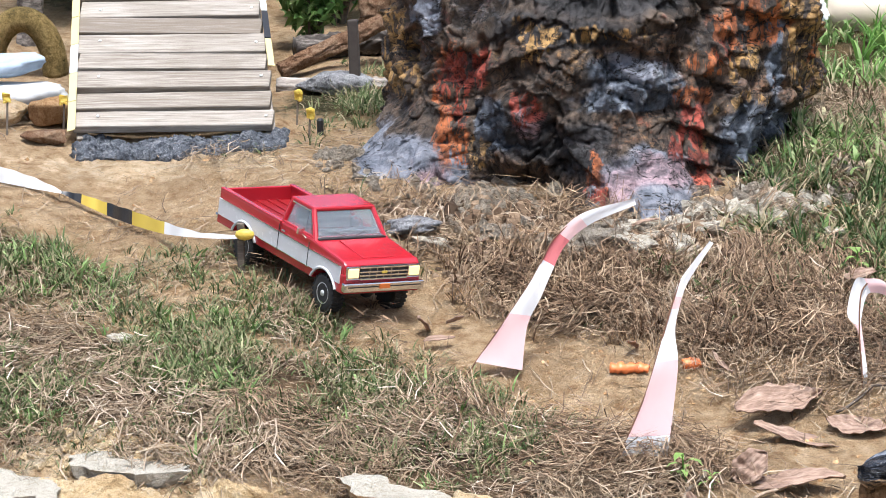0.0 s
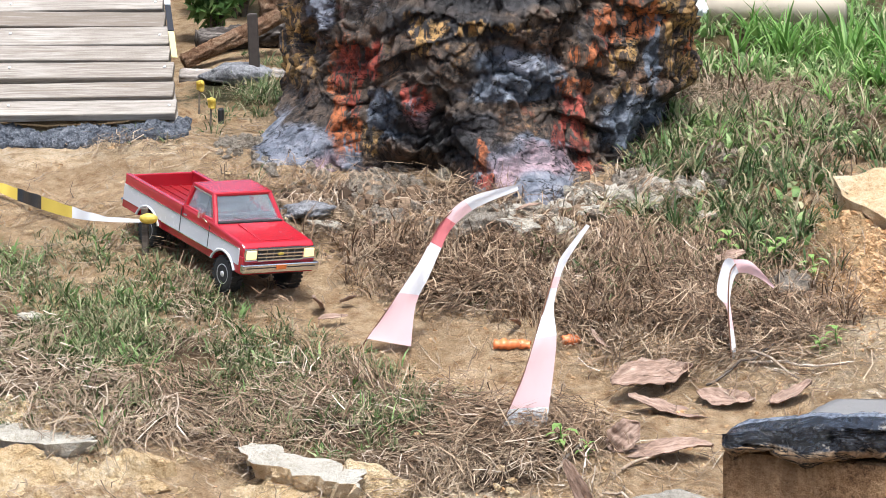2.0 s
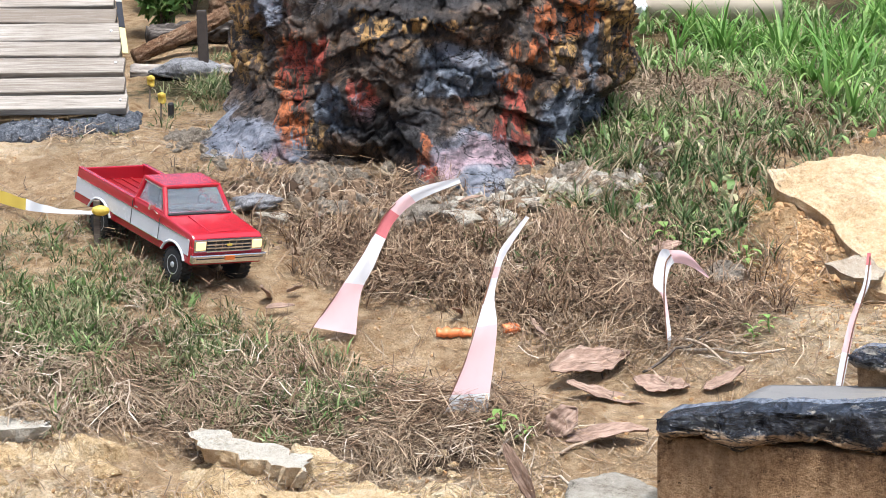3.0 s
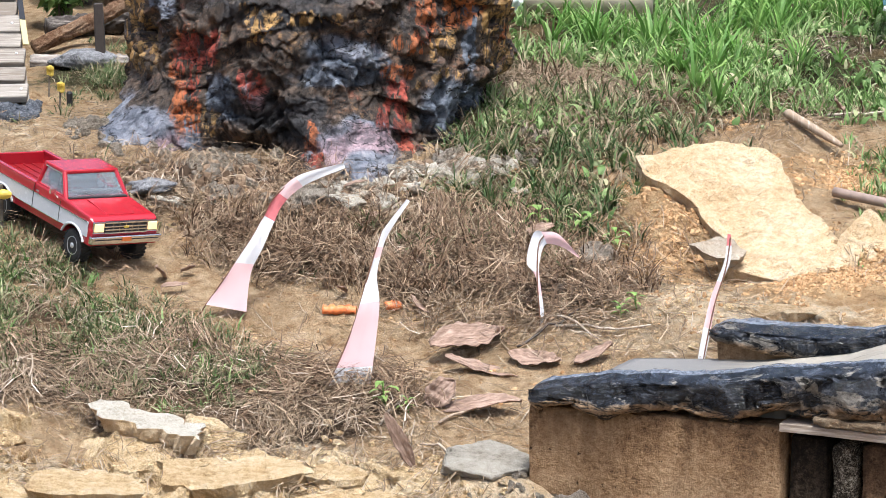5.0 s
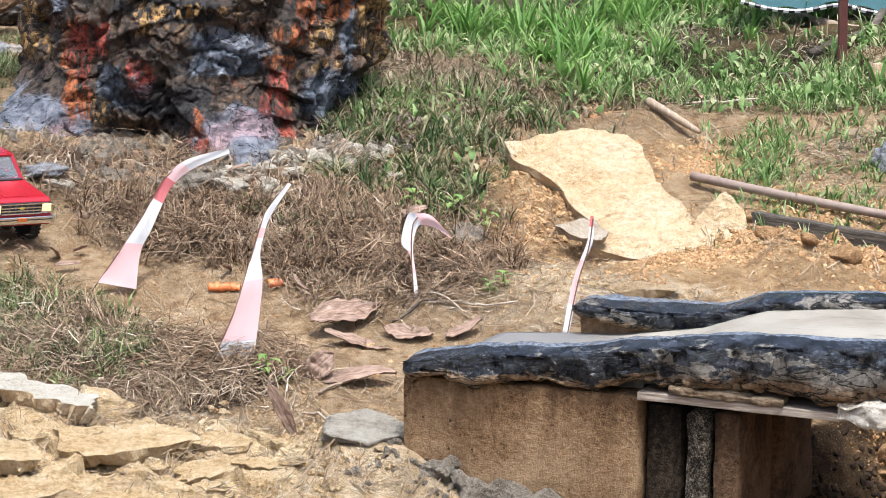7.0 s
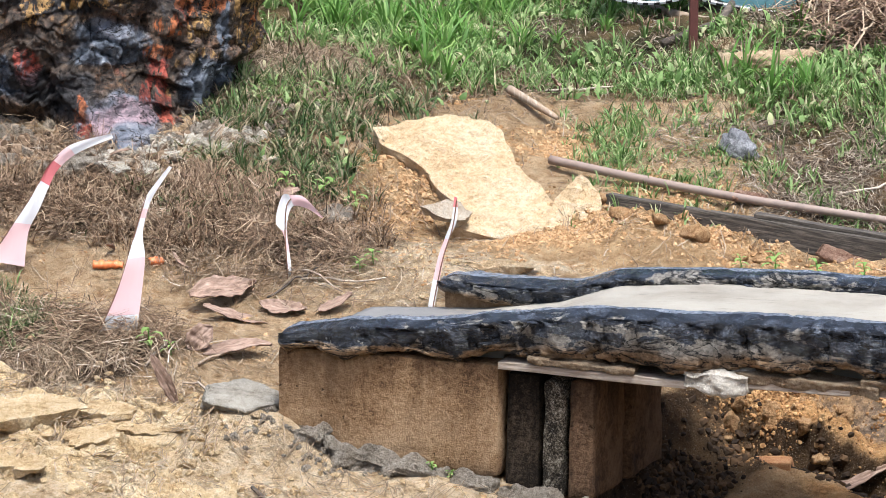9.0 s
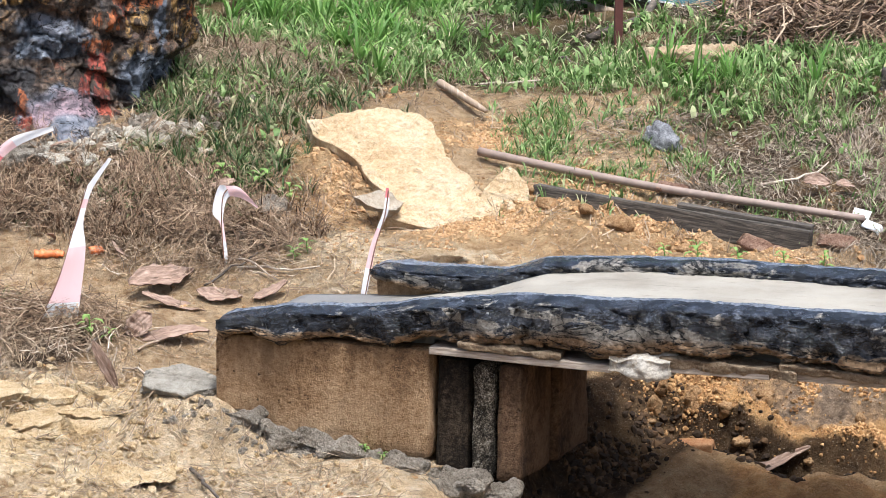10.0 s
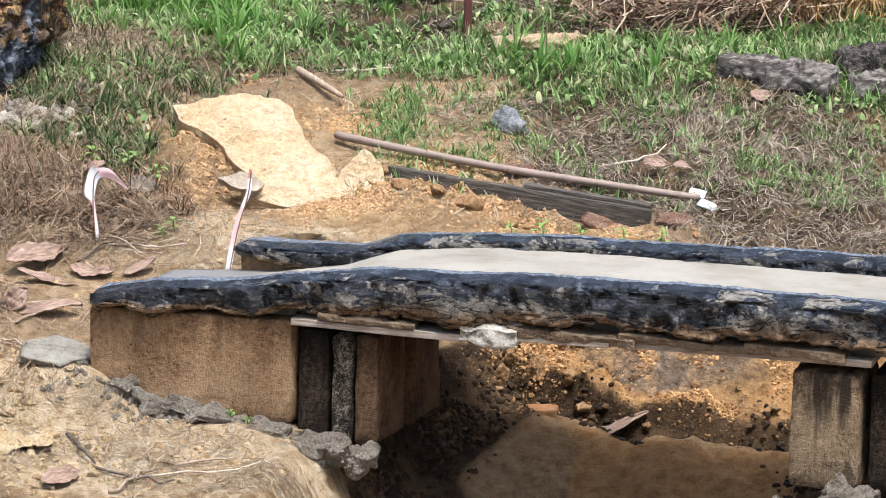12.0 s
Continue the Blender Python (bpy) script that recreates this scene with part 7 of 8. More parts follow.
for k, (px, py, s, mat_) in enumerate([(0.115, 0.955, 0.045, GREY_STONE), (0.03, 0.86, 0.028, GREY_STONE), (0.05, 0.80, 0.02, GREY_STONE), (-0.02, 1.25, 0.022, WHITE_STONE), (-0.43, 1.17, 0.05, GREY_STONE), (-0.36, 1.16, 0.04, WHITE_STONE), (-0.50, 1.165, 0.035, GREY_STONE), (-0.28, 1.19, 0.03, WHITE_STONE),
                                       (-0.74, 1.22, 0.04, SLATE_STONE), (-0.70, 1.17, 0.03, WHITE_STONE), (-0.78, 1.16, 0.03, GREY_STONE), (-0.22, 1.24, 0.025, GREY_STONE), (-1.18, 0.83, 0.016, WHITE_STONE), (-0.58, 1.21, 0.03, GREY_STONE)]):
    stone("rubble", "crumbling grey lump of mortar and earth", (s * rnd.uniform(0.9, 1.5), s, s * rnd.uniform(0.4, 0.7)), (px, py, s * 0.15), mat_, 340 + k, (rnd.uniform(-15, 15), rnd.uniform(-15, 15), rnd.uniform(0, 360)), 0.0, 0.6)
stone("slate_stone", "dark grey pointed stone in the grass", (0.055, 0.035, 0.032), (1.0, 1.27, 0.014), SLATE_STONE, 365, (0, 24, -10), 0, 0.5, 4, 10)
for k, (px, py, s) in enumerate([(0.72, 0.96, 0.022), (0.87, 0.86, 0.03), (0.95, 0.80, 0.026), (0.80, 0.90, 0.018), (1.0, 0.78, 0.02), (0.68, 1.02, 0.018), (0.9, 0.95, 0.016)]):
    stone("earth_clod", "lump of dug orange earth", (s * 1.2, s, s * 0.8), (px, py, s * 0.4), CLOD, 380 + k, (0, 0, 50 * k), 0, 0.5, 3)
bm = rough_box((0.075, 0.05, 0.028), 5, 0.003, 30, 8, 0.005)
brick = tagged(part("broken_brick", bm, BRICK, None, smooth_faces=True), "broken burnt brick in the ditch", "brick")
brick.matrix_world = pose(*ditch(0.80, 0.59, 0.008), 4, -3, -14)
for k in range(60):
    r_ = random.Random(900 + k)
    u = r_.choice((r_.uniform(0.66, 0.92), r_.uniform(0.6, 1.55)))
    v = r_.uniform(0.60, 0.80) if u < 0.92 else float(ditch_rim(u)) + r_.uniform(-0.03, 0.16)
    px, py = 0.009 + u * 0.927 + v * 0.375, -u * 0.375 + v * 0.927
    s = r_.uniform(0.005, 0.015) * (1.25 if u < 0.92 else 0.8)
    stone("earth_clod", "crumbly lump of orange earth on the ditch bank", (s * 1.3, s, s * 0.8), (px, py, s * 0.1), CLOD, 410 + k % 9, (20 * k, 30 * k, 40 * k), 0, 0.9, 3)

# ---------------------------------------------------------------- pipe, beams and scraps behind the bridge
PIPE = plain_material("brown_pole", (0.27, 0.20, 0.16), 0.6, wear=0.9, scale=22)
pts = [(0.588, 1.222, 0.345), (0.78, 1.09, 0.324), (0.985, 0.985, 0.301), (1.20, 0.915, 0.279), (1.40, 0.862, 0.258)]
tagged(part("pole", tube(curve_through(pts, 26), 0.0100, 14, [1.0 - 0.012 * k * 0.6 for k in range(26)]), PIPE, None, smooth_faces=True), "long brown pole lying on the bank", "pole")
bm = rough_box((0.63, 0.035, 0.055), 6, 0.002, 10, 5, 0.004)
beam = tagged(part("timber_beam", bm, GREY_BEAM, None), "weathered grey timber beam half buried in earth", "timber")
beam.matrix_world = pose(0.985, 0.905, 0.248, -4, 5.2, -24)
bm = rough_box((0.30, 0.03, 0.012), 4, 0.001, 10, 15, 0.002)
plank = tagged(part("loose_plank", bm, GREY_BEAM, None), "thin grey plank on the beam", "timber")
plank.matrix_world = pose(1.14, 0.85, 0.264, 0, 5.5, -22)
BARK = stone_material("red_bark", [(0.3, (0.10, 0.05, 0.032)), (0.55, (0.27, 0.16, 0.11)), (0.75, (0.42, 0.30, 0.22))], 30, 0.006)
for label, px, py, sx, sy, tilt, turn in (("reddish flake of bark", 1.165, 0.79, 0.095, 0.04, 18, -28), ("flat reddish scrap of bark", 1.33, 0.76, 0.09, 0.035, 4, -8), ("pinkish scrap of bark behind the beam", 1.0, 0.99, 0.07, 0.03, 6, -15)):
    bm = rough_box((sx, sy, 0.005), 8, 0.007, 22, sx * 50, 0.0015)
    ob = tagged(part("bark_flake", bm, BARK, None, smooth_faces=True), label, "bark")
    ob.matrix_world = pose(px, py, on_ground(px, py, 0.018), 30, tilt, turn)
SHEET = plain_material("white_plastic", (0.72, 0.74, 0.74), 0.35)
verts = []
for i in range(15):
    s = i / 14
    a = smooth(0.55, 1.0, s)
    for w in (-0.013, 0.013):
        verts.append((s * 0.062 - 0.018 * float(a) * s, w, -0.006 * s - 0.035 * float(a)))
ob = tagged(new("plastic_strip", mesh("plastic_strip", verts, [(2 * i, 2 * i + 1, 2 * i + 3, 2 * i + 2) for i in range(14)], SHEET)), "bent white plastic strip under the pole", "litter")
ob.modifiers.new("thickness", "SOLIDIFY").thickness = 0.002
ob.matrix_world = pose(1.395, 0.845, 0.252, 25, 10, -35)
bm = rough_box((0.038, 0.022, 0.003), 2, 0.001, 20, 4, 0.001)
ob = tagged(part("plastic_strip", bm, SHEET, None), "small piece of white plastic behind the pole", "litter")
ob.matrix_world = pose(1.40, 0.905, 0.262, 40, 10, -20)
STICK = wood_material("pale_stick", (0.60, 0.52, 0.42), (0.30, 0.22, 0.15), (20, 2, 2))
pts = curve_through([(0.515, 1.585, 0.448), (0.555, 1.52, 0.432), (0.615, 1.43, 0.405)], 10)
tagged(part("broken_stick", tube(pts, 0.009, 10, [1.1, 1.1, 1.05, 1, 1, 0.95, 0.9, 0.85, 0.7, 0.5]), STICK, None, smooth_faces=True), "pale broken stick lying on the soil", "stick")

# twigs and thick stalks one can tell apart
for k, (ax, ay, bx, by, r) in enumerate([(0.02, -0.36, 0.18, -0.46, 0.003), (0.10, -0.40, 0.40, -0.36, 0.0025), (0.18, -0.33, 0.30, -0.31, 0.003), (-0.03, -0.2, 0.02, -0.36, 0.004), (0.05, -0.47, 0.14, -0.35, 0.004), (-0.10, 0.16, -0.17, 0.21, 0.003), (-0.25, 0.26, -0.2, 0.34, 0.003),
                                         (0.02, 0.72, 0.13, 0.60, 0.003), (0.05, 0.66, 0.22, 0.63, 0.003), (-0.02, 0.60, 0.10, 0.70, 0.0025), (0.12, 0.86, 0.14, 0.82, 0.003), (0.60, 1.68, 0.75, 1.62, 0.003), (0.78, 2.0, 0.86, 1.86, 0.004), (1.62, 1.16, 1.68, 1.12, 0.004), (1.2, 1.06, 1.36, 1.12, 0.003),
                                         (1.75, 0.98, 1.92, 1.02, 0.004), (-0.15, 0.27, -0.05, 0.36, 0.003), (-0.76, 0.97, -0.72, 1.05, 0.003)]):
    rnd = random.Random(500 + k)
    pts = []
    for i in range(7):
        s = i / 6
        px, py = ax + (bx - ax) * s + rnd.uniform(-0.006, 0.006), ay + (by - ay) * s + rnd.uniform(-0.006, 0.006)
        pts.append((px, py, on_ground(px, py, 0.006 + 0.02 * s * rnd.random())))
    tagged(part("twig", tube(pts, r, 6, [1, 1, 0.95, 0.9, 0.8, 0.7, 0.5]), STICK if k % 3 else OLD_WOOD, None, smooth_faces=True), "thin dry twig lying on the ground", "twig", "dry twigs")

# small green seedlings that one can tell apart
for k, (px, py, h) in enumerate([(0.30, -0.13, 0.022), (0.33, -0.145, 0.018), (0.17, 0.70, 0.03), (0.20, 0.73, 0.035), (0.60, 0.62, 0.04), (0.95, 0.70, 0.035), (1.02, 0.68, 0.045), (1.10, 0.66, 0.04), (1.20, 0.64, 0.035), (1.28, 0.66, 0.04), (-0.24, 0.33, 0.045), (-0.20, 0.30, 0.03), (0.02, 1.10, 0.05), (0.10, 1.06, 0.05), (0.16, 1.00, 0.045)]):
    r_ = random.Random(1500 + k)
    plant = thing("seedling", "small green seedling in bare soil", "seedling", pose(px, py, on_ground(px, py, -0.003), 0, 0, r_.uniform(0, 360)), "green seedlings")
    part("stem", tube([(0, 0, 0), (0.004, 0.002, h * 0.5), (0.002, 0.006, h)], 0.0012, 5), FRESH, plant)
    for i in range(7):
        a, z0, ln = i * 2.4, h * (0.25 + 0.11 * i), h * r_.uniform(0.45, 0.75)
        bm = bmesh.new()
        side = Vector((-math.sin(a), math.cos(a), 0)) * ln * 0.2
        out = Vector((math.cos(a), math.sin(a), 0))
        at = Vector((0.003, 0.003, z0))
        ribs = [(at, 0.15), (at + out * ln * 0.4 + Vector((0, 0, ln * 0.28)), 1.0), (at + out * ln * 0.8 + Vector((0, 0, ln * 0.22)), 0.7), (at + out * ln, 0.05)]
        rows_ = [(bm.verts.new(p - side * w), bm.verts.new(p + side * w)) for p, w in ribs]
        for (a0, a1), (b0, b1) in zip(rows_, rows_[1:]):
            bm.faces.new((a0, a1, b1, b0))
        part("leaf", bm, FRESH, plant, smooth_faces=True)

# ---------------------------------------------------------------- behind the ramp and the rock
def post(name, label, size, at, material, turn=(0, 0, 0)):
    bm = rough_box(size, 3, 0.0015, 14, size[2] * 30, 0.003)
    bmesh.ops.translate(bm, vec=(0, 0, size[2] / 2), verts=bm.verts)
    ob = tagged(part(name, bm, material, None), label, "post")
    ob.matrix_world = pose(*at, *turn)
    return ob


def log(name, label, start, end, radius, material, seed, category="log"):
    n, ring = 70, 44
    a, b = np.array(start, float), np.array(end, float)
    d = (b - a) / np.linalg.norm(b - a)
    side = np.cross(d, (0, 0, 1.0)); side /= np.linalg.norm(side)
    up = np.cross(side, d)
    s, t = np.meshgrid(np.linspace(0, 1, n), np.linspace(0, 2 * math.pi, ring, endpoint=False), indexing="ij")
    r = radius * (1 + 0.24 * fbm(s * 5, np.cos(t) * 1.5, np.sin(t) * 1.5, 4, seed) - 0.10 * smooth(0.12, 0.0, np.abs(fbm(s * 3, np.cos(t) * 2, np.sin(t) * 2, 3, seed + 7))) + 0.16 * fbm(s * 22, np.cos(t) * 5, np.sin(t) * 5, 3, seed + 3))
    p = a + (s[..., None] + 0.02 * fbm(np.cos(t) * 3, np.sin(t) * 3, seed, 2, seed)[..., None] * (s[..., None] > 0.9)) * (b - a) + r[..., None] * (np.cos(t)[..., None] * side + np.sin(t)[..., None] * up)
    idx = np.arange(n * ring).reshape(n, ring)
    faces = [tuple(f) for f in np.stack([idx[:-1], np.roll(idx[:-1], -1, 1), np.roll(idx[1:], -1, 1), idx[1:]], -1).reshape(-1, 4)]
    faces += [tuple(idx[0][::-1]), tuple(idx[-1])]
    return tagged(new(name, mesh(name, p.reshape(-1, 3), faces, material)), label, category)


LOG_BARK = wood_material("grey_log_bark", (0.44, 0.39, 0.345), (0.03, 0.022, 0.017), (2.2, 9, 9), 6)
CHAR = stone_material("charred_bark", [(0.36, (0.008, 0.007, 0.007)), (0.5, (0.05, 0.042, 0.038)), (0.64, (0.22, 0.19, 0.17))], 14, 0.012, 0.9, 0.6, 0.4)
BROWN_BARK = stone_material("brown_log", [(0.3, (0.09, 0.045, 0.025)), (0.5, (0.25, 0.14, 0.08)), (0.7, (0.42, 0.29, 0.19))], 14, 0.01)
log("fallen_log", "rotting grey log with peeling bark in the grass", (1.555, 1.56, 0.447), (1.81, 1.42, 0.425), 0.056, LOG_BARK, 5)
log("fallen_log", "dark cut log end beside the grey log", (1.855, 1.43, 0.415), (2.10, 1.55, 0.44), 0.042, LOG_BARK, 9)
log("fallen_log", "dark charred log above the other", (1.84, 1.52, 0.465), (2.15, 1.58, 0.50), 0.046, CHAR, 12)
log("sand_log", "smooth tan log lying in the grass", (1.01, 1.76, 0.480), (1.23, 1.79, 0.487), 0.028, stone_material("tan_log", [(0.3, (0.20, 0.13, 0.07)), (0.5, (0.36, 0.26, 0.16)), (0.7, (0.50, 0.39, 0.26))], 12, 0.003), 15)
stone("rotten_wood", "small rotten wood lump with pale edges", (0.032, 0.028, 0.03), (1.035, 1.93, 0.018), stone_material("rotten_wood", [(0.3, (0.03, 0.018, 0.01)), (0.5, (0.18, 0.11, 0.05)), (0.62, (0.62, 0.50, 0.33))], 24, 0.012), 372, (0, 0, 0), 0, 0.7)
POST_RED = plain_material("red_brown_steel", (0.11, 0.035, 0.028), 0.55, wear=0.5)
post("steel_post", "dark red-brown square steel post", (0.021, 0.021, 0.42), (0.968, 2.0, 0.47), POST_RED)
tagged(part("bare_pole", tube([(0.83, 2.5, 0.545), (1.0, 2.25, 0.528), (1.14, 2.09, 0.525)], 0.010, 8), STICK, None, smooth_faces=True), "long bare pole lying behind the post", "pole")
tagged(part("bare_pole", tube([(0.90, 2.04, 0.495), (1.05, 2.18, 0.53), (1.09, 2.30, 0.56)], 0.010, 8), OLD_WOOD, None, smooth_faces=True), "grey crooked branch behind the post", "branch")

# the sagging net with a beaded edge
def build_net():
    net = thing("safety_net", "blue-green net with a black and white beaded edge", "net")
    n = 46
    edge = [tuple(p) for p in curve_through([(0.76, 2.29, 0.583), (0.83, 2.29, 0.566), (0.905, 2.29, 0.562), (0.99, 2.29, 0.576), (1.05, 2.29, 0.562), (1.165, 2.29, 0.542), (1.235, 2.29, 0.541), (1.335, 2.29, 0.550), (1.42, 2.29, 0.565)], n + 1)]
    for i in range(n):
        bm = tube([edge[i], edge[i + 1]], 0.0055, 6)
        part("edge_bead", bm, (WHITE_TAPE, BLACK_TAPE)[i % 2], net)
    cloth = [(p[0] - 0.03 * h, p[1] + 0.10 * h + 0.002, p[2] + 0.006 + 0.22 * h + 0.004 * math.sin(i * 0.9 + 5 * h)) for h in (0.0, 0.25, 0.5, 1.0) for i, p in enumerate(edge)]
    me = mesh("net_cloth", cloth, [(r * (n + 1) + i, r * (n + 1) + i + 1, (r + 1) * (n + 1) + i + 1, (r + 1) * (n + 1) + i) for r in range(3) for i in range(n)], NET_BLUE)
    attach(new("net_cloth", me), net, "faded blue-green netting")
    for k in range(16):
        s = (k + 0.5) / 16
        p = edge[int(s * n)]
        part("mesh_cord", tube([p, (p[0] - 0.03, p[1] + 0.12, p[2] + 0.20)], 0.0013, 5), NET_BLUE, net)
        q = [(edge[j][0], edge[j][1] + 0.013 * (k + 1) * 0.6, edge[j][2] + 0.013 * (k + 1)) for j in range(0, n + 1, 3)]
        part("mesh_cord", tube(q, 0.0013, 5), NET_BLUE, net)
    return net


NET_BLUE = plain_material("net_cord", (0.03, 0.105, 0.12), 0.7, wear=0.5, scale=90)
build_net()
# brushwood and leaf piles on the far right bank
x, y = scatter(9000, (1.2, 1.75), (2.5, 2.7), lambda x, y: np.clip(spots(x, y, [(1.5, 2.05, 0.2, 0.16), (1.6, 1.95, 0.2, 0.12), (2.0, 2.1, 0.3, 0.15), (1.75, 2.2, 0.4, 0.2)]), 0, 1))
BRUSH = strand_material("dry_brush", [(0.0, (0.04, 0.026, 0.016)), (0.4, (0.14, 0.088, 0.052)), (0.75, (0.28, 0.19, 0.12)), (1.0, (0.52, 0.41, 0.29))], 0.8)
litter("brushwood", x, y, 0.085, 0.0034, BRUSH, "tangled dry brushwood and dead leaves on the bank", 0.03, 0.35, "brushwood")
x, y = scatter(1500, (1.7, 1.75), (2.5, 2.3), lambda x, y: bump(x, y, 2.02, 1.98, 0.2, 0.14))
blades("golden_grass", x, y, 0.16, 0.003, 1.25, strand_material("golden_grass", [(0.0, (0.20, 0.11, 0.04)), (0.5, (0.40, 0.24, 0.09)), (1.0, (0.58, 0.40, 0.18))], 0.7), "hanging golden dry grass")

for k in range(110):
    r_ = random.Random(1300 + k)
    px = r_.uniform(1.3, 2.15)
    py = r_.uniform(1.92, 2.25)
    dead_leaf("dry brown leaf in the brushwood", r_.uniform(0.05, 0.115), r_.uniform(0.02, 0.05), pose(px, py, on_ground(px, py, 0.035), r_.uniform(10, 60), r_.uniform(-40, 40), r_.uniform(0, 360)), 40 + k, 0.5)

# log stack and post behind the ramp
post("timber_post", "dark grey timber post", (0.020, 0.02, 0.16), (-0.94, 2.09, 0.455), plain_material("dark_post", (0.055, 0.042, 0.035), 0.8, wear=0.5), (0, -2, 0))
log("fallen_log", "bleached log lying behind the post", (-1.10, 2.13, 0.475), (-0.80, 2.13, 0.475), 0.020, LOG_BARK, 31)
log("fallen_log", "brown slanting log in the wood pile", (-1.10, 2.18, 0.505), (-0.84, 2.3, 0.62), 0.016, BROWN_BARK, 33)
log("fallen_log", "grey log in the wood pile", (-1.09, 2.32, 0.53), (-0.86, 2.4, 0.55), 0.026, LOG_BARK, 35)
log("fallen_log", "reddish stump in the wood pile", (-0.945, 2.42, 0.48), (-0.94, 2.44, 0.72), 0.028, BROWN_BARK, 37)
stone("grey_rock", "flat slate-grey rock behind the grass", (0.075, 0.05, 0.028), (-0.985, 2.10, 0.012), SLATE_STONE, 374, (0, 0, 0), 0.3)
stone("ochre_rock", "orange rock on the wood pile", (0.05, 0.04, 0.035), (-0.93, 2.46, 0.16), BRICK, 376)
bm = rough_box((0.035, 0.012, 0.30), 4, 0.001, 10, 5, 0.003)
ob = tagged(part("white_sheet", bm, SHEET, None, smooth_faces=True), "white plastic sheet leaning against the pile", "sheet")
ob.matrix_world = pose(-0.905, 2.5, 0.73, -10, -32, 0)
# yellow ground markers
for px, py, h in ((-1.022, 1.83, 0.055), (-0.985, 1.72, 0.045), (-1.545, 1.70, 0.07), (-1.44, 1.705, 0.07)):
    ob = thing("yellow_marker", "small yellow tape marker on a thin stick", "marker", pose(px, py, on_ground(px, py)), "yellow markers")
    part("stick", tube([(0, 0, -0.02), (0.004, 0, h)], 0.0022, 6), OLD_WOOD, ob)
    bm = rough_box((0.014, 0.004, 0.017), 4, 0.006, 60, px, 0.001)
    bmesh.ops.translate(bm, vec=(0.004, -0.003, h), verts=bm.verts)
    part("tape_scrap", bm, YELLOW_TAPE, ob, "yellow tape scrap")
bm = lathe([(0.006, 0), (0.0065, 0.03), (0.004, 0.034)], 10)
ob = tagged(part("black_peg", bm, BLACK_PLASTIC, None), "short black plastic peg in the grass", "peg")
ob.matrix_world = pose(-0.968, 1.76, on_ground(-0.968, 1.76, -0.004))
# planter arch and sacks left of the ramp
OCHRE_ROCK = stone_material("ochre_moss_rock", [(0.3, (0.06, 0.05, 0.02)), (0.5, (0.24, 0.17, 0.06)), (0.7, (0.45, 0.32, 0.13))], 14, 0.012)
pts = [(0.065 * math.cos(a) - 1.615, 2.2, 0.50 + 0.105 * math.sin(a)) for a in np.linspace(-0.15, math.pi + 0.15, 20)]
tagged(part("rock_arch", tube(pts, 0.026, 14), OCHRE_ROCK, None, smooth_faces=True), "small mossy ochre rock arch", "rock arch")
SACK = plain_material("woven_sack", (0.46, 0.47, 0.47), 0.7, wear=0.5, scale=16)
stone("sandbag", "grey-white sandbag beside the ramp", (0.10, 0.06, 0.035), (-1.56, 1.87, 0.035), SACK, 391, (0, 0, 0), 0.4, 0.3, 4, 2)
stone("sandbag", "bluish white sandbag on another", (0.09, 0.055, 0.026), (-1.60, 1.90, 0.085), plain_material("blue_sack", (0.34, 0.42, 0.52), 0.7, wear=0.4), 392, (0, -4, 0), 0.4, 0.3, 4, 2)
stone("clay_lump", "tan clay lump beside the ramp", (0.045, 0.035, 0.035), (-1.475, 1.78, 0.03), CLOD, 393)
stone("clay_lump", "tan clay lump under the sandbags", (0.05, 0.035, 0.03), (-1.57, 1.79, 0.02), SAND_STONE, 394)
stone("brown_rock", "red-brown rock at the ramp foot", (0.05, 0.03, 0.018), (-1.46, 1.66, 0.01), BROWN_BARK, 395)
# beige barrel and white bags on the hill crest
BEIGE = plain_material("beige_plastic", (0.55, 0.47, 0.37), 0.5, wear=0.3, scale=10)
bm = lathe([(0.030, 0), (0.040, 0.004), (0.043, 0.03), (0.041, 0.10), (0.043, 0.16), (0.043, 0.29), (0.038, 0.295)], 28, "x")
ob = tagged(part("drum", bm, BEIGE, None, smooth_faces=True), "beige plastic drum lying on its side", "drum")
ob.matrix_world = pose(-0.035, 2.60, on_ground(0.1, 2.60, 0.043), 0, 0, -3)
stone("white_bag", "crumpled white plastic bag", (0.05, 0.04, 0.045), (-0.085, 2.56, 0.04), SHEET, 396, (0, 20, 0), 0, 0.5)


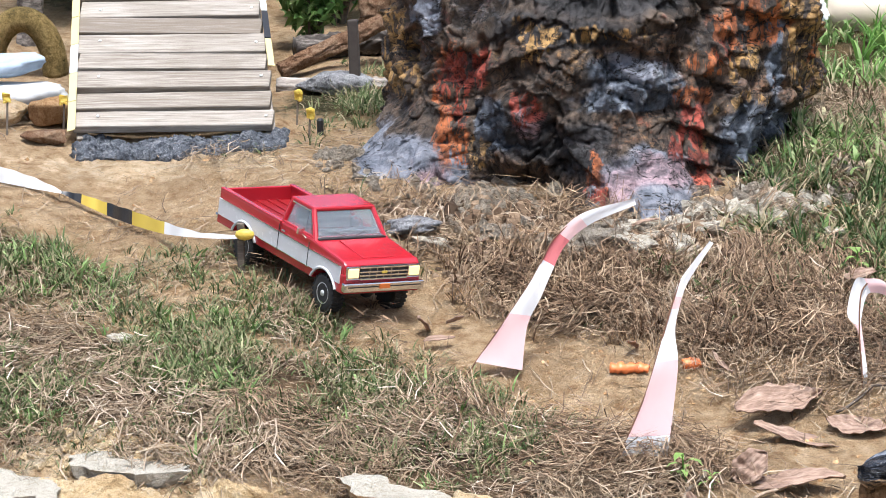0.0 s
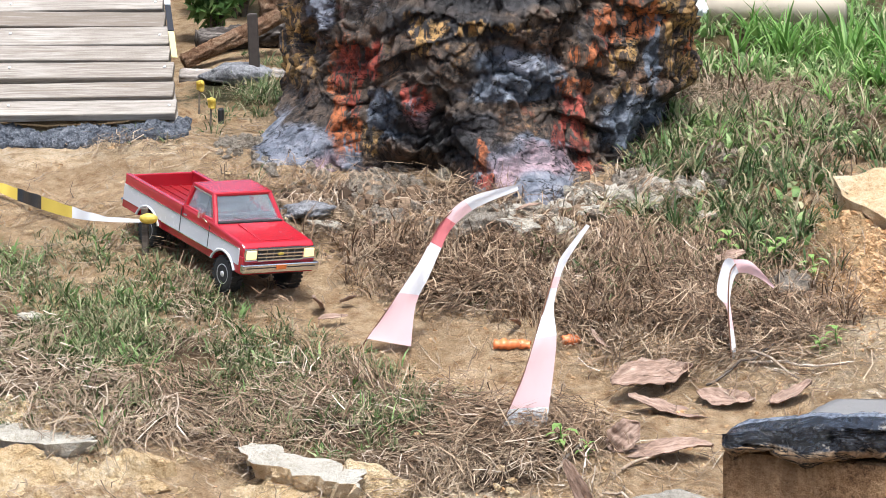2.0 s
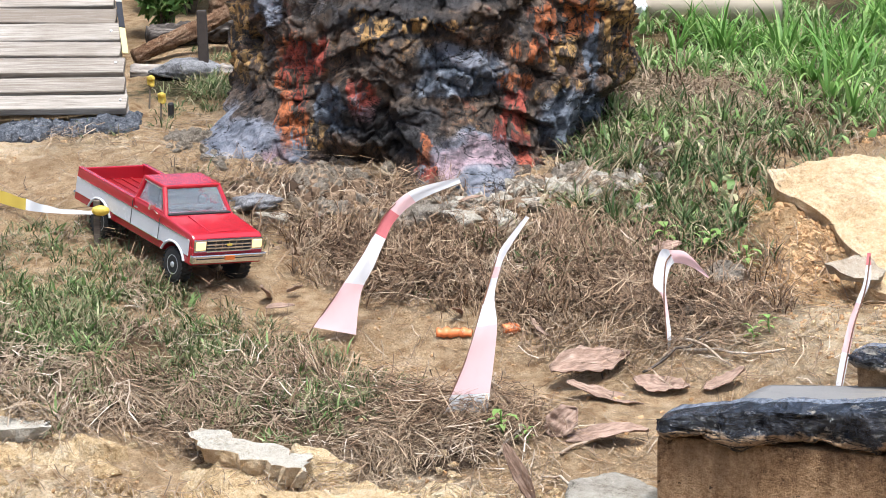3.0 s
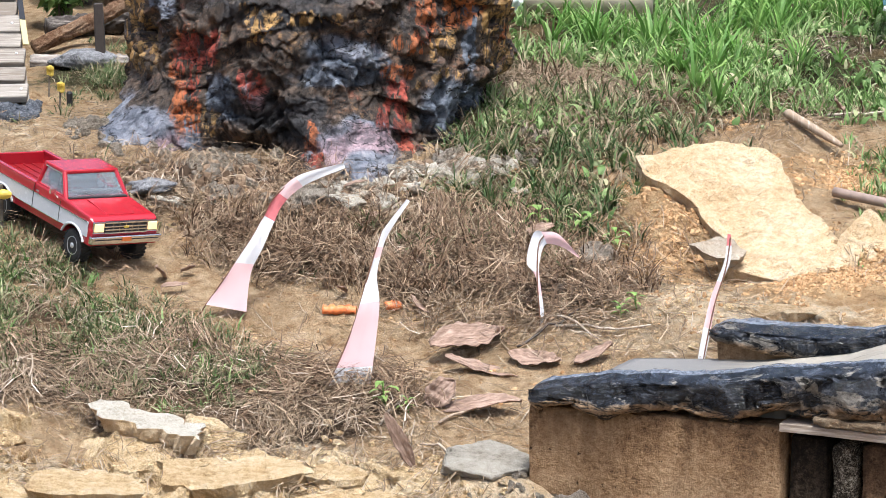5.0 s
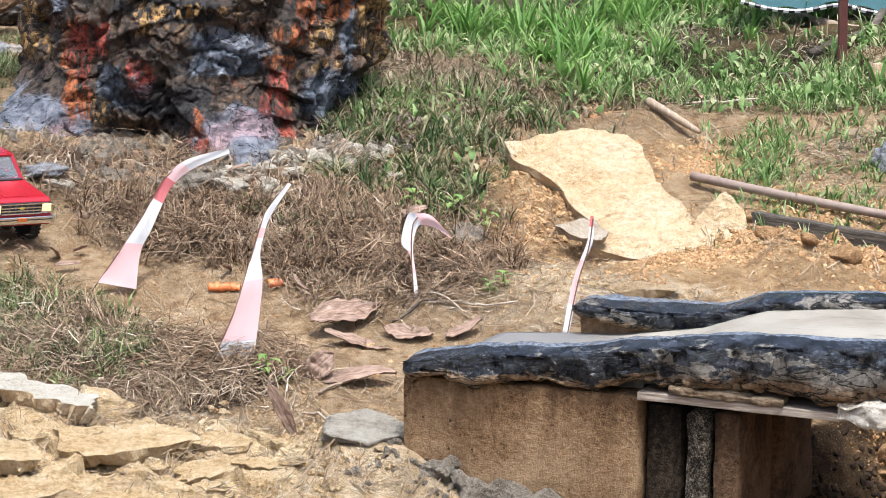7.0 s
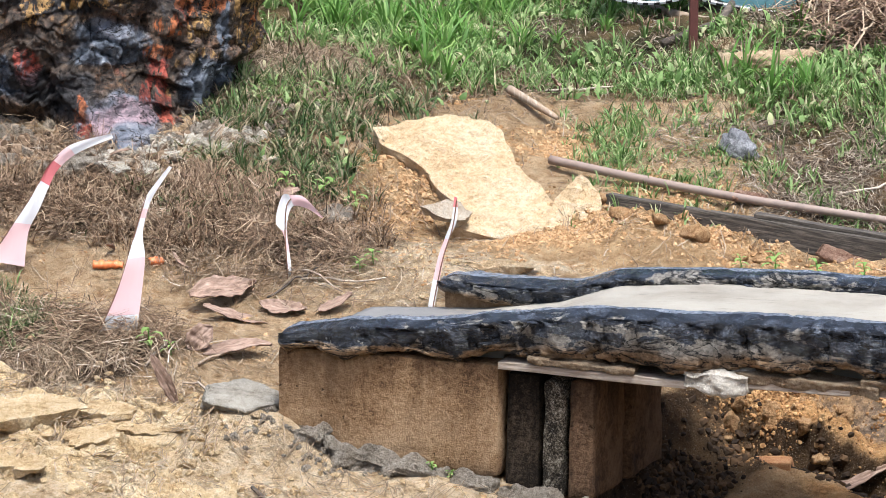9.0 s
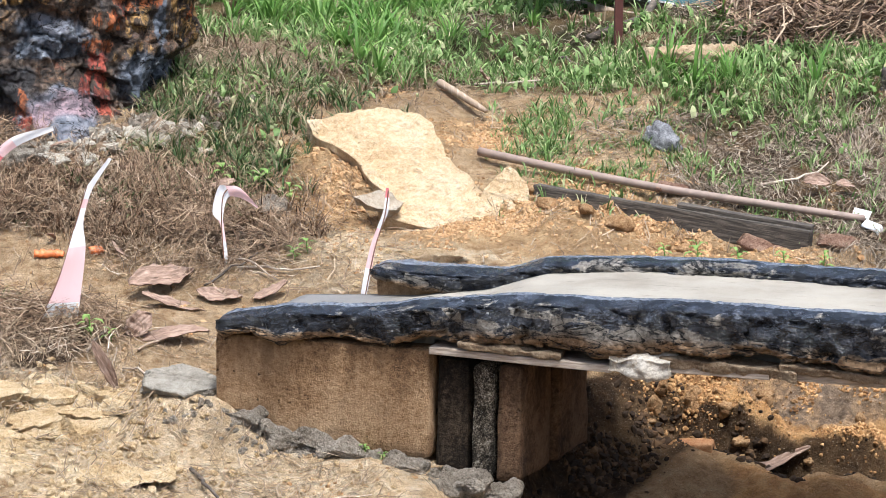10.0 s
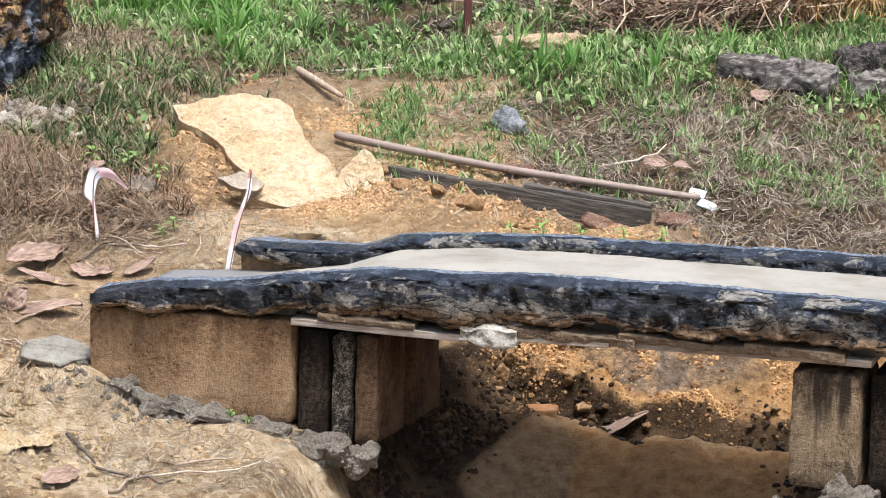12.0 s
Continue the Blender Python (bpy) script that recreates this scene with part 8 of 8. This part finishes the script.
# ---------------------------------------------------------------- bushes that close the view
def bush(label, at, size, leaves, seed, material):
    ob = thing("bush", label, "bush", pose(*at))
    r = np.random.RandomState(seed)
    stems = []
    for k in range(9):
        a = r.uniform(0, 6.28)
        tip_ = (math.cos(a) * size[0] * r.uniform(0.3, 0.9), math.sin(a) * size[1] * r.uniform(0.3, 0.9), size[2] * r.uniform(0.5, 0.95))
        stems.append(tip_)
        part("branch", tube([(0, 0, -0.05), (tip_[0] * 0.4, tip_[1] * 0.4, tip_[2] * 0.55), tip_], size[2] * 0.014, 6, [1.3, 1, 0.5]), OLD_WOOD, ob)
    n = leaves
    u = r.normal(0, 1, (n, 3)); u /= np.linalg.norm(u, axis=1)[:, None]
    rad = r.uniform(0.35, 1.0, n) ** 0.6 * (0.75 + 0.35 * lattice(u[:, 0] * 2.5, u[:, 1] * 2.5, u[:, 2] * 2.5, seed))
    c = u * rad[:, None] * np.array([size[0], size[1], size[2] * 0.55]) + np.array([0, 0, size[2] * 0.52])
    c = c[c[:, 2] > -0.02]
    n = len(c)
    d = r.normal(0, 1, (n, 3)); d[:, 2] -= 0.3; d /= np.linalg.norm(d, axis=1)[:, None]
    w = np.cross(d, r.normal(0, 1, (n, 3))); w /= np.linalg.norm(w, axis=1)[:, None]
    ln = r.uniform(0.5, 1.2, n)[:, None] * size[2] * 0.085
    v = np.stack([c - d * ln, c + w * ln * 0.36, c + d * ln, c - w * ln * 0.36], 1).reshape(-1, 3)
    me = fast_mesh("foliage", v, np.arange(4 * n).reshape(-1, 4), material, False)
    attach(new("foliage", me), ob, "dense small green leaves")
    return ob


LEAFY = strand_material("bush_leaf", [(0.0, (0.05, 0.11, 0.03)), (0.4, (0.12, 0.22, 0.06)), (0.8, (0.22, 0.34, 0.10)), (1.0, (0.38, 0.46, 0.2))], 0.5, 0.4)
for k, (px, py, sx, sz, n) in enumerate([(-1.075, 2.45, 0.085, 0.24, 700), (-1.06, 2.75, 0.16, 0.30, 900), (-0.98, 3.0, 0.22, 0.36, 900), (-1.62, 2.9, 0.25, 0.36, 1100), (-1.25, 3.3, 0.45, 0.42, 1500), (-1.75, 3.6, 0.5, 0.42, 1500), (-0.75, 3.6, 0.5, 0.4, 1300)]):
    bush("dense green bush behind the ramp", (px, py, on_ground(px, py)), (sx, sx, sz), n, 600 + k, LEAFY)
log("tree_trunk", "grey tree trunk behind the bushes", (-1.69, 2.62, 0.45), (-1.67, 2.7, 1.3), 0.024, LOG_BARK, 44, "tree trunk")
